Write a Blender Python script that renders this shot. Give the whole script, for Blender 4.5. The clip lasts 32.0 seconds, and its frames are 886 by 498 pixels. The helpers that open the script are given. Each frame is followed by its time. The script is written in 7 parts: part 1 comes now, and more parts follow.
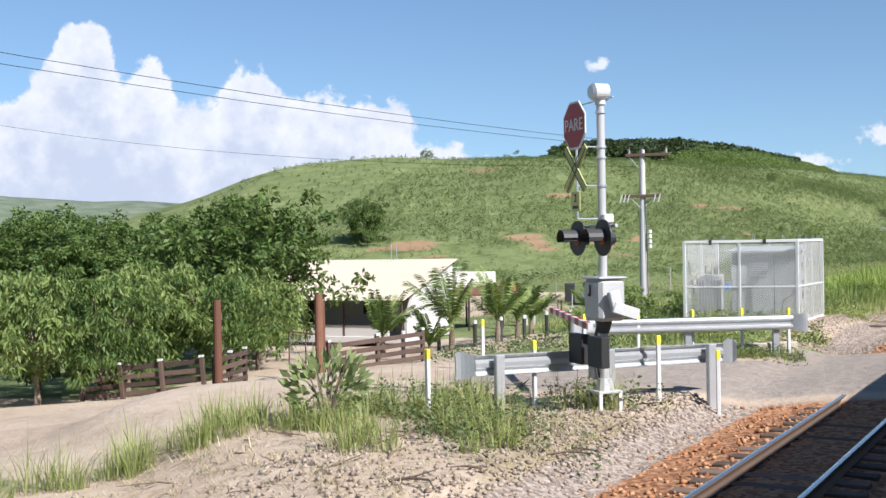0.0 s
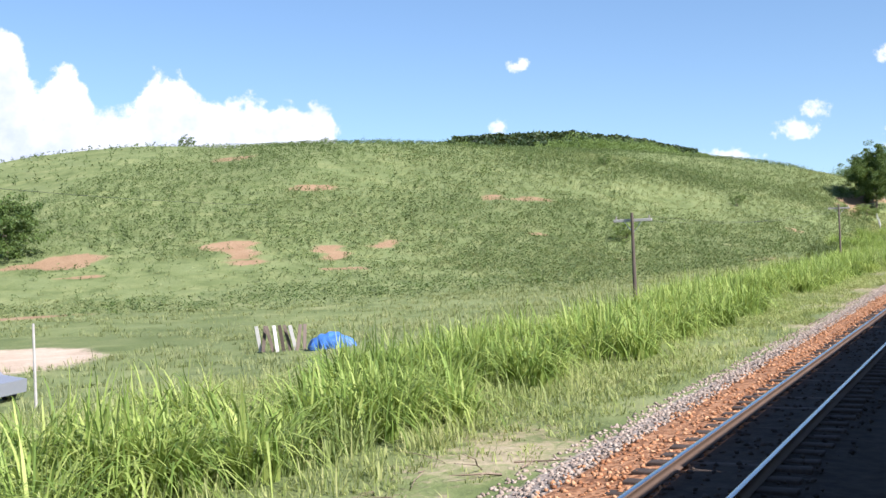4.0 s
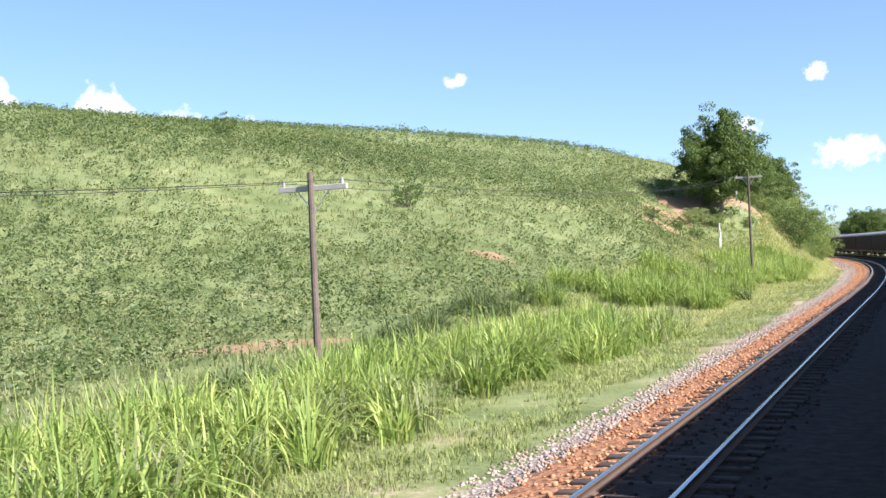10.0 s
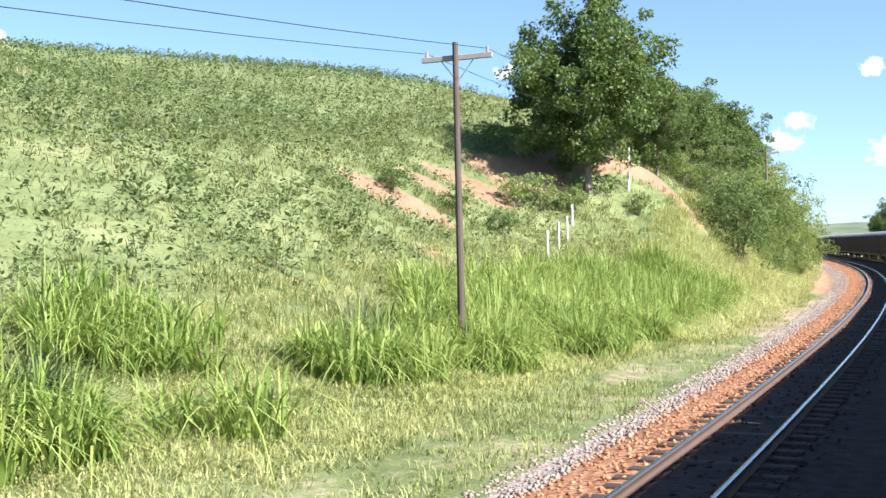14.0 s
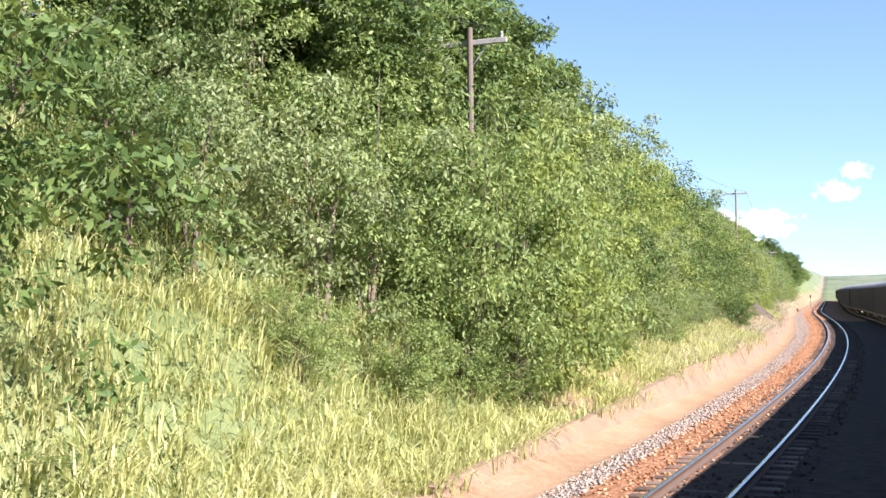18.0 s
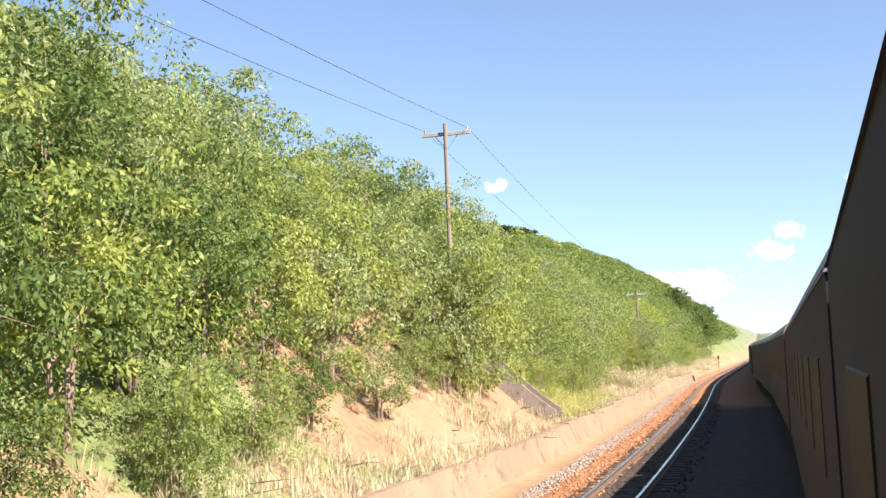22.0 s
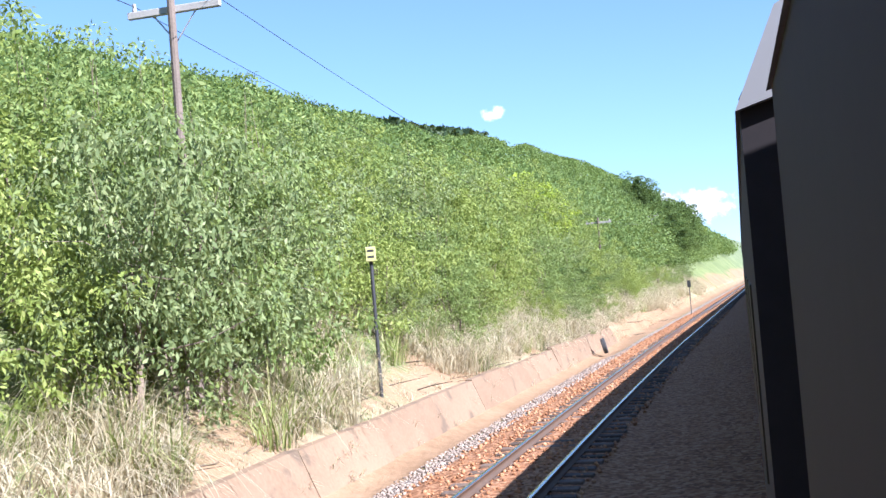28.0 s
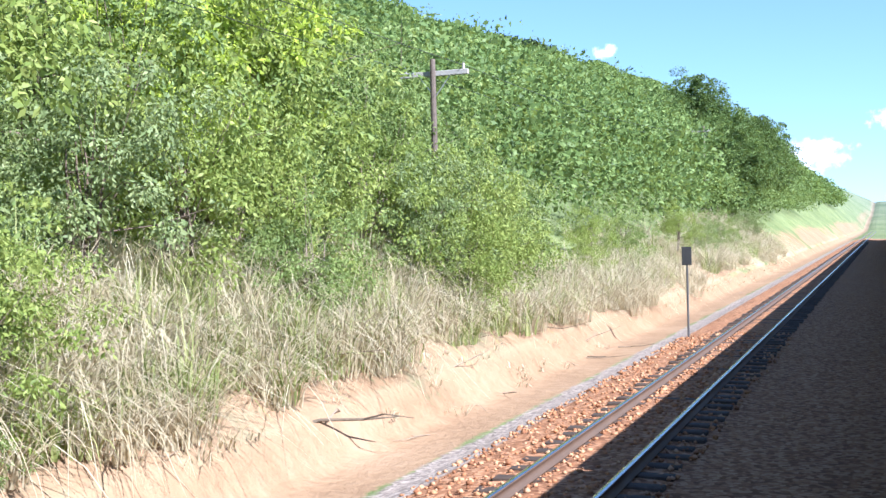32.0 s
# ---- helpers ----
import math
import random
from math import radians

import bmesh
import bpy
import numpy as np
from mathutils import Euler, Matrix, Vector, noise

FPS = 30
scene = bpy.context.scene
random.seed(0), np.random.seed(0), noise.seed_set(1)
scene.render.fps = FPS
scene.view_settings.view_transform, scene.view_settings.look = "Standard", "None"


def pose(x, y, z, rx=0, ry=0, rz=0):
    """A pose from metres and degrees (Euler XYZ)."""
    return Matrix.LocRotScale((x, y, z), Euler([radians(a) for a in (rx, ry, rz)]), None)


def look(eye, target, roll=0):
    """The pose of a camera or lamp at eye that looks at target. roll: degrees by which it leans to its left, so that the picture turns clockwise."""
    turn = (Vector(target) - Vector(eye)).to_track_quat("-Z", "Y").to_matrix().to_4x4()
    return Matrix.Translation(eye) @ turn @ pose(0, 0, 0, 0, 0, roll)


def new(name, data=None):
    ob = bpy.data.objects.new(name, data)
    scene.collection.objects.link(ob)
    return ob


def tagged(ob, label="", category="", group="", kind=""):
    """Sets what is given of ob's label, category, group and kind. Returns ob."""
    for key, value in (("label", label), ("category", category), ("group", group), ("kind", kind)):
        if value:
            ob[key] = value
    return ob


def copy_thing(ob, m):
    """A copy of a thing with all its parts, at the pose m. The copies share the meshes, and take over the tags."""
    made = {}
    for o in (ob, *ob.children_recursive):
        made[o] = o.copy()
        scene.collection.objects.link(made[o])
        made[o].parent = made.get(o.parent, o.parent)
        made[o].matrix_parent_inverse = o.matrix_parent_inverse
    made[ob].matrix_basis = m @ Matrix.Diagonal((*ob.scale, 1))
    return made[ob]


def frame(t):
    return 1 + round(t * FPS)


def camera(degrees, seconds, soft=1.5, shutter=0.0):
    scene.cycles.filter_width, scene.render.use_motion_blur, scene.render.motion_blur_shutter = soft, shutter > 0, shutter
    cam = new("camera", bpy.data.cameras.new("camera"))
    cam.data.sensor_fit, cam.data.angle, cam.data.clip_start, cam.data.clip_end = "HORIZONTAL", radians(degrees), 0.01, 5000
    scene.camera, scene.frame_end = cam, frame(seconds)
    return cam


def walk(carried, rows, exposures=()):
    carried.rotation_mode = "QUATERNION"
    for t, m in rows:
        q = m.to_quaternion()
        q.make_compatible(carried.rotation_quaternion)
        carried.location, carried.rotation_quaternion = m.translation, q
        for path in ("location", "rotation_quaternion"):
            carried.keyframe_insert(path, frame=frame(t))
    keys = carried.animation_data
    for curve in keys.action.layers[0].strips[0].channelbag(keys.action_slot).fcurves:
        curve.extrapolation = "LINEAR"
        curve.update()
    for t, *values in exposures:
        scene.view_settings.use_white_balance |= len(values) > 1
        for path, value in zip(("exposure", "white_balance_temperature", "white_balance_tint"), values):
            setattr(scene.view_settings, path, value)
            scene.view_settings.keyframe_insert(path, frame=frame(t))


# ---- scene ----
cam = camera(43.09, 32.0)
PATH = [
    (0.0, 0.000, 1.160, 2.720, -0.239, 0.955, 30.029),
    (0.2, 0.000, 3.210, 2.720, -0.218, 0.968, 30.153),
    (0.5, -0.000, 7.120, 2.720, -0.187, 0.988, 30.339),
    (1.0, -0.000, 13.480, 2.720, -0.055, 1.513, 30.112),
    (1.5, -0.000, 20.020, 2.720, 0.006, 1.584, 29.476),
    (2.0, -0.000, 26.830, 2.720, 0.004, 1.670, 28.974),
    (2.5, 0.008, 33.794, 2.720, -0.027, 2.101, 28.647),
    (3.0, 0.032, 40.625, 2.720, -0.124, 2.247, 28.315),
    (3.5, 0.072, 47.465, 2.720, -0.185, 2.329, 27.493),
    (4.0, 0.128, 54.315, 2.720, -0.222, 2.418, 26.248),
    (4.5, 0.194, 61.170, 2.720, -0.214, 2.264, 24.850),
    (6.5, 0.483, 88.605, 2.720, -0.129, 1.762, 26.619),
    (7.0, 0.545, 95.481, 2.720, -0.171, 1.887, 27.799),
    (7.5, 0.597, 102.369, 2.720, -0.100, 1.961, 28.568),
    (8.0, 0.639, 109.268, 2.720, 0.009, 2.124, 28.764),
    (8.5, 0.676, 116.184, 2.720, 0.148, 2.216, 27.922),
    (9.0, 0.712, 123.120, 2.720, 0.239, 2.341, 26.390),
    (9.5, 0.746, 130.077, 2.720, 0.334, 2.470, 24.466),
    (10.0, 0.780, 137.055, 2.720, 0.411, 2.544, 23.074),
    (10.5, 0.815, 144.048, 2.720, 0.440, 2.498, 22.395),
    (11.0, 0.856, 151.052, 2.720, 0.445, 2.469, 21.986),
    (11.5, 0.902, 158.066, 2.720, 0.451, 2.431, 21.723),
    (12.0, 0.953, 165.090, 2.720, 0.430, 2.413, 21.782),
    (12.5, 1.010, 172.123, 2.720, 0.370, 2.155, 22.240),
    (13.0, 1.071, 179.166, 2.720, 0.310, 1.784, 22.874),
    (13.5, 1.137, 186.219, 2.720, 0.161, 1.560, 23.956),
    (15.5, 1.225, 214.499, 2.720, 0.076, 0.923, 29.311),
    (16.0, 1.139, 221.579, 2.720, 0.670, 0.852, 29.576),
    (16.5, 0.994, 228.670, 2.720, 1.215, 0.590, 29.511),
    (17.0, 0.779, 235.780, 2.720, 1.737, 0.549, 29.313),
    (17.5, 0.492, 242.908, 2.720, 2.085, 0.561, 28.967),
    (18.0, 0.132, 250.053, 2.720, 2.414, 0.623, 28.012),
    (18.5, -0.299, 257.207, 2.720, 2.640, 0.560, 27.011),
    (19.0, -0.804, 264.365, 2.720, 3.217, 0.819, 26.094),
    (19.5, -1.382, 271.525, 2.720, 3.807, 1.372, 25.799),
    (20.0, -2.034, 278.686, 2.720, 4.245, 1.758, 25.792),
    (20.5, -2.756, 285.842, 2.720, 4.682, 1.953, 25.575),
    (21.0, -3.548, 292.986, 2.720, 5.064, 2.007, 25.456),
    (21.5, -4.408, 300.120, 2.720, 5.460, 2.104, 25.130),
    (22.0, -5.336, 307.240, 2.720, 5.793, 2.232, 25.139),
    (22.5, -6.329, 314.351, 2.720, 6.027, 2.436, 25.371),
    (23.0, -7.381, 321.454, 2.720, 6.208, 2.497, 25.725),
    (23.5, -8.492, 328.548, 2.720, 6.298, 2.388, 25.958),
    (24.0, -9.663, 335.633, 2.720, 6.397, 2.426, 26.551),
    (24.5, -10.877, 342.694, 2.720, 5.960, 1.636, 27.495),
    (26.5, -15.964, 370.521, 2.720, 3.376, 3.975, 29.878),
    (27.0, -17.262, 377.348, 2.720, 3.096, 4.201, 28.627),
    (27.5, -18.559, 384.114, 2.720, 2.727, 4.498, 27.135),
    (28.0, -19.855, 390.819, 2.720, 2.254, 4.670, 25.357),
    (28.5, -21.127, 397.466, 2.720, 1.842, 4.211, 23.305),
    (29.0, -22.354, 404.055, 2.720, 1.623, 3.951, 21.713),
    (29.5, -23.537, 410.588, 2.720, 1.534, 3.716, 20.961),
    (30.0, -24.675, 417.064, 2.720, 1.269, 3.206, 21.169),
    (30.5, -25.776, 423.495, 2.720, 0.896, 1.954, 22.565),
    (31.0, -26.848, 429.895, 2.720, 0.338, 1.464, 24.944),
    (31.5, -27.889, 436.263, 2.720, -0.219, 1.502, 27.735),
    (32.0, -28.902, 442.600, 2.720, -0.782, 1.524, 30.482),
]
walk(cam, [(t, pose(x, y, z, 90 + p, r, w)) for t, x, y, z, p, r, w in PATH], [(0, 0.90, 5950, 14), (2, 0.84, 5900, 14), (4, 1.24, 5900, 18), (9, 1.44, 5950, 21), (13, 1.64, 5950, 18), (16, 1.64, 5700, 22), (18, 1.72, 6000, 24), (20, 1.79, 6500, 24), (24, 1.66, 6800, 19), (27, 1.75, 5800, 21), (29, 1.75, 5250, 20), (32, 1.74, 5300, 17)])

# ---------------------------------------------------------------- light
# exposure keys are in walk() above; world, sun
SUN_ELEV, SUN_AZ = radians(40.0), radians(-15.0)     # azimuth from +x towards +y
sun_way = Vector((math.cos(SUN_ELEV) * math.cos(SUN_AZ), math.cos(SUN_ELEV) * math.sin(SUN_AZ), math.sin(SUN_ELEV)))
world = bpy.data.worlds.new("world")
scene.world = world
world.use_nodes = True
wt = world.node_tree
wt.nodes.clear()
w_out = wt.nodes.new("ShaderNodeOutputWorld")
w_bg = wt.nodes.new("ShaderNodeBackground")
w_sky = wt.nodes.new("ShaderNodeTexSky")
w_sky.sky_type = 'NISHITA'
w_sky.sun_disc = False
w_sky.sun_elevation = SUN_ELEV
w_sky.sun_rotation = math.pi / 2 - SUN_AZ
w_sky.air_density, w_sky.dust_density, w_sky.ozone_density = 1.0, 0.1, 1.3
w_bg.inputs["Strength"].default_value = 0.067
sky_way = wt.nodes.new("ShaderNodeMapping")          # a clear dry horizon: the haze layer lies below the land's rim
sky_way.inputs["Location"].default_value, sky_way.inputs["Scale"].default_value = (0, 0, 0.06), (1, 1, 0.92)
wt.links.new(wt.nodes.new("ShaderNodeTexCoord").outputs["Generated"], sky_way.inputs["Vector"])
wt.links.new(sky_way.outputs[0], w_sky.inputs["Vector"])


def sky_math(op, a, b=0.0, c=None):
    n = wt.nodes.new("ShaderNodeMath")
    n.operation = op
    for k, v in enumerate((a, b) if c is None else (a, b, c)):
        if isinstance(v, bpy.types.NodeSocket):
            wt.links.new(v, n.inputs[k])
        else:
            n.inputs[k].default_value = v
    return n.outputs[0]


def sky_noise(vec, scale, detail, rough):
    n = wt.nodes.new("ShaderNodeTexNoise")
    wt.links.new(vec, n.inputs["Vector"])
    n.inputs["Scale"].default_value, n.inputs["Detail"].default_value, n.inputs["Roughness"].default_value = scale, detail, rough
    return n.outputs["Fac"]


def sky_steps(v, lo, hi):
    n = wt.nodes.new("ShaderNodeMapRange")
    n.interpolation_type = 'SMOOTHSTEP'
    wt.links.new(v, n.inputs["Value"])
    n.inputs["From Min"].default_value, n.inputs["From Max"].default_value = lo, hi
    return n.outputs["Result"]


# cumulus in the sky: the bank's skyline by bearing (degrees to the left of +y), and small clouds
w_dir = wt.nodes.new("ShaderNodeTexCoord").outputs["Generated"]
w_sep = wt.nodes.new("ShaderNodeSeparateXYZ")
wt.links.new(w_dir, w_sep.inputs[0])
bearing = sky_math('MULTIPLY', sky_math('ARCTAN2', sky_math('MULTIPLY', w_sep.outputs[0], -1.0), w_sep.outputs[1]), 180 / math.pi)
height = sky_math('MULTIPLY', sky_math('ARCSINE', w_sep.outputs[2]), 180 / math.pi)
SKYLINE = ((24, 2.0), (27.5, 4.2), (29.5, 5.0), (31.2, 6.0), (32.8, 7.0), (34.6, 7.0), (36, 7.8), (37.6, 7.6), (39.6, 9.1), (41.2, 7.6), (43, 7.4), (44.6, 9.3), (45.6, 8.8), (47.3, 11.0),
           (49, 9.6), (50.5, 8.4), (53, 7.6), (58, 9.0), (66, 7.0), (76, 9.5), (90, 6.0), (110, 3.0))
curve = wt.nodes.new("ShaderNodeFloatCurve")
wt.links.new(sky_math('DIVIDE', bearing, 120.0), curve.inputs["Value"])
pts = curve.mapping.curves[0].points
while len(pts) < len(SKYLINE) + 1:
    pts.new(0.5, 0.5)
for pt, (az_, el_) in zip(pts, ((0.0, 0.6), *SKYLINE)):
    pt.location, pt.handle_type = (az_ / 120.0, el_ / 12.0), 'AUTO'
curve.mapping.update()
billow, wisp = sky_noise(w_dir, 26.0, 9.0, 0.58), sky_noise(w_dir, 95.0, 6.0, 0.6)
ragged_sky = sky_math('ADD', sky_math('MULTIPLY', sky_math('SUBTRACT', billow, 0.5), 5.0), sky_math('MULTIPLY', sky_math('SUBTRACT', wisp, 0.5), 1.2))
rim = sky_math('SUBTRACT', sky_math('ADD', sky_math('MULTIPLY', curve.outputs[0], 12.0), ragged_sky), height)
bank = sky_steps(rim, -0.12, 0.55)
for az_, el_, wd_, ht_ in ((22.05, 8.9, 0.75, 0.42), (23.3, 5.8, 0.6, 0.5), (7.7, 5.7, 0.8, 0.55), (4.3, 8.2, 0.7, 0.5), (8.6, 4.9, 1.2, 0.6), (12.2, 3.3, 2.2, 0.9), (14.4, 3.6, 1.2, 0.6), (3, 4.2, 2.0, 0.9)):
    e1 = sky_math('POWER', sky_math('ABSOLUTE', sky_math('DIVIDE', sky_math('SUBTRACT', bearing, az_), wd_)), 2.0)
    e2 = sky_math('POWER', sky_math('ABSOLUTE', sky_math('DIVIDE', sky_math('SUBTRACT', height, el_), ht_)), 2.0)
    blob = sky_math('SUBTRACT', sky_math('ADD', 1.0, sky_math('MULTIPLY', sky_math('SUBTRACT', wisp, 0.5), 3.5)), sky_math('ADD', e1, e2))
    bank = sky_math('MAXIMUM', bank, sky_math('MULTIPLY', sky_steps(blob, 0.0, 1.0), 0.85))
shape = sky_noise(w_dir, 40.0, 7.0, 0.55)
lit = sky_steps(sky_math('ADD', sky_math('MULTIPLY', rim, -0.10), sky_math('MULTIPLY', sky_math('SUBTRACT', shape, 0.5), 1.7)), -0.75, 0.25)
tone = wt.nodes.new("ShaderNodeValToRGB")
wt.links.new(lit, tone.inputs[0])
tone.color_ramp.elements[0].color, tone.color_ramp.elements[1].color = (5.2, 5.7, 6.5, 1), (7.9, 7.9, 7.9, 1)
blend = wt.nodes.new("ShaderNodeMix")
blend.data_type = 'RGBA'
wt.links.new(bank, blend.inputs[0])
clear = wt.nodes.new("ShaderNodeMix")
clear.data_type, clear.blend_type = 'RGBA', 'MULTIPLY'
clear.inputs[0].default_value, clear.inputs[7].default_value = 1.0, (0.90, 0.985, 1.0, 1)
wt.links.new(w_sky.outputs[0], clear.inputs[6])
wt.links.new(clear.outputs[2], blend.inputs[6])
wt.links.new(tone.outputs[0], blend.inputs[7])
wt.links.new(blend.outputs[2], w_bg.inputs[0])
wt.links.new(w_bg.outputs[0], w_out.inputs[0])
sun = new("sun", bpy.data.lights.new("sun", 'SUN'))
sun.data.energy, sun.data.angle, sun.data.color = 5.0, radians(0.53), (1.0, 0.94, 0.84)
sun.matrix_world = look(sun_way * 200, (0, 0, 0))

# ---------------------------------------------------------------- materials


def material(name, build):
    m = bpy.data.materials.new(name)
    m.use_nodes = True
    t = m.node_tree
    t.nodes.clear()
    out = t.nodes.new("ShaderNodeOutputMaterial")
    t.links.new(build(t), out.inputs["Surface"])
    return m


def node(t, kind, ins=(), operation="", data_type="", blend_type="", attribute_name="", interpolation_type=""):
    n = t.nodes.new(kind)
    if operation:
        n.operation = operation
    if data_type:
        n.data_type = data_type
    if blend_type:
        n.blend_type = blend_type
    if attribute_name:
        n.attribute_name = attribute_name
    if interpolation_type:
        n.interpolation_type = interpolation_type
    for k, v in dict(ins).items():
        if isinstance(v, bpy.types.NodeSocket):
            t.links.new(v, n.inputs[k])
        else:
            n.inputs[k].default_value = v
    return n


def noise_of(t, vec, scale, detail=4.0, rough=0.55):
    return node(t, "ShaderNodeTexNoise", {"Vector": vec, "Scale": scale, "Detail": detail, "Roughness": rough}).outputs["Fac"]


def ramp(t, fac, *stops):
    n = node(t, "ShaderNodeValToRGB", {"Fac": fac})
    e = n.color_ramp.elements
    while len(e) < len(stops):
        e.new(0.5)
    for el, (p, c) in zip(e, stops):
        el.position, el.color = p, (*c, 1.0)
    return n.outputs["Color"]


def steps(t, fac, lo, hi):
    return node(t, "ShaderNodeMapRange", {"Value": fac, "From Min": lo, "From Max": hi}, interpolation_type='SMOOTHSTEP').outputs["Result"]


def mix(t, fac, a, b, kind='MIX'):
    n = node(t, "ShaderNodeMix", data_type='RGBA', blend_type=kind)
    for i, v in ((0, fac), (6, a), (7, b)):
        if isinstance(v, bpy.types.NodeSocket):
            t.links.new(v, n.inputs[i])
        else:
            n.inputs[i].default_value = v if i == 0 else (*v, 1.0)
    return n.outputs[2]


def bumped(t, height, strength, distance):
    return node(t, "ShaderNodeBump", {"Height": height, "Strength": strength, "Distance": distance}).outputs["Normal"]


def principled(t, color, rough, metal=0.0, normal=None, spec=0.4):
    ins = {"Base Color": color if isinstance(color, bpy.types.NodeSocket) else (*color, 1.0), "Roughness": rough, "Metallic": metal,
           "Specular IOR Level": spec}
    if normal:
        ins["Normal"] = normal
    return node(t, "ShaderNodeBsdfPrincipled", ins).outputs[0]


def place(t):
    return node(t, "ShaderNodeNewGeometry").outputs["Position"]


def local(t):
    return node(t, "ShaderNodeTexCoord").outputs["Object"]


def worn(name, a, b, rough=0.7, metal=0.0, scale=3.0, fine=40.0, bump=0.15, depth=0.01, spec=0.4, dirt=None, dirt_at=0.62, apart=1.0):
    """A surface that varies between two colours at two scales, with fine relief and, where given, stains of a third colour."""
    def build(t):
        p = place(t)
        big, small = noise_of(t, p, scale), noise_of(t, p, fine, 3.0)
        rnd = node(t, "ShaderNodeMath", {0: node(t, "ShaderNodeObjectInfo").outputs["Random"], 1: apart, 2: 0.5 - 0.5 * apart}, operation='MULTIPLY_ADD').outputs[0]
        f = node(t, "ShaderNodeMath", {0: big, 1: small}, operation='ADD').outputs[0]
        f = node(t, "ShaderNodeMath", {0: f, 1: rnd}, operation='ADD').outputs[0]
        c = mix(t, steps(t, f, 0.95, 2.1), a, b)
        if dirt:
            c = mix(t, steps(t, noise_of(t, p, scale * 1.7, 6.0, 0.65), dirt_at, dirt_at + 0.14), c, dirt)
        return principled(t, c, rough, metal, bumped(t, small, bump, depth), spec)
    return material(name, build)


def leafy(name, dark, mid, light, see_through=0.35, scale=0.25, rough=0.55, glow=(0.30, 0.34, 0.05)):
    """Leaves or blades: each island has its own tint, with drifts of tint over the whole stand, and lets some light through."""
    def build(t):
        rnd = node(t, "ShaderNodeNewGeometry").outputs["Random Per Island"]
        drift = noise_of(t, place(t), scale, 3.0)
        f = node(t, "ShaderNodeMath", {0: drift, 1: rnd}, operation='ADD').outputs[0]
        c = ramp(t, node(t, "ShaderNodeMath", {0: f, 1: 0.5}, operation='MULTIPLY').outputs[0], (0.18, dark), (0.48, mid), (0.82, light))
        s = principled(t, c, rough, spec=0.25)
        tr = node(t, "ShaderNodeBsdfTranslucent", {"Color": mix(t, 0.5, c, glow)}).outputs[0]
        return node(t, "ShaderNodeMixShader", {0: see_through, 1: s, 2: tr}).outputs[0]
    return material(name, build)


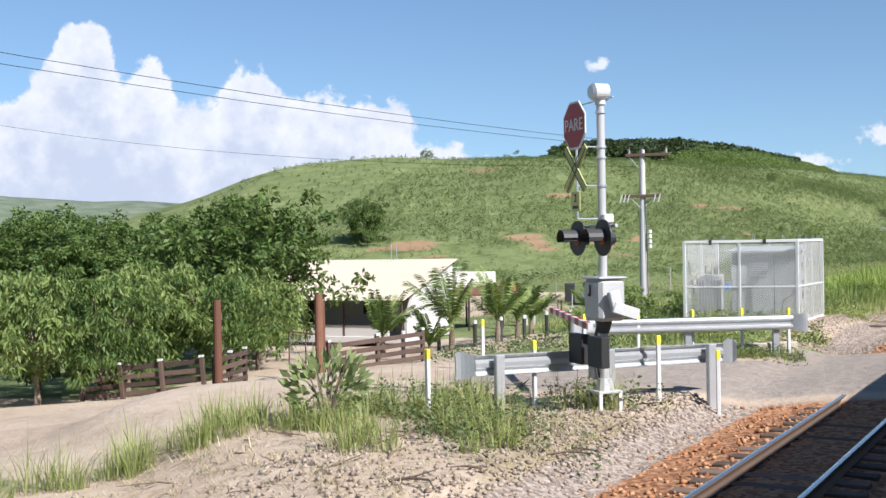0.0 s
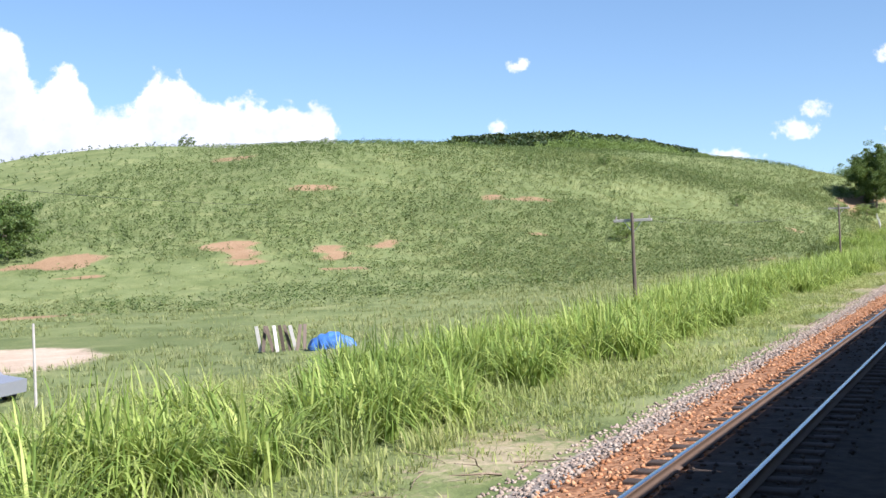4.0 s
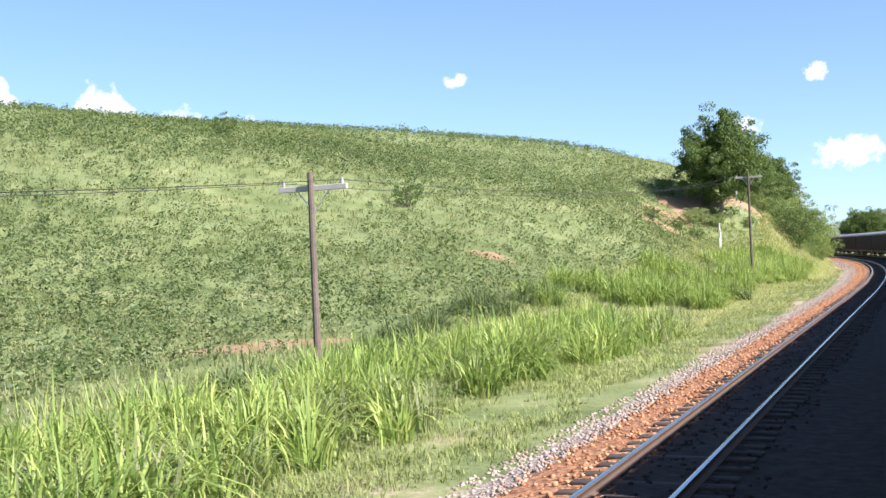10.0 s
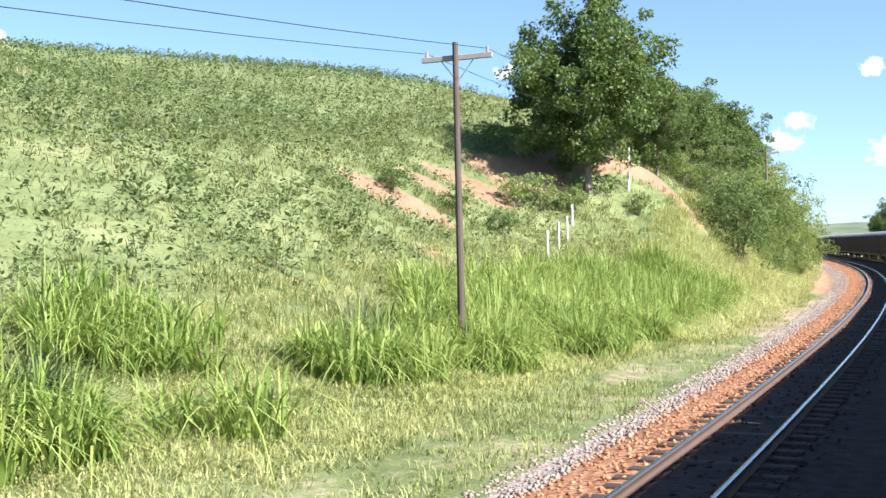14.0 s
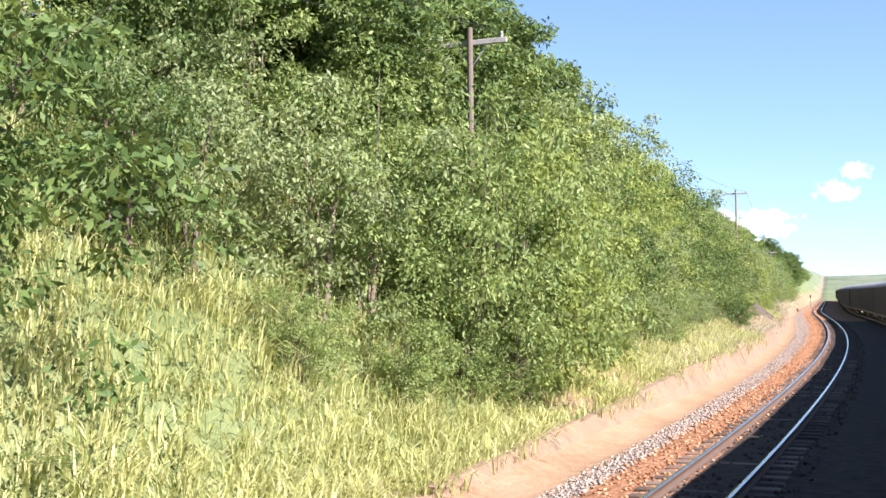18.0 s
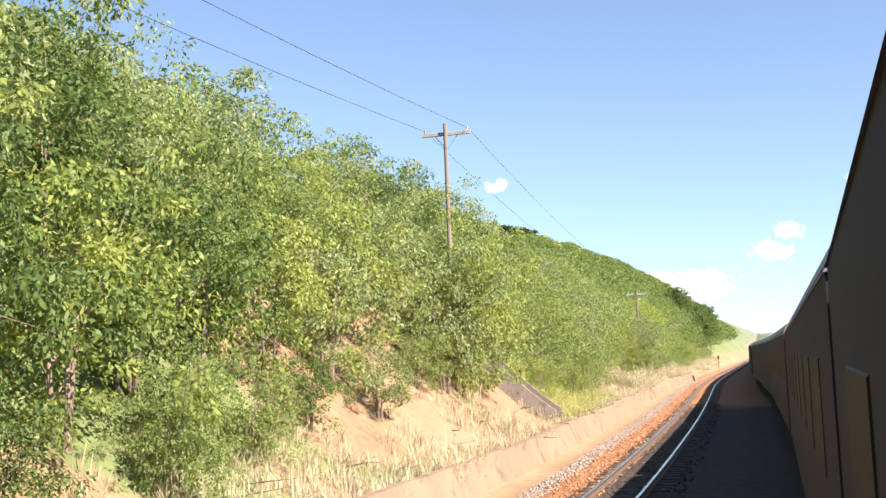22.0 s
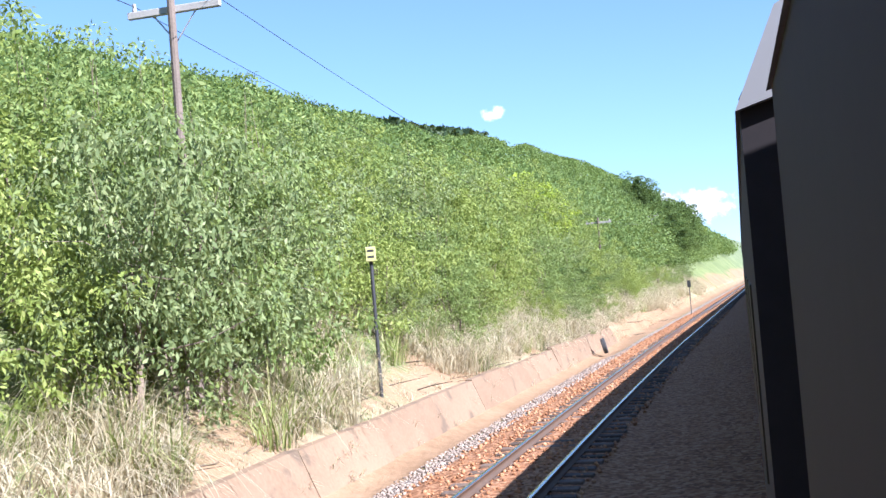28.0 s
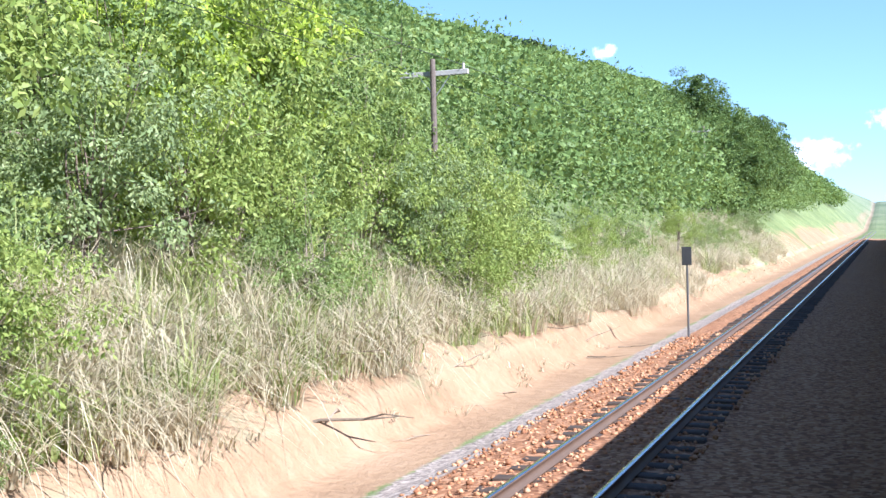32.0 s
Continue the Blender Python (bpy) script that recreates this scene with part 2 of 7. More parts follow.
def terrain_build(t):
    p = place(t)
    def attr(n):
        return node(t, "ShaderNodeAttribute", attribute_name=n).outputs["Fac"]
    big, mid, fine = noise_of(t, p, 0.035, 4.0), noise_of(t, p, 0.35, 5.0, 0.6), noise_of(t, p, 4.0, 5.0, 0.7)
    rows = node(t, "ShaderNodeTexNoise", {"Vector": node(t, "ShaderNodeMapping", {"Vector": p, "Scale": (0.25, 0.6, 1.6)}).outputs[0], "Scale": 0.6,
                                          "Detail": 4.0, "Roughness": 0.6}).outputs["Fac"]
    grass = ramp(t, mid, (0.28, (0.078, 0.104, 0.036)), (0.46, (0.134, 0.166, 0.060)), (0.60, (0.192, 0.218, 0.088)), (0.78, (0.275, 0.275, 0.135)))
    grass = mix(t, steps(t, rows, 0.40, 0.70), grass, (0.168, 0.202, 0.084))
    grass = mix(t, node(t, "ShaderNodeMath", {0: steps(t, big, 0.42, 0.66), 1: 0.45}, operation='MULTIPLY').outputs[0], grass, (0.085, 0.110, 0.040))
    grass = mix(t, node(t, "ShaderNodeMath", {0: steps(t, fine, 0.52, 0.70), 1: 0.55}, operation='MULTIPLY').outputs[0], grass, (0.050, 0.070, 0.022))
    soil = ramp(t, mix(t, 0.5, fine, mid), (0.30, (0.180, 0.110, 0.062)), (0.50, (0.262, 0.172, 0.100)), (0.74, (0.334, 0.234, 0.147)))
    dirt = ramp(t, mix(t, 0.6, fine, mid), (0.30, (0.315, 0.239, 0.169)), (0.50, (0.423, 0.338, 0.252)), (0.72, (0.513, 0.432, 0.338)))
    dry = ramp(t, mix(t, 0.6, fine, mid), (0.30, (0.171, 0.135, 0.077)), (0.50, (0.297, 0.243, 0.149)), (0.72, (0.387, 0.333, 0.225)))
    gravel = ramp(t, node(t, "ShaderNodeTexVoronoi", {"Vector": p, "Scale": 16.0}).outputs["Color"], (0.25, (0.180, 0.148, 0.123)), (0.55, (0.287, 0.238, 0.197)), (0.85, (0.385, 0.328, 0.275)))
    rust = ramp(t, node(t, "ShaderNodeTexVoronoi", {"Vector": p, "Scale": 15.0}).outputs["Color"], (0.2, (0.164, 0.074, 0.037)), (0.55, (0.303, 0.148, 0.072)), (0.85, (0.394, 0.221, 0.123)))
    asphalt = ramp(t, fine, (0.3, (0.230, 0.193, 0.160)), (0.7, (0.328, 0.283, 0.238)))
    ragged = node(t, "ShaderNodeMath", {0: node(t, "ShaderNodeMath", {0: fine, 1: mid}, operation='ADD').outputs[0], 1: 1.0}, operation='SUBTRACT').outputs[0]
    def mask(n, lo=0.35, hi=0.65, wild=0.9):
        w = node(t, "ShaderNodeMath", {0: ragged, 1: wild}, operation='MULTIPLY').outputs[0]
        return steps(t, node(t, "ShaderNodeMath", {0: attr(n), 1: w}, operation='ADD').outputs[0], lo, hi)
    c = mix(t, mask("dry"), grass, dry)
    c = mix(t, mask("soil"), c, soil)
    c = mix(t, mask("dirt", wild=0.5), c, dirt)
    c = mix(t, mask("asphalt", wild=0.35), c, asphalt)
    c = mix(t, mask("gravel", wild=0.8), c, gravel)
    c = mix(t, mask("rust", wild=0.5), c, rust)
    # distance haze put into the colour: land turns mottled grey-green beyond 450 m
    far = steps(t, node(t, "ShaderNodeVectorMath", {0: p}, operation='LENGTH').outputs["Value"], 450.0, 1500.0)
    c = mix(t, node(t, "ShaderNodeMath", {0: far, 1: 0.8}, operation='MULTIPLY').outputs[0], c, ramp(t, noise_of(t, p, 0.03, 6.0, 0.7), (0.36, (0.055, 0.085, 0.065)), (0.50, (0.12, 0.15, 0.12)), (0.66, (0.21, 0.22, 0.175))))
    # near-black bed colour deepens the train's shade on the track
    c = mix(t, mask("train_shade", wild=0.4), c, ramp(t, fine, (0.3, (0.036, 0.028, 0.023)), (0.7, (0.082, 0.062, 0.048))))
    h = node(t, "ShaderNodeMath", {0: fine, 1: mid}, operation='ADD').outputs[0]
    return principled(t, c, 0.95, 0.0, bumped(t, h, 0.6, 0.12), 0.15)


M = {}
M["terrain"] = material("terrain", terrain_build)
M["cane"] = leafy("cane_grass", (0.072, 0.135, 0.026), (0.245, 0.350, 0.074), (0.500, 0.560, 0.170), 0.42, 0.12)
M["cane_pale"] = leafy("cane_grass_pale", (0.16, 0.20, 0.085), (0.27, 0.30, 0.14), (0.42, 0.42, 0.24), 0.40, 0.3)
M["weed"] = leafy("verge_grass", (0.140, 0.190, 0.052), (0.280, 0.325, 0.105), (0.450, 0.450, 0.200), 0.35, 0.22)
M["straw"] = leafy("dry_grass", (0.319, 0.260, 0.151), (0.504, 0.437, 0.286), (0.622, 0.571, 0.420), 0.40, 0.4, 0.6, (0.521, 0.437, 0.252))
M["bank_grass"] = leafy("bank_grass", (0.26, 0.29, 0.090), (0.48, 0.49, 0.185), (0.66, 0.63, 0.320), 0.40, 0.25, 0.6, (0.45, 0.46, 0.12))
M["leaf_far"] = leafy("far_wood_leaves", (0.012, 0.026, 0.010), (0.028, 0.050, 0.018), (0.060, 0.090, 0.030), 0.15, 0.05)
M["herb"] = leafy("hill_herbs", (0.042, 0.068, 0.022), (0.092, 0.134, 0.046), (0.205, 0.250, 0.100), 0.25, 0.05)
M["hill_grass"] = leafy("hill_grass", (0.136, 0.168, 0.062), (0.240, 0.268, 0.108), (0.390, 0.395, 0.190), 0.35, 0.06)
M["leaf_dark"] = leafy("dark_leaves", (0.040, 0.074, 0.020), (0.078, 0.130, 0.034), (0.150, 0.215, 0.056), 0.30, 0.5)
M["leaf"] = leafy("green_leaves", (0.105, 0.160, 0.044), (0.192, 0.266, 0.080), (0.345, 0.412, 0.142), 0.44, 0.3)
M["leaf_light"] = leafy("young_leaves", (0.142, 0.202, 0.042), (0.255, 0.322, 0.074), (0.410, 0.455, 0.138), 0.48, 0.3)
M["leaf_grey"] = leafy("dusty_leaves", (0.120, 0.170, 0.064), (0.215, 0.275, 0.112), (0.350, 0.395, 0.180), 0.42, 0.3)
M["leaf_lime"] = leafy("lime_leaves", (0.22, 0.31, 0.028), (0.36, 0.46, 0.048), (0.54, 0.62, 0.10), 0.48, 0.3)
M["leaf_wood"] = leafy("woodland_leaves", (0.062, 0.108, 0.032), (0.125, 0.192, 0.054), (0.235, 0.312, 0.100), 0.40, 0.10)
M["rank"] = leafy("rank_weeds", (0.070, 0.112, 0.030), (0.175, 0.232, 0.068), (0.345, 0.395, 0.138), 0.30, 0.4)
M["bark"] = worn("bark", (0.11, 0.08, 0.055), (0.24, 0.19, 0.14), 0.95, 0, 3.0, 30.0, 0.6, 0.03)
M["twig"] = worn("dead_twigs", (0.10, 0.075, 0.05), (0.27, 0.21, 0.15), 0.95, 0, 3.0, 30.0, 0.4, 0.02)
M["stone"] = worn("ballast_stone", (0.24, 0.20, 0.17), (0.66, 0.60, 0.53), 0.9, 0, 1.2, 25.0, 0.4, 0.01)
M["stone_rust"] = worn("rust_stained_stone", (0.20, 0.075, 0.032), (0.66, 0.35, 0.17), 0.9, 0, 1.0, 25.0, 0.4, 0.01)
M["rail"] = worn("rail_steel", (0.16, 0.11, 0.08), (0.30, 0.20, 0.14), 0.6, 0.6, 2.0, 40.0, 0.1, 0.003)
M["rail_top"] = worn("polished_rail_head", (0.55, 0.55, 0.56), (0.72, 0.72, 0.74), 0.22, 1.0, 2.0, 30.0, 0.05, 0.002)
M["sleeper"] = worn("weathered_sleeper", (0.060, 0.041, 0.030), (0.155, 0.108, 0.080), 0.9, 0, 2.0, 18.0, 0.5, 0.02, dirt=(0.22, 0.11, 0.060))
M["concrete"] = worn("stained_concrete", (0.180, 0.120, 0.074), (0.262, 0.182, 0.116), 0.92, 0, 0.8, 14.0, 0.35, 0.015, dirt=(0.135, 0.098, 0.066), dirt_at=0.54, apart=0.25)
M["drain_concrete"] = worn("weathered_drain_concrete", (0.164, 0.139, 0.115), (0.271, 0.238, 0.205), 0.92, 0, 0.9, 14.0, 0.35, 0.015, dirt=(0.107, 0.090, 0.074), dirt_at=0.58)
M["pale_concrete"] = worn("pale_concrete", (0.410, 0.377, 0.328), (0.558, 0.525, 0.467), 0.9, 0, 1.5, 20.0, 0.25, 0.01, dirt=(0.271, 0.230, 0.180))
M["kerb_concrete"] = worn("beige_kerb_concrete", (0.30, 0.262, 0.20), (0.395, 0.35, 0.275), 0.9, 0, 1.5, 20.0, 0.3, 0.01, dirt=(0.22, 0.185, 0.14))
M["galv"] = worn("galvanised_steel", (0.430, 0.447, 0.456), (0.585, 0.593, 0.602), 0.42, 0.7, 3.0, 30.0, 0.05, 0.003, dirt=(0.327, 0.301, 0.267), dirt_at=0.66)
M["grey_paint"] = worn("grey_painted_steel", (0.386, 0.386, 0.378), (0.487, 0.487, 0.470), 0.5, 0.1, 2.0, 30.0, 0.05, 0.003, dirt=(0.302, 0.277, 0.244), dirt_at=0.64)
M["cubicle_paint"] = worn("pale_grey_green_paint", (0.285, 0.300, 0.285), (0.360, 0.375, 0.355), 0.5, 0.05, 2.0, 30.0, 0.05, 0.003, dirt=(0.25, 0.24, 0.21), dirt_at=0.64)
M["white_paint"] = worn("white_paint", (0.487, 0.487, 0.470), (0.588, 0.588, 0.571), 0.6, 0, 2.0, 25.0, 0.08, 0.004, dirt=(0.437, 0.412, 0.361), dirt_at=0.66)
M["lime_wall"] = worn("limewashed_wall", (0.430, 0.412, 0.385), (0.520, 0.500, 0.470), 0.9, 0, 1.0, 18.0, 0.15, 0.008, dirt=(0.470, 0.412, 0.353), dirt_at=0.6)
# darker copy of the limewash: veranda shade put into the wall colour
M["shade_wall"] = worn("shaded_limewash_wall", (0.336, 0.328, 0.319), (0.420, 0.412, 0.395), 0.9, 0, 1.0, 18.0, 0.15, 0.008)
M["roof"] = worn("fibre_cement_sheet", (0.330, 0.280, 0.215), (0.420, 0.362, 0.285), 0.85, 0, 0.8, 15.0, 0.15, 0.006, dirt=(0.340, 0.290, 0.230), dirt_at=0.62)
M["green_tin"] = worn("green_grey_tin", (0.30, 0.36, 0.26), (0.42, 0.46, 0.35), 0.6, 0.3, 1.0, 15.0, 0.1, 0.006)
M["brick"] = worn("red_brick", (0.42, 0.20, 0.13), (0.56, 0.32, 0.22), 0.9, 0, 2.0, 20.0, 0.3, 0.01)
M["yellow"] = worn("yellow_paint", (0.70, 0.62, 0.03), (0.80, 0.74, 0.06), 0.6, 0, 2.0, 25.0, 0.06, 0.004)
M["red_sign"] = worn("red_sign_face", (0.26, 0.030, 0.035), (0.34, 0.045, 0.05), 0.5, 0, 2.0, 25.0, 0.03, 0.002)
M["sign_yellow"] = worn("faded_yellow_board", (0.40, 0.40, 0.14), (0.50, 0.49, 0.20), 0.6, 0, 2.0, 25.0, 0.05, 0.002)
M["black"] = worn("black_paint", (0.018, 0.018, 0.018), (0.04, 0.04, 0.038), 0.55, 0, 2.0, 25.0, 0.05, 0.003)
M["dark_steel"] = worn("dark_steel", (0.05, 0.05, 0.052), (0.10, 0.10, 0.10), 0.55, 0.4, 2.0, 25.0, 0.06, 0.003)
M["fence_wood"] = worn("dark_stained_board", (0.045, 0.028, 0.022), (0.11, 0.07, 0.052), 0.75, 0, 2.5, 30.0, 0.3, 0.008)
M["post_wood"] = worn("reddish_timber_post", (0.105, 0.045, 0.026), (0.20, 0.095, 0.055), 0.75, 0, 2.0, 25.0, 0.4, 0.01)
M["pole_wood"] = worn("old_pole_timber", (0.085, 0.065, 0.05), (0.19, 0.15, 0.12), 0.9, 0, 2.0, 25.0, 0.4, 0.01)
M["grey_wood"] = worn("silvered_timber", (0.25, 0.235, 0.21), (0.40, 0.38, 0.345), 0.85, 0, 2.0, 25.0, 0.4, 0.01)
M["pole_concrete"] = worn("pale_pole_concrete", (0.470, 0.462, 0.437), (0.605, 0.588, 0.554), 0.85, 0, 1.5, 22.0, 0.15, 0.005)
M["blue"] = worn("blue_tarpaulin", (0.03, 0.09, 0.30), (0.06, 0.17, 0.46), 0.5, 0, 1.5, 15.0, 0.2, 0.02)
M["red_plastic"] = worn("faded_red_tub", (0.44, 0.12, 0.09), (0.56, 0.20, 0.15), 0.6, 0, 1.5, 15.0, 0.1, 0.01)
M["tyre"] = worn("tyre_rubber", (0.055, 0.055, 0.058), (0.12, 0.115, 0.11), 0.85, 0, 3.0, 30.0, 0.3, 0.01)
M["glass_dark"] = worn("dark_window_glass", (0.008, 0.009, 0.010), (0.014, 0.015, 0.017), 0.6, 0, 1.0, 10.0, 0.0, 0.001, spec=0.08)
M["coach_side"] = worn("dusty_dark_coach_paint", (0.010, 0.008, 0.009), (0.020, 0.015, 0.016), 0.85, 0.0, 1.0, 15.0, 0.05, 0.003, dirt=(0.030, 0.022, 0.019), dirt_at=0.66)
M["coach_roof"] = worn("dull_grey_coach_roof", (0.25, 0.25, 0.25), (0.35, 0.34, 0.33), 0.6, 0.2, 1.0, 15.0, 0.05, 0.003)
M["car_grey"] = worn("dusty_grey_car_paint", (0.25, 0.26, 0.29), (0.34, 0.35, 0.38), 0.35, 0.3, 1.0, 10.0, 0.0, 0.002)
M["insulator"] = worn("porcelain", (0.255, 0.230, 0.204), (0.383, 0.357, 0.323), 0.25, 0, 2.0, 20.0, 0.0, 0.002)
M["red_lens"] = worn("unlit_red_lens", (0.20, 0.012, 0.014), (0.28, 0.02, 0.02), 0.15, 0, 2.0, 20.0, 0.0, 0.002)

# ---------------------------------------------------------------- building blocks


def part(name, bm, mat, parent=None, label="", smooth=False):
    me = bpy.data.meshes.new(name)
    bm.to_mesh(me)
    bm.free()
    me.materials.append(M[mat])
    if smooth:
        me.polygons.foreach_set("use_smooth", [True] * len(me.polygons))
    ob = new(name, me)
    if parent:
        ob.parent = parent
    if label:
        ob["label"] = label
    return ob


def thing(name, label, category, m=None, group="", kind=""):
    ob = new(name)
    ob.empty_display_size = 0.2
    if m is not None:
        ob.matrix_world = m
    return tagged(ob, label, category, group, kind)


def box(*boxes, bevel=0.0):
    """A bmesh of boxes: (cx, cy, cz, sx, sy, sz[, turn in degrees about z[, about x[, about y]]])."""
    bm = bmesh.new()
    for b in boxes:
        rot = pose(0, 0, 0, b[7] if len(b) > 7 else 0, b[8] if len(b) > 8 else 0, b[6] if len(b) > 6 else 0)
        bmesh.ops.create_cube(bm, size=1, matrix=Matrix.Translation(b[:3]) @ rot @ Matrix.Diagonal((*b[3:6], 1)))
    if bevel:
        bmesh.ops.bevel(bm, geom=list(bm.edges), offset=bevel, segments=1, affect='EDGES')
    return bm


def rod(a, b, r0, r1=None, sides=10, bm=None):
    bm = bm or bmesh.new()
    a, b = Vector(a), Vector(b)
    m = Matrix.Translation((a + b) / 2) @ (b - a).to_track_quat('Z', 'Y').to_matrix().to_4x4()
    bmesh.ops.create_cone(bm, cap_ends=True, segments=sides, radius1=r0, radius2=r0 if r1 is None else r1, depth=(b - a).length, matrix=m)
    return bm


def tube(points, radii, sides=6, bm=None):
    """A swept, tapered tube through points."""
    bm = bm or bmesh.new()
    rings = []
    for i, p in enumerate(points):
        way = (Vector(points[min(i + 1, len(points) - 1)]) - Vector(points[max(i - 1, 0)])).normalized()
        q = way.to_track_quat('Z', 'Y')
        r = radii[i] if hasattr(radii, "__len__") else radii
        rings.append([bm.verts.new(Vector(p) + q @ Vector((r * math.cos(k * math.tau / sides), r * math.sin(k * math.tau / sides), 0))) for k in range(sides)])
    for a, b in zip(rings, rings[1:]):
        for k in range(sides):
            bm.faces.new((a[k], a[(k + 1) % sides], b[(k + 1) % sides], b[k]))
    for ring in (rings[0][::-1], rings[-1]):
        bm.faces.new(ring)
    return bm


def prism(outline, depth, m=None):
    """An outline in x, z, drawn out along y by depth (centred)."""
    bm = bmesh.new()
    a = [bm.verts.new((x, -depth / 2, z)) for x, z in outline]
    b = [bm.verts.new((x, depth / 2, z)) for x, z in outline]
    bm.faces.new(a)
    bm.faces.new(b[::-1])
    for i in range(len(a)):
        j = (i + 1) % len(a)
        bm.faces.new((a[j], a[i], b[i], b[j]))
    if m is not None:
        bmesh.ops.transform(bm, matrix=m, verts=bm.verts)
    bmesh.ops.recalc_face_normals(bm, faces=bm.faces)
    return bm


def quick_mesh(name, verts, faces, mat, smooth=False):
    """A mesh straight from arrays: verts (n, 3), faces (k, 3 or 4)."""
    me = bpy.data.meshes.new(name)
    verts, faces = np.ascontiguousarray(verts, np.float32), np.ascontiguousarray(faces, np.int32)
    me.vertices.add(len(verts))
    me.vertices.foreach_set("co", verts.ravel())
    me.loops.add(faces.size)
    me.loops.foreach_set("vertex_index", faces.ravel())
    me.polygons.add(len(faces))
    me.polygons.foreach_set("loop_start", np.arange(0, faces.size, faces.shape[1], dtype=np.int32))
    if smooth:
        me.polygons.foreach_set("use_smooth", np.ones(len(faces), bool))
    me.update(calc_edges=True)
    me.materials.append(M[mat])
    return me


rng = np.random.default_rng(7)


def ss(x, a, b):
    u = np.clip((np.asarray(x, float) - a) / (b - a), 0, 1)
    return u * u * (3 - 2 * u)


def wave(x, y, seed=0):
    """Smooth, aperiodic-looking unevenness between about -1 and 1."""
    v = 0
    for k in range(5):
        a, b, c = 0.9 + 0.37 * k + seed, 1.7 * k + 2.3 * seed, 0.6 + 0.83 * k
        v = v + np.sin(x * c * np.cos(a) + y * c * np.sin(a) + b) / (1 + 0.35 * k)
    return v / 2.2


# ---------------------------------------------------------------- the line of the railway and the lie of the land
# The line: s metres along it, d metres to its left from the coach windows' line.
HEADINGS = ((-2000, 0), (0, 0), (27, 0), (54, -0.54), (82, -0.64), (109, -0.31), (137, -0.27), (165, -0.44), (193, -0.6), (221, 0.88), (250, 3.16),
            (278, 5.49), (307, 7.71), (336, 9.62), (364, 10.63), (391, 10.98), (418, 9.82), (444, 8.97), (700, 8.9), (4000, 8.9))
LS = np.arange(-2000, 4000, 1.0)
lh = np.radians(np.interp(LS, *zip(*HEADINGS)))
lx, ly = np.cumsum(-np.sin(lh)), np.cumsum(np.cos(lh))
i0 = int(np.searchsorted(LS, 0))
lx, ly = lx - lx[i0], ly - ly[i0]


def at_line(s, d):
    """World x, y of a place s along the line and d to its left (beyond 60 m the offsets run parallel, so that they never cross)."""
    s, d = np.asarray(s, float), np.asarray(d, float)
    h = np.radians(np.interp(s, *zip(*HEADINGS)))
    near = np.clip(d, -60, 60)
    x = np.interp(s, LS, lx) - np.cos(h) * near - math.cos(radians(5)) * (d - near)
    y = np.interp(s, LS, ly) - np.sin(h) * near - math.sin(radians(5)) * (d - near)
    return x, y


def to_line(x, y):
    """The s, d of a place x, y."""
    s = float(y)
    for _ in range(12):
        px, py = at_line(s, 0)
        h = math.radians(float(np.interp(s, *zip(*HEADINGS))))
        along = -(x - px) * math.sin(h) + (y - py) * math.cos(h)
        s += float(along) * 0.9
    px, py = at_line(s, 0)
    h = math.radians(float(np.interp(s, *zip(*HEADINGS))))
    return s, float(-(x - px) * math.cos(h) - (y - py) * math.sin(h))


def near_path(x, y, points, width):
    """1 on a way through points, falling to 0 at width from it."""
    best = np.full(np.shape(x), 1e9)
    for (ax, ay), (bx, by) in zip(points, points[1:]):
        ux, uy = bx - ax, by - ay
        k = np.clip(((x - ax) * ux + (y - ay) * uy) / (ux * ux + uy * uy), 0, 1)
        best = np.minimum(best, np.hypot(x - ax - k * ux, y - ay - k * uy))
    return 1 - ss(best, width * 0.75, width * 1.25)


HILL = (-122.5, 246.3, 20.4)
PAVED = ((-4.6, 27.6), (-1.0, 28.2), (6.0, 31.0))


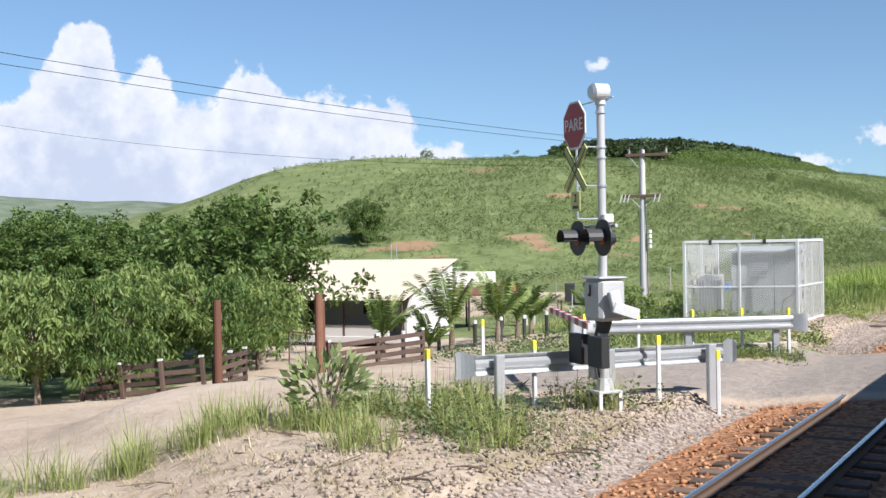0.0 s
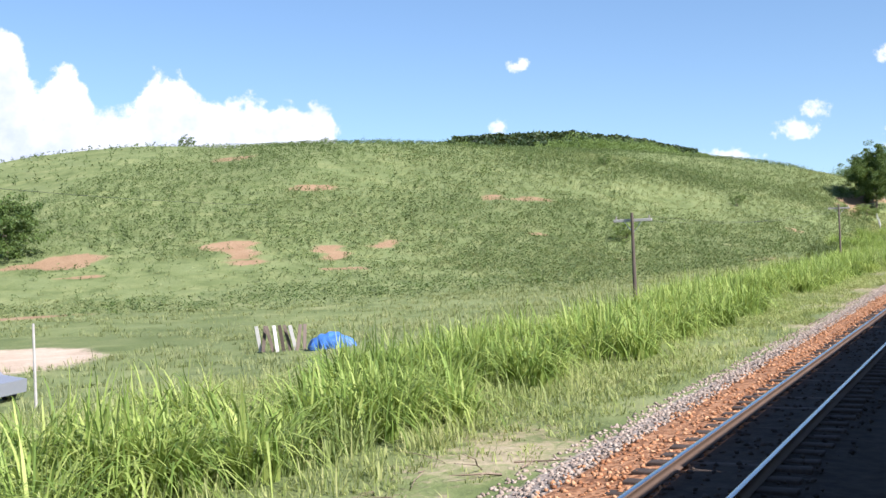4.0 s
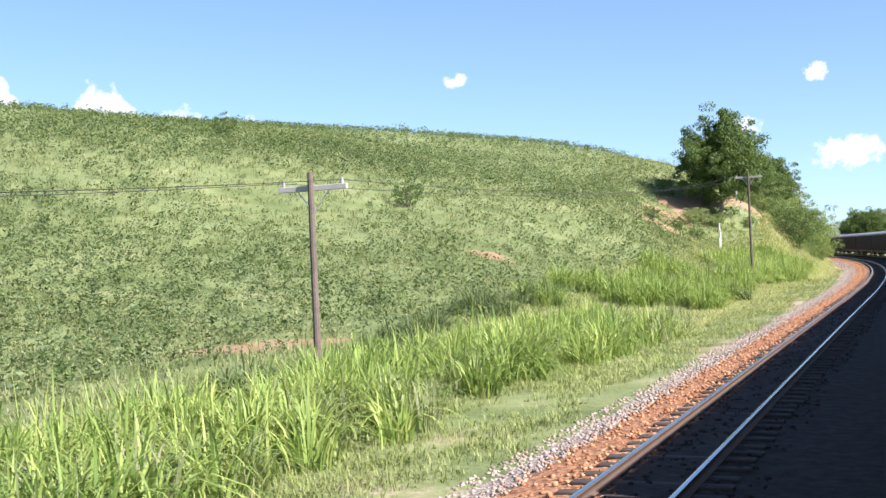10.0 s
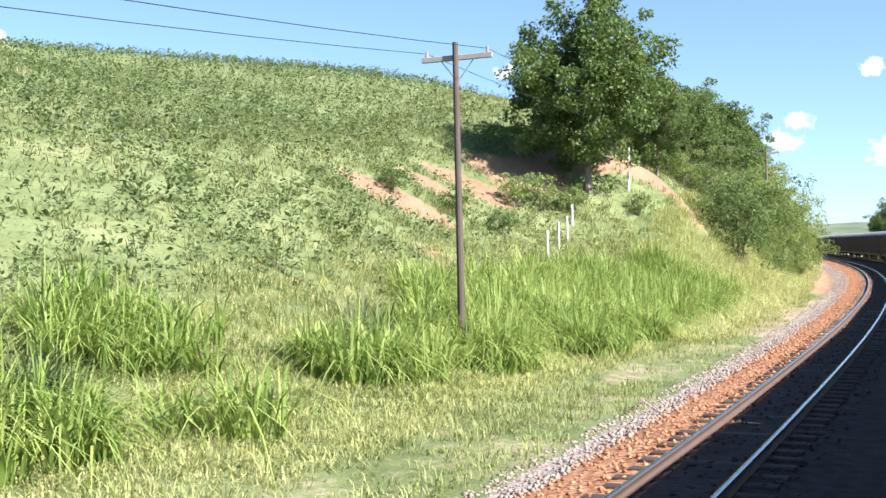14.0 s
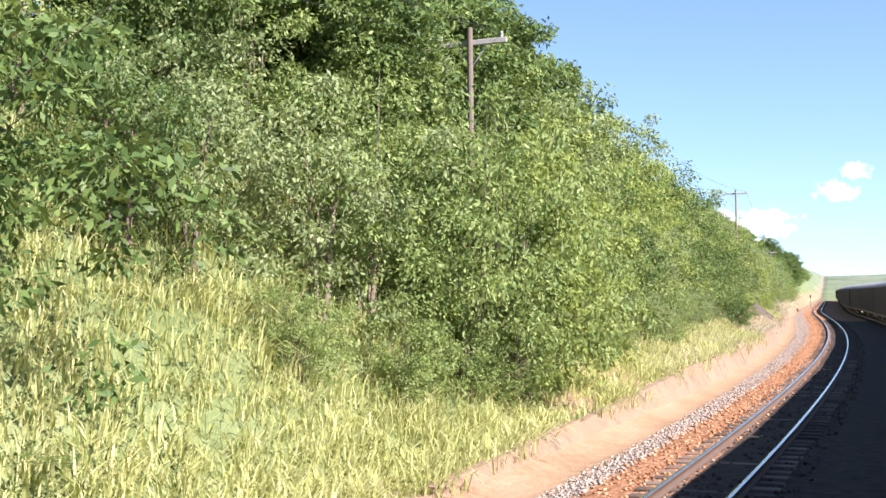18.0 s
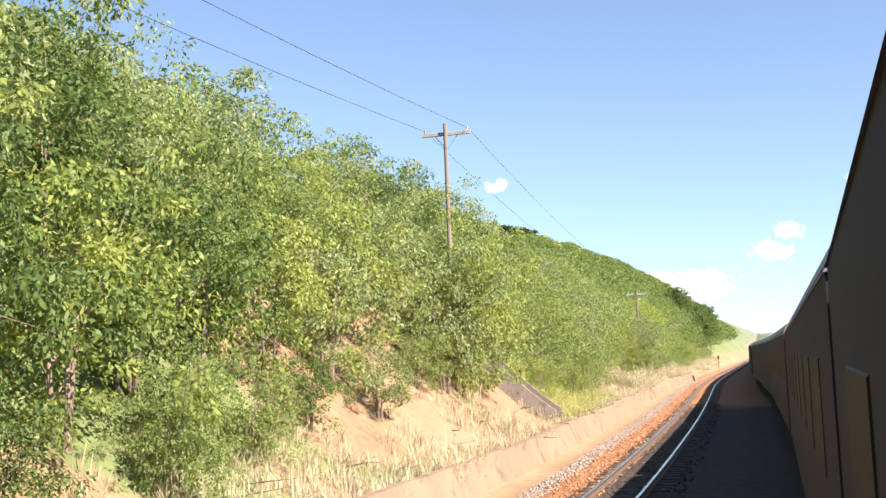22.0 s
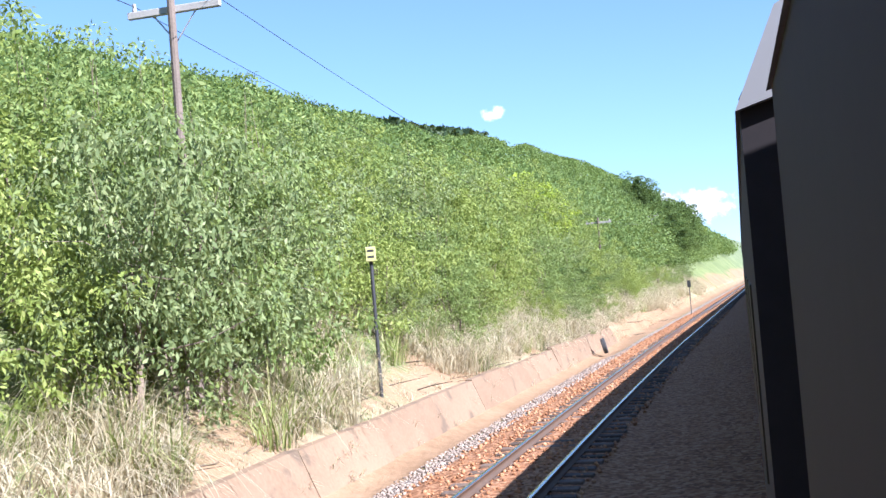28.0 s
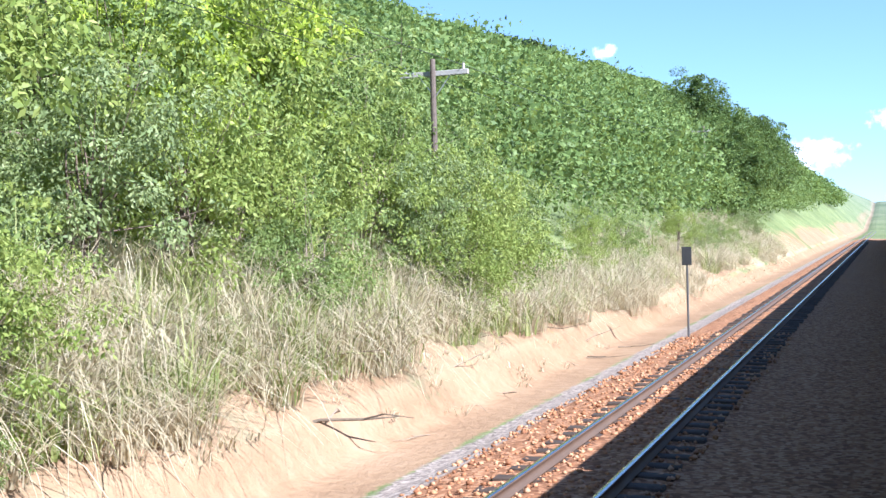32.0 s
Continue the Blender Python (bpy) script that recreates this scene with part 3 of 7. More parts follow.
def land(s, d):
    """The height of the ground, without the stones of the ballast."""
    s, d = np.asarray(s, float), np.asarray(d, float)
    x, y = at_line(s, d)
    left = np.maximum(d, 0)
    z = 0.07 * ss(d, 1.6, 2.0) * (1 - ss(d, 4.3, 4.6)) + 0.035 * ss(d, 2.74, 2.84) * (1 - ss(d, 3.58, 3.68)) - 0.24 - 0.26 * ss(d, 4.7, 5.9) - 0.26 * (1 - ss(d, -5.2, -3.9))
    z = z - 1.6 * ss(left, 10, 33) * (1 - ss(s, 95, 175)) - 0.35 * ss(-d, 6, 40)
    z = z + 0.58 * near_path(x, y, ((-6, 15), (-9, 17), (-6.5, 26.5), (-10, 24), (-13, 19)), 4.6) * ss(left, 4.9, 6.2) + 0.48 * near_path(x, y, ((-10, 38), (-10, 41.5)), 3.4)
    z = z + 0.24 * np.maximum(near_path(x, y, ((-9, 22.5), (6, 28.0)), 3.0), 0.9 * near_path(x, y, PAVED, 1.9)) * (1 - ss(left, 4.9, 6.2)) * ss(d, -7, -6)
    r = np.hypot(x - HILL[0], y - HILL[1]) + 3.0 * wave(x * 0.06, y * 0.06, 1.3)
    z = z + HILL[2] * (1 - ss(r, 38, 138)) * ss(left, 5, 27)
    z = z + 1.9 * np.exp(-((x + 138) / 24) ** 2 - ((y - 190) / 20) ** 2) + 0.7 * np.exp(-((x + 50) / 16) ** 2 - ((y - 264) / 10) ** 2) - 0.8 * np.exp(-((x + 76) / 12) ** 2 - ((y - 229) / 10) ** 2)
    cut = ss(s, 243, 258 + 14 * ss(left, 17, 30)) * (1 - ss(s, 375, 410))
    z = z + cut * (5.0 - 1.7 * ss(s, 270, 300) + 3.0 * ss(s, 285, 345) + 0.5 * wave(s * 0.11, 0 * s, 2.0)) * ss(left, 7.6, 16.0) * (1 - ss(left, 28, 80))
    slope = 0.52 + 0.42 * ss(s, 470, 600) + 0.28 * ss(s, 620, 740)
    tall = 46 + 18 * ss(s, 620, 760)
    z = z + ss(s, 372, 420) * tall * (1 - np.exp(-slope * np.maximum(left - 7.4, 0) / tall)) * (1 - 0.9 * ss(s, 800, 1500)) * (1 - ss(left, 90 + 130 * ss(s, 600, 690), 200 + 150 * ss(s, 600, 690)))
    ditch = ss(s, 256, 268) * (1 - ss(s, 446, 452)) * np.exp(-((d - 6.35) / 0.42) ** 2)
    z = z - 0.16 * ditch + 0.62 * ss(s, 260, 292) * ss(left, 6.95, 7.5) * (1 - 0.35 * ss(left, 8, 14))
    far = np.hypot(x + 40, y - 200)
    hills = 72 + 20 * wave(x * 0.0032, y * 0.0032, 0.7) + 12 * wave(x * 0.011, y * 0.011, 2.1)
    z = z + np.maximum(hills, 0) * ss(far, 620, 1500) * ss(np.abs(d), 120, 520)
    z = z + (14 + 8 * wave(x * 0.01, y * 0.01, 3.0)) * ss(y, 760, 1300) * (1 - ss(np.abs(d), 300, 700))
    off = ss(np.abs(d - 1.0), 6.5, 12)
    return z + off * (0.10 * wave(x * 0.45, y * 0.45, 0.2) + 0.05 * wave(x * 1.7, y * 1.7, 4.0))


def ground_at(x, y):
    s, d = to_line(x, y)
    return float(land(s, d))


def on(x, y, turn=0.0, lift=0.0):
    return pose(x, y, ground_at(x, y) + lift, 0, 0, turn)


ROAD = ((-3.0, 24.2), (-7.2, 22.4), (-12.0, 20.5), (-16.5, 17.5), (-21, 9), (-26, -8), (-34, -40))
DRIVE = ((-14.5, 20.5), (-18.5, 24.0), (-21.0, 27.0), (-23.5, 33), (-26.0, 38.0))
YARD = ((-20, 36.0), (-24, 40), (-28, 42))
YARD_FAR = ((-40, 74), (-50, 84), (-46, 92))
BARE = ((-86.4, 141.2, 4.6, 3.4), (-90.5, 138.4, 2.2, 1.2), (-107.9, 134.5, 3.2, 1.5), (-72.8, 150.5, 3.6, 1.6), (-69.6, 148.6, 1.6, 3.2), (-66.6, 146, 2.8, 1.5), (-62.2, 153.6, 2.4, 2.0), (-60.2, 151.6, 1.3, 2.4),
        (-57.3, 157.4, 1.4, 3.0), (-76.3, 172.8, 4.2, 1.5), (-50.6, 181.7, 3.4, 1.4), (-55.2, 180.3, 1.8, 1.5), (-98.4, 186.2, 3.6, 2.2), (-69, 119.2, 7, 1.0), (-57, 147.4, 3.4, 0.9), (-80, 137.4, 3.0, 1.1),
        (-21.2, 169.7, 2.6, 0.9), (-19.8, 172.2, 2.4, 1.0), (-22.1, 198.2, 1.6, 1.2), (-34.5, 163.4, 1.8, 0.9), (-44, 168, 1.6, 0.8),
        (-21.5, 239.5, 2.2, 1.2), (-21.3, 244, 3.0, 1.7), (-20.6, 248.5, 3.6, 2.2), (-19.0, 252.6, 3.2, 1.6), (-21.3, 265.6, 4.2, 3.0), (-18.5, 262, 3.5, 2.0), (-20.2, 234.0, 3.0, 1.4), (-15.6, 255.6, 2.6, 1.6),
        (-13.6, 256.4, 0.9, 2.2), (-16.5, 229.6, 1.4, 0.7), (-20.6, 331, 3.5, 4.0), (-24.2, 351, 3.4, 3.4), (-22.4, 340, 3.0, 3.2), (-15.8, 318, 2.4, 4.0), (-28.4, 385, 3, 3), (-23.0, 355.5, 4.0, 3.6),
        (-22.6, 346, 4.2, 3.6), (-20.8, 336, 3.4, 3.0))


def bare(x, y):
    v = np.zeros(np.shape(x))
    for bx, by, a, b in BARE:
        c, q = math.cos(0.6), math.sin(0.6)
        u, w = (x - bx) * c + (y - by) * q, -(x - bx) * q + (y - by) * c
        v = np.maximum(v, 1 - ss(np.hypot(u / a, w / b), 0.5, 1.15))
    return v


def build_ground():
    s_steps = np.concatenate([np.arange(-1800, -200, 80), np.arange(-200, -30, 8), np.arange(-30, 62, 0.6), np.arange(62, 480, 1.1), np.arange(480, 700, 5), np.arange(700, 3900, 80)])
    d_steps = np.concatenate([np.arange(-1800, -200, 90), np.arange(-200, -24, 12), np.arange(-24, 2.6, 2.3), [2.6, 2.72, 2.84, 3.0, 3.2, 3.4, 3.58], np.arange(3.68, 7.0, 0.4), [7.1, 7.3, 7.5, 7.7],
                              np.arange(7.9, 30, 0.75), np.arange(30, 170, 2.2), np.arange(170, 320, 10), np.arange(320, 3300, 90)])
    d_steps = np.unique(d_steps.round(3))
    S, D = np.meshgrid(s_steps, d_steps, indexing="ij")
    X, Y = at_line(S, D)
    Z = land(S, D)
    n, k = S.shape
    idx = np.arange(n * k).reshape(n, k)
    faces = np.stack([idx[:-1, :-1], idx[:-1, 1:], idx[1:, 1:], idx[1:, :-1]], -1).reshape(-1, 4)[:, ::-1]
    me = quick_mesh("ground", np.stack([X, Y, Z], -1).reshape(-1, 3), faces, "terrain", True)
    rustband = ss(D, -3.2, -2.7) * (1 - ss(D, 4.9, 5.25 + 0 * D))
    left_g = 1 - ss(D, 5.6, 6.1)
    wide = ss(S, 30, 34) * (1 - ss(S, 50, 62)) * (1 - ss(D, 6.4, 7.4))
    gravel = np.maximum(left_g, wide) * (1 - ss(-D, 5.0, 6.5))
    cross = np.maximum(near_path(X, Y, ((-12, 20.5), (-7.5, 22.4), (6, 27.5)), 2.5), near_path(X, Y, PAVED, 2.0))
    ends = (1 - cross) * (1 - ss(S, 620, 690))
    gravel, rustband = gravel * ends, rustband * ends
    dirt = np.maximum.reduce([near_path(X, Y, ROAD, 5.0), near_path(X, Y, DRIVE, 3.6), near_path(X, Y, YARD, 5.5), near_path(X, Y, ((-37, 42.6), (-26, 43.0)), 3.0), 0.9 * near_path(X, Y, YARD_FAR, 8.0), near_path(X, Y, ((-17, 20), (-24, 20.5), (-34, 19)), 6.0), 0.72 * near_path(X, Y, ((-13.5, 15.5), (-10.5, 14), (-8.6, 10), (-9, 4), (-13, 2)), 3.6)])
    asph = np.maximum(near_path(X, Y, ((-9.0, 21.6), (-6, 23.2), (6, 27.7)), 2.4), near_path(X, Y, PAVED, 1.9))
    bank = ss(S, 262, 285) * ss(D, 7.4, 7.6) * (1 - ss(D, 8.6, 11.5)) * (0.62 + 0.35 * wave(S * 0.23, D * 0.4, 1.1))
    dry = 0.3 * ss(S, 170, 200) * (1 - ss(S, 235, 262)) * ss(D, 5.5, 6.5) * (1 - ss(D, 14, 22)) + 0.12 * ss(D, 5.5, 6.2) * (1 - ss(D, 7.5, 9.5)) * (1 - ss(S, 225, 250))
    litter = np.clip(0.5 + 0.8 * wave(S * 0.21, D * 0.33, 0.6), 0, 1)
    dry = np.maximum(dry, (0.16 + 0.45 * litter + 0.10 * ss(S, 85, 95)) * ss(D, 5.4, 6.0) * (1 - ss(D, 7.9, 9.4)) * ss(S, 44, 50))
    dry = dry + 0.75 * (1 - ss(S, 15, 22)) * ss(S, -20, -5) * ss(D, 5, 6) * (1 - ss(D, 12, 14))
    dry = dry + 0.5 * (1 - ss(S, 14, 22)) * ss(S, -20, -5) * ss(D, 5, 6) * (1 - ss(D, 10, 13))
    sand = ss(S, 440, 452) * (1 - 0.7 * ss(S, 478, 500)) * ss(D, 5.6, 6.4) * (1 - ss(D, 9.5, 11.5))
    dry0 = 0.8 * sand
    tan = ss(S, 228, 234) * (1 - ss(S, 250, 262)) * ss(D, 5.6, 6.2) * (1 - ss(D, 8.2, 9.6))
    dry0 = np.maximum(dry0, 0.75 * tan)
    apron = ss(S, 30, 35) * (1 - ss(S, 58, 72)) * ss(D, 5.4, 5.9) * (1 - ss(D, 8.0, 9.2))
    dirt = np.maximum.reduce([dirt, 0.8 * apron])
    dry = np.maximum.reduce([dry, dry0, 0.62 * near_path(X, Y, ((-11, 25.5), (-7.6, 28.2), (-7.2, 30)), 1.6)])
    soil = np.maximum.reduce([bare(X, Y), bank, 0.52 * sand, 0.3 * tan, 0.85 * ss(S, 256, 268) * ss(D, 5.7, 6.1) * (1 - ss(D, 7.2, 7.6))])
    # stretch of bed painted darker to stand in for the train's shade
    train_shade = ss(D, -2.6, -2.2) * (1 - ss(D, 3.5, 3.7)) * ss(S, 26, 34) * (1 - ss(S, 355, 385))
    for name, v in (("rust", rustband), ("train_shade", train_shade), ("gravel", gravel), ("dirt", dirt), ("asphalt", asph), ("dry", dry), ("soil", soil)):
        me.attributes.new(name, 'FLOAT', 'POINT').data.foreach_set("value", np.ascontiguousarray(v.ravel(), np.float32))
    tagged(new("ground", me), "rolling grassland with bare red earth and dirt road", "ground", kind="structure")


build_ground()

# ---------------------------------------------------------------- railway
RAIL_L, RAIL_R = 3.75, 2.68
RAIL_SHAPE = ((-0.065, -0.14), (0.065, -0.14), (0.065, -0.128), (0.012, -0.112), (0.010, -0.045), (0.034, -0.034), (0.034, -0.004), (0.026, 0.0),
              (-0.026, 0.0), (-0.034, -0.004), (-0.034, -0.034), (-0.010, -0.045), (-0.012, -0.112), (-0.065, -0.128))


def rail(name, d, label):
    ss_ = np.concatenate([np.arange(-120, 40, 8.0), np.arange(40, 480, 3.0), np.arange(480, 900, 12.0)])
    verts, faces, mats = [], [], []
    n = len(RAIL_SHAPE)
    for s in ss_:
        for u, z in RAIL_SHAPE:
            x, y = at_line(s, d + u)
            verts.append((float(x), float(y), z))
    for i in range(len(ss_) - 1):
        for k in range(n):
            a, b = i * n + k, i * n + (k + 1) % n
            faces.append((a, b, b + n, a + n))
            mats.append(1 if k in (6, 7, 8) else 0)
    me = quick_mesh(name, np.array(verts), np.array(faces)[:, ::-1], "rail")
    me.materials.append(M["rail_top"])
    me.polygons.foreach_set("material_index", mats)
    return tagged(new(name, me), label, "rail", "rails of the line", "structure")


rail("rail_outer", RAIL_L, "rust-brown steel rail with a polished head on sleepers")
rail("rail_inner", RAIL_R, "steel rail with a polished head in the shade of the train")
rail("rail_own_left", -1.215, "steel rail under the standing train")
rail("rail_own_right", -2.285, "steel rail under the standing train")

sleeper_bm = box((0, 0, -0.205, 2.0, 0.22, 0.13), bevel=0.012)
sleeper_me = bpy.data.meshes.new("sleeper")
sleeper_bm.to_mesh(sleeper_me)
sleeper_bm.free()
sleeper_me.materials.append(M["sleeper"])


def sleepers():
    track = thing("sleepers_of_the_line", "weathered timber sleepers bedded in rust-stained ballast", "sleepers", kind="structure")
    stuff_v, stuff_f = [], []
    base = np.array([v.co[:] for v in sleeper_me.vertices])
    polys = [p.vertices[:] for p in sleeper_me.polygons]
    quads = np.array([p if len(p) == 4 else (*p, p[-1]) for p in polys])
    quads = np.array([q for q in quads if len(set(q)) == 4])
    count = 0
    for d in (3.215, -1.75):
        for s in np.arange(-60, 620, 0.58):
            h = float(np.interp(s, *zip(*HEADINGS))) + random.uniform(-1.2, 1.2)
            x, y = at_line(s, d + random.uniform(-0.04, 0.04))
            m = pose(float(x), float(y), random.uniform(-0.015, 0.01), 0, 0, h)
            picked = d > 0 and (8 < s < 60 or 225 < s < 300 or 400 < s < 452) and count < 298
            if picked:
                ob = new("sleeper", sleeper_me)
                ob.matrix_world = m
                ob.parent = track
                count += 1
            else:
                stuff_v.append(base @ np.array(m.to_3x3()).T + np.array(m.translation))
                stuff_f.append(quads + len(base) * len(stuff_f))
    me = quick_mesh("more_sleepers", np.concatenate(stuff_v), np.concatenate(stuff_f), "sleeper")
    ob = new("more_sleepers", me)
    ob.parent = track
    tagged(ob, kind="stuff")


def stones(name, count, s0, s1, d0, d1, mat, size, label, lift=0.0, power=1.0):
    """Loose angular stones strewn over a strip, one mesh."""
    base = np.array([(1, 0, 0), (-1, 0, 0), (0, 1, 0), (0, -1, 0), (0, 0, 1), (0, 0, -1)], float)
    tris = np.array([(0, 2, 4), (2, 1, 4), (1, 3, 4), (3, 0, 4), (2, 0, 5), (1, 2, 5), (3, 1, 5), (0, 3, 5)])
    s = rng.uniform(s0, s1, count)
    d = d0 + (d1 - d0) * rng.uniform(0, 1, count) ** power
    x, y = at_line(s, d)
    cross = np.maximum(near_path(x, y, ((-12, 20.5), (-7.5, 22.4), (6, 27.5)), 2.5), near_path(x, y, PAVED, 2.0)) < 0.4
    s, d, x, y = s[cross], d[cross], x[cross], y[cross]
    n = len(s)
    z = land(s, d) + lift
    v = base[None] * rng.uniform(0.65, 1.35, (n, 6, 1)) * (size * rng.uniform(0.55, 1.5, (n, 1, 1)))
    a, b = rng.uniform(0, 6.28, n), rng.uniform(0, 6.28, n)
    ca, sa, cb, sb = np.cos(a), np.sin(a), np.cos(b), np.sin(b)
    rot = np.stack([np.stack([ca, -sa * cb, sa * sb], -1), np.stack([sa, ca * cb, -ca * sb], -1), np.stack([0 * a, sb, cb], -1)], 1)
    v = np.einsum("nij,nkj->nki", rot, v)
    v[:, :, 2] *= 0.75
    v += np.stack([x, y, z + size * 0.25], -1)[:, None]
    f = (tris[None] + 6 * np.arange(n)[:, None, None]).reshape(-1, 3)
    return tagged(new(name, quick_mesh(name, v.reshape(-1, 3), f, mat)), label, "ballast", kind="stuff")


def stone_mat(name, a, b, c):
    def build(t):
        r = node(t, "ShaderNodeNewGeometry").outputs["Random Per Island"]
        col = ramp(t, r, (0.05, a), (0.5, b), (0.95, c))
        fine = noise_of(t, place(t), 60.0, 3.0)
        return principled(t, mix(t, steps(t, fine, 0.5, 0.75), col, tuple(v * 0.7 for v in b)), 0.92, 0, bumped(t, fine, 0.3, 0.01), 0.2)
    return material(name, build)


M["stones_grey"] = stone_mat("grey_stones", (0.208, 0.160, 0.124), (0.296, 0.236, 0.188), (0.384, 0.320, 0.260))
# bed stones with the train's shade put into their colour
M["stones_shaded"] = stone_mat("shade_darkened_stones", (0.040, 0.031, 0.026), (0.070, 0.052, 0.041), (0.105, 0.080, 0.062))
M["stones_rust"] = stone_mat("rust_stained_stones", (0.192, 0.084, 0.040), (0.360, 0.172, 0.080), (0.464, 0.272, 0.152))


# ---------------------------------------------------------------- standing train
def coach_profile(w, wall_top, crown):
    side = [(-w / 2, 0.0), (-w / 2, wall_top)]
    arc = [(-w / 2 + 0.10, wall_top + 0.18), (-w / 2 + 0.42, crown - 0.12), (-0.55, crown), (0.55, crown), (w / 2 - 0.42, crown - 0.12), (w / 2 - 0.10, wall_top + 0.18)]
    return side + arc + [(w / 2, wall_top), (w / 2, 0.0)]


def coach():
    length, w = 20.2, 2.8
    car = thing("passenger_coach", "dark dusty railway coach standing on the near track", "railway coach", group="coaches of the train")
    part("body", prism([(x, z + 0.95) for x, z in coach_profile(w, 2.14, 2.60)], length), "coach_side", car)
    part("roof", prism([(-w / 2 - 0.01, 3.06), (-w / 2 + 0.09, 3.28), (-w / 2 + 0.41, 3.46), (-0.55, 3.58), (0.55, 3.58), (w / 2 - 0.41, 3.46), (w / 2 - 0.09, 3.28), (w / 2 + 0.01, 3.06),
                        (w / 2 - 0.2, 3.12), (-w / 2 + 0.2, 3.12)], length + 0.06), "coach_roof", car, "dull grey rounded roof")
    for side in (-1, 1):
        for k in range(9):
            part("window", box((side * (w / 2 - 0.009), -8.0 + 2.0 * k, 2.32, 0.03, 1.25, 0.7), bevel=0.01), "glass_dark", car)
    part("underframe", box((0, 0, 0.82, 2.4, length - 0.6, 0.24)), "black", car)
    for y in (-7.0, 7.0):
        bogie = part("bogie", box((0, y, 0.55, 1.9, 2.6, 0.22), (0.75, y, 0.45, 0.14, 2.9, 0.3), (-0.75, y, 0.45, 0.14, 2.9, 0.3)), "black", car)
        for dy in (-0.95, 0.95):
            for x in (-0.535, 0.535):
                part("wheel", rod((x - 0.06, y + dy, 0.42), (x + 0.06, y + dy, 0.42), 0.42, sides=20), "dark_steel", bogie)
    return car


OWN_S, OWN_D = (200, 250, 280, 307, 340, 380, 445, 640), (0.0, -0.04, -0.09, -0.13, -0.155, -0.18, -0.12, -0.12)     # the near track's own sway


def train():
    first = coach()
    step, s = 20.5, -46.0
    made = False
    while s < 640:
        x, y = at_line(s, -1.505 + float(np.interp(s, OWN_S, OWN_D)))
        m = pose(float(x), float(y), 0.0, 0, 0, float(np.interp(s, *zip(*HEADINGS))))
        if not made:
            first.matrix_world = m
            made = True
        else:
            copy_thing(first, m)
        s += step


# ---------------------------------------------------------------- poles and wires
def wire(name, a, b, sag, label, group="wires"):
    a, b = Vector(a), Vector(b)
    pts = [a.lerp(b, k / 16) - Vector((0, 0, sag * 4 * (k / 16) * (1 - k / 16))) for k in range(17)]
    return tagged(part(name, tube(pts, 0.008, 4), "black"), label, "wire", group)


def line_pole(x, y, top, turn, lean=0.0, braces=True, arm_w=1.85, base=None):
    """A telegraph pole with one crossarm and two pin insulators."""
    z = ground_at(x, y) - 0.3 if base is None else base
    h = top - z
    p = thing("line_pole", "slim weathered timber line pole with a single crossarm", "utility pole", pose(x, y, z, 0, lean, turn), "line poles beside the track")
    part("shaft", rod((0, 0, 0), (0, 0, h), 0.095, 0.07, 10), "pole_wood", p)
    part("crossarm", box((0, 0.1, h - 0.36, arm_w, 0.1, 0.13), bevel=0.01), "grey_wood", p, "silvery weathered timber crossarm")
    if braces:
        for sgn in (-1, 1):
            part("brace", rod((0, 0.12, h - 0.95), (sgn * 0.42, 0.12, h - 0.42), 0.016, sides=6), "galv", p, "flat steel brace")
    for sgn in (-1, 1):
        part("insulator", rod((sgn * arm_w * 0.43, 0.1, h - 0.29), (sgn * arm_w * 0.43, 0.1, h - 0.14), 0.045, 0.03, 8), "insulator", p, "small porcelain insulator")
    return p


LINE_POLES = ((-15.2, 105.6, 3.85, 0), (-12.45, 160.3, 4.85, 0), (-10.2, 218.2, 7.75, -3), (-12.05, 274.5, 9.3, -5), (-22.0, 343.7, 11.35, -8), (-32.5, 407.05, 8.6, -10),
              (-43.5, 467.1, 7.15, -9), (-55.5, 528, 10.5, -9))


def poles():
    tops = []
    for x, y, top, turn in LINE_POLES:
        line_pole(x, y, top, -turn)
        a = radians(-turn)
        tops.append([(x + sgn * 0.8 * math.cos(a), y + sgn * 0.8 * math.sin(a) + 0.1, top - 0.2) for sgn in (-1, 1)])
    for a, b in zip(tops, tops[1:]):
        for k in (0, 1):
            wire("line_wire", a[k], b[k], 0.75, "thin dark overhead wire slung between poles", "line wires")


# ---------------------------------------------------------------- plants
def blades(x, y, z, length, width, lean, az, segs=4, droop=0.5):
    """Arching, tapering blades of grass: arrays of one value a blade. Returns verts and quads."""
    n = len(x)
    t = np.linspace(0, 1, segs + 1)[None]
    out = (lean * length)[:, None] * t ** 1.8
    up = length[:, None] * (t - droop * np.clip(lean, 0, 1.2)[:, None] * t ** 3)
    w = (width / 2)[:, None] * (1 - 0.93 * t ** 1.5)
    dx, dy = np.cos(az)[:, None], np.sin(az)[:, None]
    cx, cy, cz = x[:, None] + dx * out, y[:, None] + dy * out, z[:, None] + up
    a = np.stack([cx - dy * w, cy + dx * w, cz], -1)
    b = np.stack([cx + dy * w, cy - dx * w, cz], -1)
    v = np.stack([a, b], 2).reshape(n, -1, 3)
    k = 2 * np.arange(segs)
    q = np.stack([k, k + 1, k + 3, k + 2], -1)
    f = (q[None] + (2 * (segs + 1)) * np.arange(n)[:, None, None]).reshape(-1, 4)
    return v.reshape(-1, 3), f


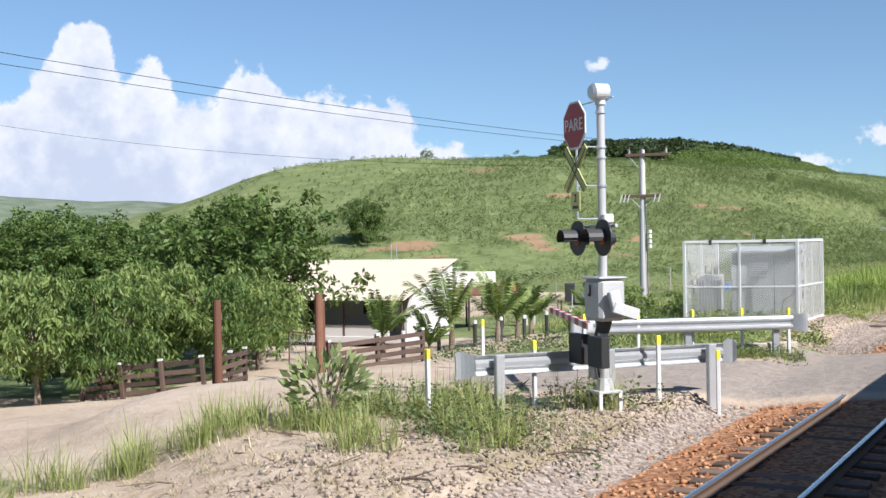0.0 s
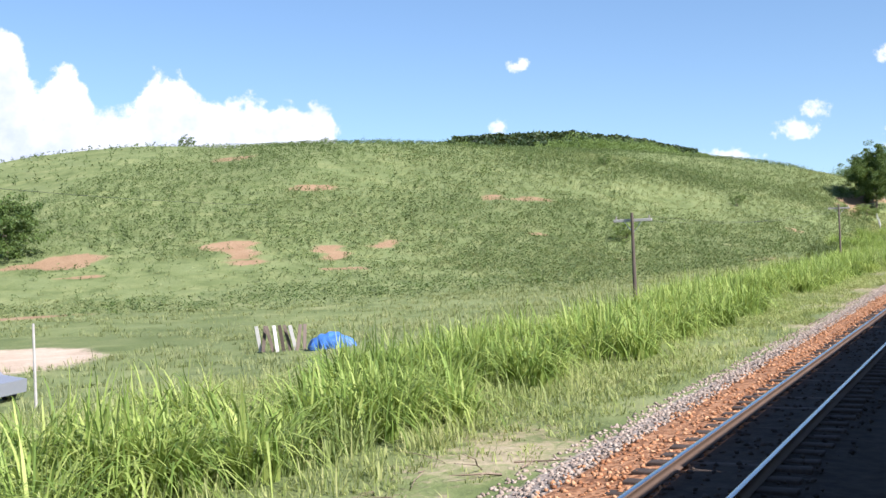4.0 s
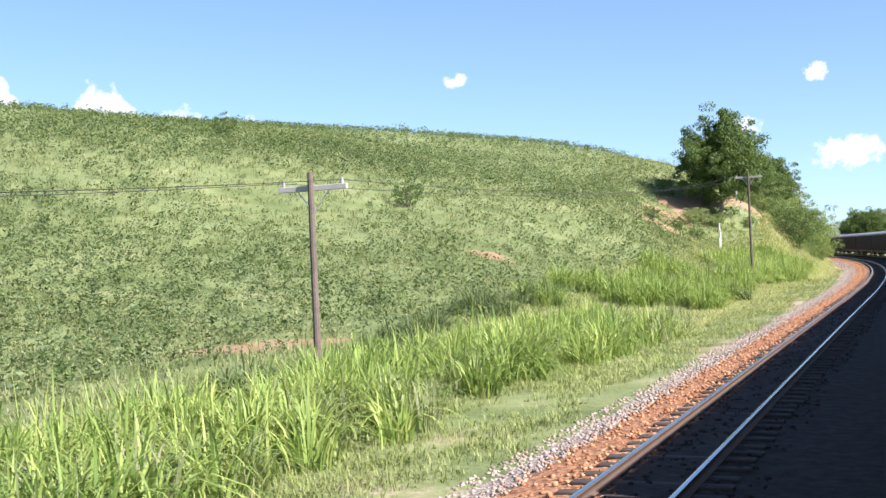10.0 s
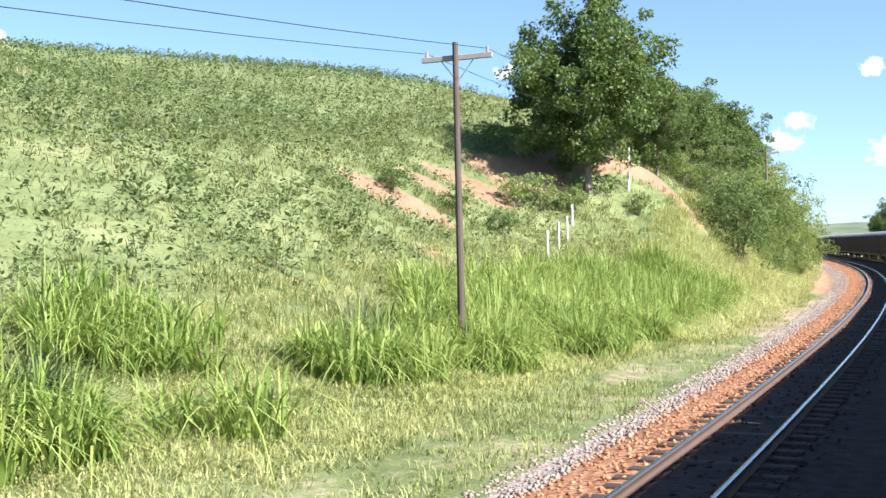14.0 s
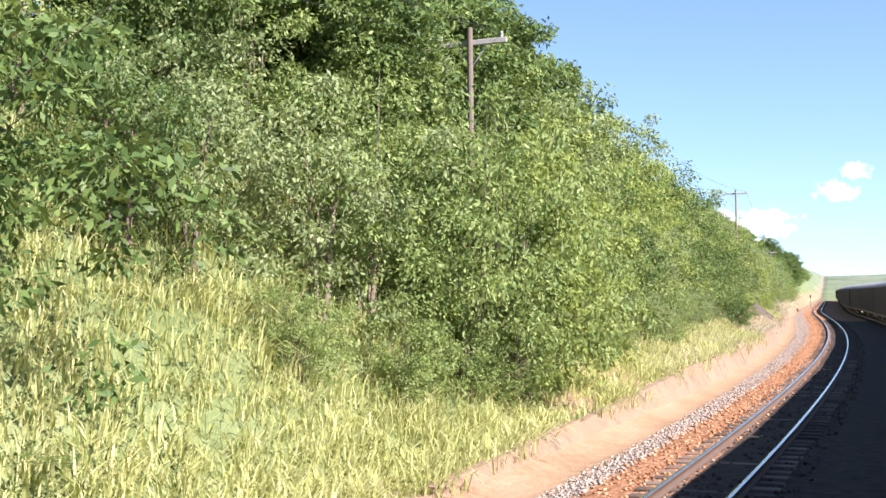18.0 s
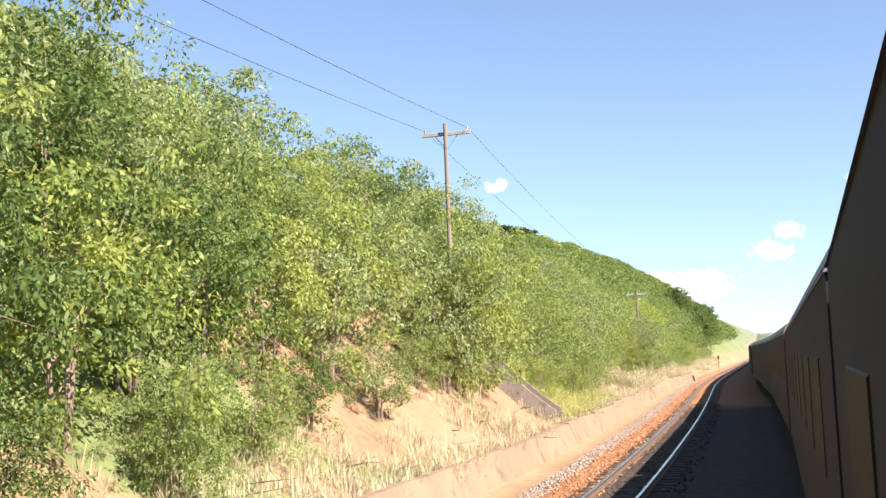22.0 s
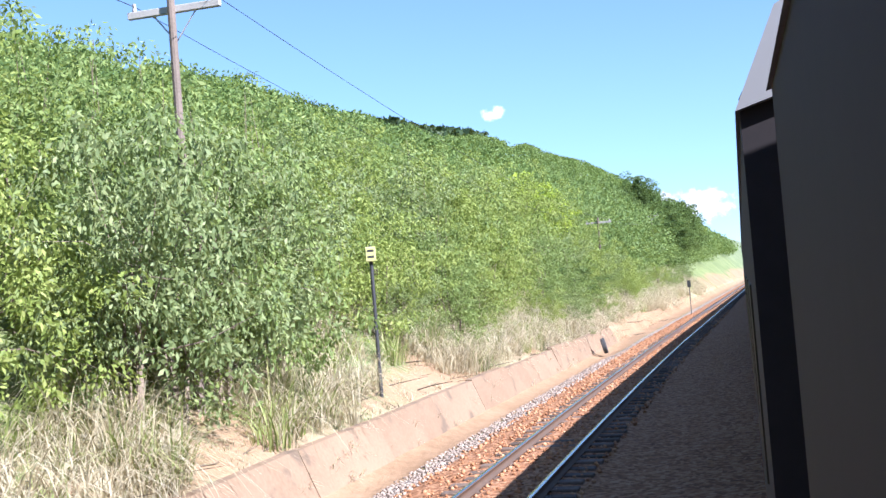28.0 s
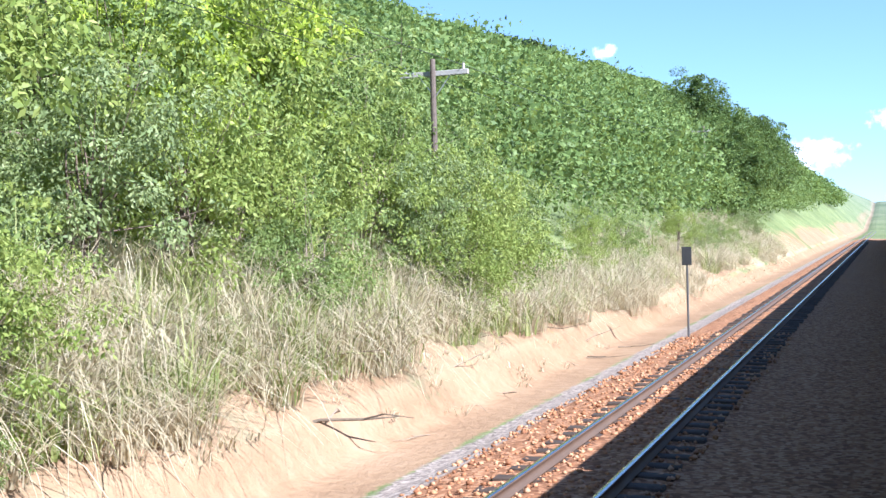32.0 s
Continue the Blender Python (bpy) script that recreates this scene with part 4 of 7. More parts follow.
def grass(name, clumps, per, radius, height, width, mat, label, segs=4, droop=0.5, spread=0.55):
    """Clumps: arrays s, d and a size factor. One mesh of many blades."""
    s, d, size = clumps
    n = len(s)
    r = np.repeat(size, per)
    ang, rad = rng.uniform(0, 6.283, n * per), np.sqrt(rng.uniform(0, 1, n * per)) * radius * r
    x0, y0 = at_line(s, d)
    z0 = land(s, d)
    x, y = np.repeat(x0, per) + rad * np.cos(ang), np.repeat(y0, per) + rad * np.sin(ang)
    z = np.repeat(z0, per) - 0.04
    length = height * r * rng.uniform(0.55, 1.12, n * per)
    lean = np.abs(rng.normal(spread, 0.28, n * per)) * (0.35 + 0.8 * rad / (radius * r + 1e-6))
    az = ang + rng.normal(0, 0.7, n * per)
    v, f = blades(x, y, z, length, width * rng.uniform(0.6, 1.3, n * per), lean, az, segs, droop)
    return tagged(new(name, quick_mesh(name, v, f, mat)), label, "grass", kind="stuff")


def scatter(n, s0, s1, d0, d1, keep=None, size=(0.7, 1.3)):
    s, d = rng.uniform(s0, s1, n), rng.uniform(d0, d1, n)
    if keep is not None:
        k = keep(s, d) > rng.uniform(0, 1, n)
        s, d = s[k], d[k]
    return s, d, rng.uniform(*size, len(s))


def leaf_quads(c, way, size, wide=0.42, fold=0.12):
    """Leaves as kite-shaped quads: centres c, pointing along way, with a slight fold."""
    n = len(c)
    way = way / np.linalg.norm(way, axis=1, keepdims=True)
    side = np.cross(way, rng.normal(0, 1, (n, 3)))
    side /= np.linalg.norm(side, axis=1, keepdims=True) + 1e-9
    up = np.cross(side, way)
    L = size[:, None]
    v = np.stack([c - way * L * 0.5, c + side * L * wide * 0.5 + up * L * fold, c + way * L * 0.5, c - side * L * wide * 0.5 + up * L * fold], 1)
    f = np.arange(4 * n).reshape(n, 4)
    return v.reshape(-1, 3), f


def herbs(name, s, d, size, leaves, mat, label, leaf=0.2, tall=0.9):
    """Low broad-leaved plants strewn over the land, one mesh."""
    n = len(s)
    x, y = at_line(s, d)
    z = land(s, d)
    k = leaves
    h = rng.uniform(0.12, 1.0, (n, k)) * (tall * size)[:, None]
    a = rng.uniform(0, 6.283, (n, k))
    r = rng.uniform(0.05, 0.42, (n, k)) * size[:, None] * tall
    c = np.stack([x[:, None] + r * np.cos(a), y[:, None] + r * np.sin(a), z[:, None] + h], -1).reshape(-1, 3)
    way = np.stack([np.cos(a), np.sin(a), rng.uniform(-0.2, 1.1, (n, k))], -1).reshape(-1, 3)
    v, f = leaf_quads(c, way, leaf * np.repeat(size, k) * rng.uniform(0.6, 1.4, n * k), 0.5)
    return tagged(new(name, quick_mesh(name, v, f, mat)), label, "plants", kind="stuff")


def crown_mesh(name, mat, height, width, base, clusters, per, leaf, seed, droop=0.3, top=0.55, hollow=0.45, wide=0.42, uneven=0.35):
    """A crown: clusters of leaves spread through an uneven envelope, denser towards its outside; gaps stay open."""
    g = np.random.default_rng(seed)
    c = g.normal(0, 1, (clusters, 3))
    c /= np.linalg.norm(c, axis=1, keepdims=True)
    lump = 1 + uneven * np.sin(3.1 * np.arctan2(c[:, 1], c[:, 0]) + seed) * np.cos(2.3 * c[:, 2] * 2 + seed) + uneven * 0.6 * g.normal(0, 0.6, clusters)
    r = (hollow + (1 - hollow) * g.uniform(0, 1, clusters) ** 0.6) * np.clip(lump, 0.5, 1.5)
    half = (height - base) / 2
    cen = np.stack([c[:, 0] * r * width / 2, c[:, 1] * r * width / 2, base + half + c[:, 2] * r * half * np.where(c[:, 2] > 0, 1.0, 0.95)], -1)
    rad = g.uniform(0.5, 1.15, clusters) * width * 0.085 + 0.12
    off = g.normal(0, 1, (clusters, per, 3))
    off /= np.linalg.norm(off, axis=2, keepdims=True)
    off *= (g.uniform(0.15, 1, (clusters, per, 1)) ** 0.5) * rad[:, None, None]
    off[:, :, 2] *= 0.7
    p = (cen[:, None] + off).reshape(-1, 3)
    way = off + np.array([0, 0, -droop]) * rad[:, None, None] + 0.5 * rad[:, None, None] * g.normal(0, 1, off.shape)
    v, f = leaf_quads(p, way.reshape(-1, 3), leaf * g.uniform(0.6, 1.4, len(p)), wide)
    v[:, 2] = np.maximum(v[:, 2], 0.05)
    return quick_mesh(name, v, f, mat), cen


def trunk_mesh(name, height, base, radius, cen, stems, seed, lean=0.06):
    g = np.random.default_rng(seed + 50)
    bm = bmesh.new()
    for k in range(stems):
        a = g.uniform(0, 6.28)
        foot = Vector((math.cos(a), math.sin(a), 0)) * (0.0 if stems == 1 else radius * 2.2)
        tip = Vector((g.normal(0, lean), g.normal(0, lean), 1)) * (base + (height - base) * 0.62)
        tip = foot + Vector((tip.x + foot.x * 2.0, tip.y + foot.y * 2.0, tip.z))
        pts = [foot + (tip - foot) * u + Vector((g.normal(0, 0.03), g.normal(0, 0.03), 0)) * height * u * 0.4 for u in (0, 0.2, 0.4, 0.6, 0.8, 1.0)]
        pts[0].z = -0.25
        tube(pts, [radius * (1.25 - 0.25 * min(1, u * 5)) * (1 - 0.75 * u) for u in (0, 0.2, 0.4, 0.6, 0.8, 1.0)], 7, bm)
        for j in g.choice(len(cen), min(9 if stems == 1 else 4, len(cen)), replace=False):
            i = int(g.integers(2, 5))
            end = Vector(cen[j])
            mid = pts[i].lerp(end, 0.5) + Vector((0, 0, 0.08 * height * g.uniform(-0.5, 1)))
            r0 = radius * (1 - 0.15 * i) * 0.5
            tube([pts[i], mid, end], [r0, r0 * 0.55, r0 * 0.18], 5, bm)
    me = bpy.data.meshes.new(name)
    bm.to_mesh(me)
    bm.free()
    me.materials.append(M["bark"])
    return me


class Kind:
    """A kind of tree: a few crowns and trunks that its trees share."""

    def __init__(self, name, label, group, variants, mats, height, width, base, clusters, per, leaf, radius, stems, category="tree", **shape):
        self.name, self.label, self.group, self.category, self.height = name, label, group, category, height
        self.sets = []
        for k in range(variants):
            seed = len(name) * 17 + k * 5 + int(height * 10)
            crown, cen = crown_mesh("crown", mats[k % len(mats)], height, width, base, clusters, per, leaf, seed, **shape)
            self.sets.append((crown, trunk_mesh("trunk", height, base, radius, cen, stems, seed)))

    def plant(self, x, y, height, which=None, label="", width=1.0, sink=0.0):
        k = random.randrange(len(self.sets)) if which is None else which
        f = height / self.height
        m = on(x, y, random.uniform(0, 360), -sink) @ Matrix.Diagonal((f * width, f * width * random.uniform(0.9, 1.1), f, 1))
        t = thing(self.name, label or self.label, self.category, m, self.group)
        for nm, me in (("crown", self.sets[k][0]), ("trunk", self.sets[k][1])):
            ob = new(nm, me)
            ob.parent = t
        return t

# ---------------------------------------------------------------- the level crossing
def text_on(name, words, size, mat, parent, m, depth=0.004):
    cu = bpy.data.curves.new(name, 'FONT')
    cu.body, cu.size, cu.extrude, cu.align_x, cu.align_y = words, size, depth, 'CENTER', 'CENTER'
    tmp = bpy.data.objects.new(name, cu)
    me = bpy.data.meshes.new_from_object(tmp)
    bpy.data.objects.remove(tmp)
    me.materials.clear()
    me.materials.append(M[mat])
    ob = new(name, me)
    ob.parent = parent
    ob.matrix_local = m
    return ob


def crossing_signal():
    # local frame: -y is the way the boards face
    sig = thing("crossing_signal", "grey level-crossing signal mast with stop board, lamps and barrier box", "crossing signal", pose(-6.63, 17.62, 0.02, 0, 0, -40) @ Matrix.Diagonal((0.905, 0.905, 0.905, 1)))
    part("mast", rod((0, 0, 0.62), (0, 0, 5.50), 0.075, 0.07, 16), "grey_paint", sig, smooth=False)
    base = part("base", rod((0, 0, 0.42), (0, 0, 0.62), 0.17, 0.12, 12), "grey_paint", sig)
    part("base_plate", box((0, 0, 0.40, 0.46, 0.46, 0.04), bevel=0.006), "grey_paint", base)
    for x in (-0.19, 0.19):
        for y in (-0.19, 0.19):
            part("foot", box((x, y, 0.2, 0.06, 0.06, 0.4)), "white_paint", sig)
    part("junction_box", box((-0.22, -0.05, 0.75, 0.22, 0.2, 0.3), bevel=0.015), "white_paint", sig)
    bell = part("bell", rod((0, -0.14, 5.57), (0, 0.12, 5.57), 0.15, sides=20), "grey_paint", sig, "grey warning bell on top of the mast")
    part("gong", rod((0, -0.19, 5.57), (0, -0.145, 5.57), 0.11, 0.145, 20), "galv", bell)
    part("bell_cap", rod((0, 0, 5.35), (0, 0, 5.47), 0.095, 0.085, 14), "grey_paint", bell)
    for z in (5.22, 4.62, 4.44, 3.95, 3.25):
        part("clamp", rod((0, 0, z - 0.02), (0, 0, z + 0.02), 0.092, sides=14), "galv", sig)
    part("cross_bar", rod((-0.62, -0.05, 5.42), (0.55, -0.05, 5.42), 0.014, sides=6), "galv", sig)
    # boards hang to one side of the mast
    bx = 0.0
    octa = [(0.44 * math.cos(radians(22.5 + 45 * k)), 0.44 * math.sin(radians(22.5 + 45 * k))) for k in range(8)]
    m = Matrix.Translation((bx, -0.5, 4.98))
    rim = part("stop_board", prism([(x * 1.0, z) for x, z in octa], 0.02), "white_paint", sig, "octagonal red stop board lettered PARE in white")
    rim.matrix_local = m
    face = part("stop_face", prism([(x * 0.92, z * 0.92) for x, z in octa], 0.008), "red_sign", rim)
    face.matrix_local = Matrix.Translation((0, -0.015, 0))
    text_on("stop_word", "PARE", 0.30, "white_paint", rim, Matrix.Translation((0, -0.022, 0)) @ pose(0, 0, 0, 90, 0, 0))
    cross = part("crossbuck", box((0, 0, 0, 1.02, 0.02, 0.14, 0, 0, 45), (0, 0.022, 0, 1.02, 0.02, 0.14, 0, 0, -45)), "sign_yellow", sig, "faded yellow cross-shaped railway warning board")
    cross.matrix_local = Matrix.Translation((bx, -0.5, 4.24))
    for a in (45, -45):
        for e in (-0.062, 0.062):
            st = part("black_edge", box((0, 0, e, 1.02, 0.006, 0.018)), "black", cross)
            st.matrix_local = pose(0, -0.014, 0, 0, a, 0)
    plate = part("track_plate", box((0, 0, 0, 0.32, 0.015, 0.34), bevel=0.004), "sign_yellow", sig, "small yellow plate with a number of tracks")
    plate.matrix_local = Matrix.Translation((bx, -0.5, 3.68))
    text_on("plate_number", "2", 0.2, "black", plate, Matrix.Translation((0, -0.012, 0.05)) @ pose(0, 0, 0, 90, 0, 0))
    part("plate_bar", box((0, -0.012, -0.1, 0.2, 0.006, 0.05)), "black", plate)
    for z in (4.62, 3.95, 3.38):
        part("bracket", rod((0, -0.04, z), (bx, -0.48, z), 0.014, sides=6), "galv", sig)
    # lamps
    part("lamp_arm", rod((-0.62, -0.06, 3.25), (0.62, -0.06, 3.25), 0.03, sides=8), "grey_paint", sig)
    part("arm_box", box((0.02, 0.05, 3.38, 0.28, 0.2, 0.16), bevel=0.02), "white_paint", sig)
    for x in (-0.52, 0.42):
        lamp = part("lamp", rod((x, -0.02, 3.05), (x, -0.22, 3.05), 0.12, 0.15, 16), "black", sig, "black crossing lamp with a hood, unlit")
        part("backing", rod((x, -0.20, 3.05), (x, -0.225, 3.05), 0.31, sides=24), "black", lamp)
        part("lens", rod((x, -0.225, 3.05), (x, -0.24, 3.05), 0.13, sides=18), "red_lens", lamp)
        hood = bmesh.new()
        for k in range(9):
            a0 = radians(-20 + k * 25)
            a1 = radians(-20 + (k + 1) * 25)
            q = [hood.verts.new((x + 0.155 * math.cos(a), y, 3.05 + 0.155 * math.sin(a))) for a, y in ((a0, -0.23), (a1, -0.23), (a1, -0.55), (a0, -0.55))]
            hood.faces.new(q)
            r = [hood.verts.new((x + 0.148 * math.cos(a), y, 3.05 + 0.148 * math.sin(a))) for a, y in ((a0, -0.23), (a0, -0.55), (a1, -0.55), (a1, -0.23))]
            hood.faces.new(r)
        part("hood", hood, "black", lamp)
    # barrier machine
    mach = part("barrier_box", box((0, 0.02, 1.98, 0.62, 0.5, 0.72), bevel=0.06), "grey_paint", sig, "grey cast barrier machine case")
    part("lid", box((0, 0.02, 2.36, 0.66, 0.54, 0.04), bevel=0.015), "grey_paint", mach)
    part("latch", box((-0.02, -0.25, 2.16, 0.03, 0.02, 0.16), (-0.04, -0.255, 2.07, 0.07, 0.02, 0.05)), "black", mach)
    part("neck", rod((0, 0, 1.4), (0, 0, 1.64), 0.09, 0.16, 14), "dark_steel", mach)
    for sgn in (-1, 1):
        part("crank", box((sgn * 0.42, 0.0, 1.98, 0.12, 0.2, 0.34, 0, 14), (sgn * 0.47, 0.18, 1.8, 0.06, 0.5, 0.2, 0, -18), bevel=0.015), "grey_paint", sig, "grey crank arm of the barrier")
    for sgn in (-1, 1):
        part("counterweight", box((sgn * 0.36, -0.30, 1.12, 0.5, 0.16, 0.52), bevel=0.01), "black", sig, "black counterweight plate")
    part("conduit", tube([(-0.06, -0.09, 0.6), (-0.12, -0.12, 0.95), (-0.1, -0.12, 1.3), (0, -0.1, 1.6)], 0.03, 7), "dark_steel", sig)
    arm = part("barrier_arm", box((0, 0, 0, 0.09, 5.0, 0.11)), "white_paint", sig, "lowered white and red striped barrier arm")
    arm.matrix_world = pose(-8.6, 20.75, 1.3, 0, 0, 32)
    for k in range(6):
        part("red_band", box((0, -2.1 + k * 0.84, 0, 0.096, 0.42, 0.116)), "red_sign", arm)
    part("pare_post", rod((bx, -0.47, 3.4), (bx, -0.47, 5.4), 0.022, sides=8), "galv", sig)


W_BEAM = ((0.0, 0.155), (0.05, 0.14), (0.078, 0.10), (0.078, 0.075), (0.02, 0.03), (0.02, -0.03), (0.078, -0.075), (0.078, -0.10), (0.05, -0.14), (0.0, -0.155),
          (-0.006, -0.15), (0.042, -0.132), (0.068, -0.10), (0.068, -0.078), (0.012, -0.03), (0.012, 0.03), (0.068, 0.078), (0.068, 0.10), (0.042, 0.132), (-0.006, 0.15))


def guardrail(a, b, za, zb, posts, face, label):
    a, b = Vector((*a, 0)), Vector((*b, 0))
    way = (b - a).normalized()
    m = Matrix.Translation(((a + b) / 2).to_tuple()) @ way.to_track_quat('Y', 'Z').to_matrix().to_4x4()
    g = thing("guardrail", label, "guardrail", m, "guardrails at the crossing")
    n = (b - a).length
    zm = (za + zb) / 2
    beam = part("beam", prism([(face * x, z * 1.05) for x, z in W_BEAM], n), "galv", g)
    beam.matrix_local = pose(0, 0, zm, math.degrees(math.atan2(zb - za, n)), 0, 0)
    for k in range(posts):
        y = -n / 2 + 0.35 + (n - 0.7) * k / (posts - 1)
        p = m @ Vector((0, y, 0))
        gz = ground_at(p.x, p.y)
        top = za + (zb - za) * (y / n + 0.5) + 0.16
        part("post", box((-face * 0.09, y, (gz - 0.3 + top) / 2, 0.1, 0.15, top - gz + 0.3), bevel=0.01), "galv", g)
    for e, z in ((-1, za), (1, zb)):
        y = e * n / 2
        out = bmesh.new()
        rows = []
        for k in range(8):
            u = k / 7
            hh = 0.155 + 0.06 * math.sin(u * math.pi)
            xx = face * (0.05 + 0.18 * math.sin(u * math.pi * 0.9) * 0.7)
            rows.append([out.verts.new((xx - face * 0.012 * j, y + e * 0.32 * math.sin(u * math.pi / 2), z + s2 * hh)) for s2, j in ((1, 0), (-1, 0), (-1, 1), (1, 1))])
        for r0, r1 in zip(rows, rows[1:]):
            for k in range(4):
                out.faces.new((r0[k], r0[(k + 1) % 4], r1[(k + 1) % 4], r1[k]))
        out.faces.new(rows[0])
        out.faces.new(rows[-1][::-1])
        bmesh.ops.recalc_face_normals(out, faces=out.faces)
        part("end_cap", out, "galv", g, "flared galvanised end cap")
    return g


def marker_posts():
    spots = ((-8.68, 15.65), (-7.75, 17.42), (-6.21, 18.94), (-5.42, 19.64), (-9.7, 24.1), (-8.75, 24.9), (-7.8, 25.8), (-6.9, 26.6), (-6.0, 27.2), (-11.6, 22.9))
    first = None
    for x, y in spots:
        m = on(x, y, random.uniform(0, 90))
        if first is None:
            first = thing("marker_post", "slim white marker post with a yellow top beside the crossing", "post", m, "marker posts at the crossing")
            part("shaft", box((0, 0, 0.44, 0.065, 0.065, 1.0), bevel=0.008), "white_paint", first)
            part("top", box((0, 0, 1.0, 0.067, 0.067, 0.16), bevel=0.008), "yellow", first, "yellow painted top")
        else:
            copy_thing(first, m)
    first = None
    for x, y in ((-20.9, 36.9), (-19.6, 37.3), (-19.4, 39.0), (-19.05, 40.3), (-18.7, 41.6), (-21.2, 34.9), (-18.4, 43.2)):
        m = on(x, y, random.uniform(0, 90))
        if first is None:
            first = thing("bollard", "short black timber post with a white top", "post", m, "short posts along the yard")
            part("shaft", rod((0, 0, -0.2), (0, 0, 0.85), 0.075, sides=10), "black", first)
            part("top", rod((0, 0, 0.85), (0, 0, 0.98), 0.077, sides=10), "white_paint", first, "white painted top")
        else:
            copy_thing(first, m)


def kerb():
    k = part("kerb", box((0, 0, 0, 0.25, 1.75, 0.28, 0), bevel=0.025), "kerb_concrete")
    k.matrix_world = pose(-6.62, 27.35, ground_at(-6.62, 27.35) + 0.10, 0, 0, -42.0)
    tagged(k, "short pale concrete kerb beside the crossing", "kerb")


def board_fence(points, label, base_drop=0.0):
    for (ax, ay), (bx, by) in zip(points, points[1:]):
        n = math.hypot(bx - ax, by - ay)
        turn = math.degrees(math.atan2(by - ay, bx - ax))
        za, zb = ground_at(ax, ay), ground_at(bx, by)
        f = thing("board_fence", label, "fence", pose(ax, ay, za, 0, -math.degrees(math.atan2(zb - za, n)), turn), "board fences of the yard")
        count = max(2, round(n / 1.45) + 1)
        for k in range(count):
            x = n * k / (count - 1)
            post = part("post", box((x, 0.06, 0.42, 0.12, 0.12, 1.25), bevel=0.01), "fence_wood", f)
            part("post_cap", box((x, 0.06, 1.07, 0.125, 0.125, 0.06)), "white_paint", post, "white cap")
        for z in (0.18, 0.42, 0.66, 0.92):
            part("board", box((n / 2, -0.02, z + random.uniform(-0.01, 0.01), n, 0.03, 0.14), bevel=0.004), "fence_wood", f)


def gate():
    for x, y, h in ((-19.5, 27.6, 2.5), (-19.75, 28.05, 2.25), (-21.6, 25.6, 2.6), (-21.95, 26.0, 2.4)):
        p = part("shaft", rod((0, 0, -0.4), (0, 0, h), 0.13, 0.115, 12), "post_wood", None)
        t = thing("gate_post", "tall reddish round timber gate post", "gate post", on(x, y), "gate posts")
        p.parent = t
    g = thing("metal_gate", "open rusty tubular gate with a wire mesh infill", "gate", on(-19.8, 28.2, 158), "")
    for z in (0.12, 1.25):
        part("rail", rod((0, 0, z), (2.0, 0, z), 0.022, sides=8), "post_wood", g)
    for x in (0.0, 1.0, 2.0):
        part("upright", rod((x, 0, 0.12), (x, 0, 1.25), 0.02, sides=8), "post_wood", g)
    for k in range(9):
        part("wire", rod((0.1 + 0.22 * k, 0, 0.12), (min(2.0, 0.1 + 0.22 * k + 0.3), 0, 1.25), 0.005, sides=4), "galv", g)
        part("wire", rod((0.1 + 0.22 * k, 0, 1.25), (min(2.0, 0.1 + 0.22 * k + 0.3), 0, 0.12), 0.005, sides=4), "galv", g)


def corrugated(w, d, pitch=0.18, amp=0.025, thick=0.008):
    """A corrugated sheet, w across the ribs by d along them, in the xy plane."""
    n = int(w / pitch * 8)
    bm = bmesh.new()
    rows = []
    for k in range(n + 1):
        x = -w / 2 + w * k / n
        z = amp * math.sin(x / pitch * math.tau)
        rows.append([bm.verts.new((x, -d / 2, z)), bm.verts.new((x, d / 2, z)), bm.verts.new((x, d / 2, z - thick)), bm.verts.new((x, -d / 2, z - thick))])
    for a, b in zip(rows, rows[1:]):
        for k in range(4):
            bm.faces.new((a[k], b[k], b[(k + 1) % 4], a[(k + 1) % 4]))
    bm.faces.new(rows[0])
    bm.faces.new(rows[-1][::-1])
    bmesh.ops.recalc_face_normals(bm, faces=bm.faces)
    return bm


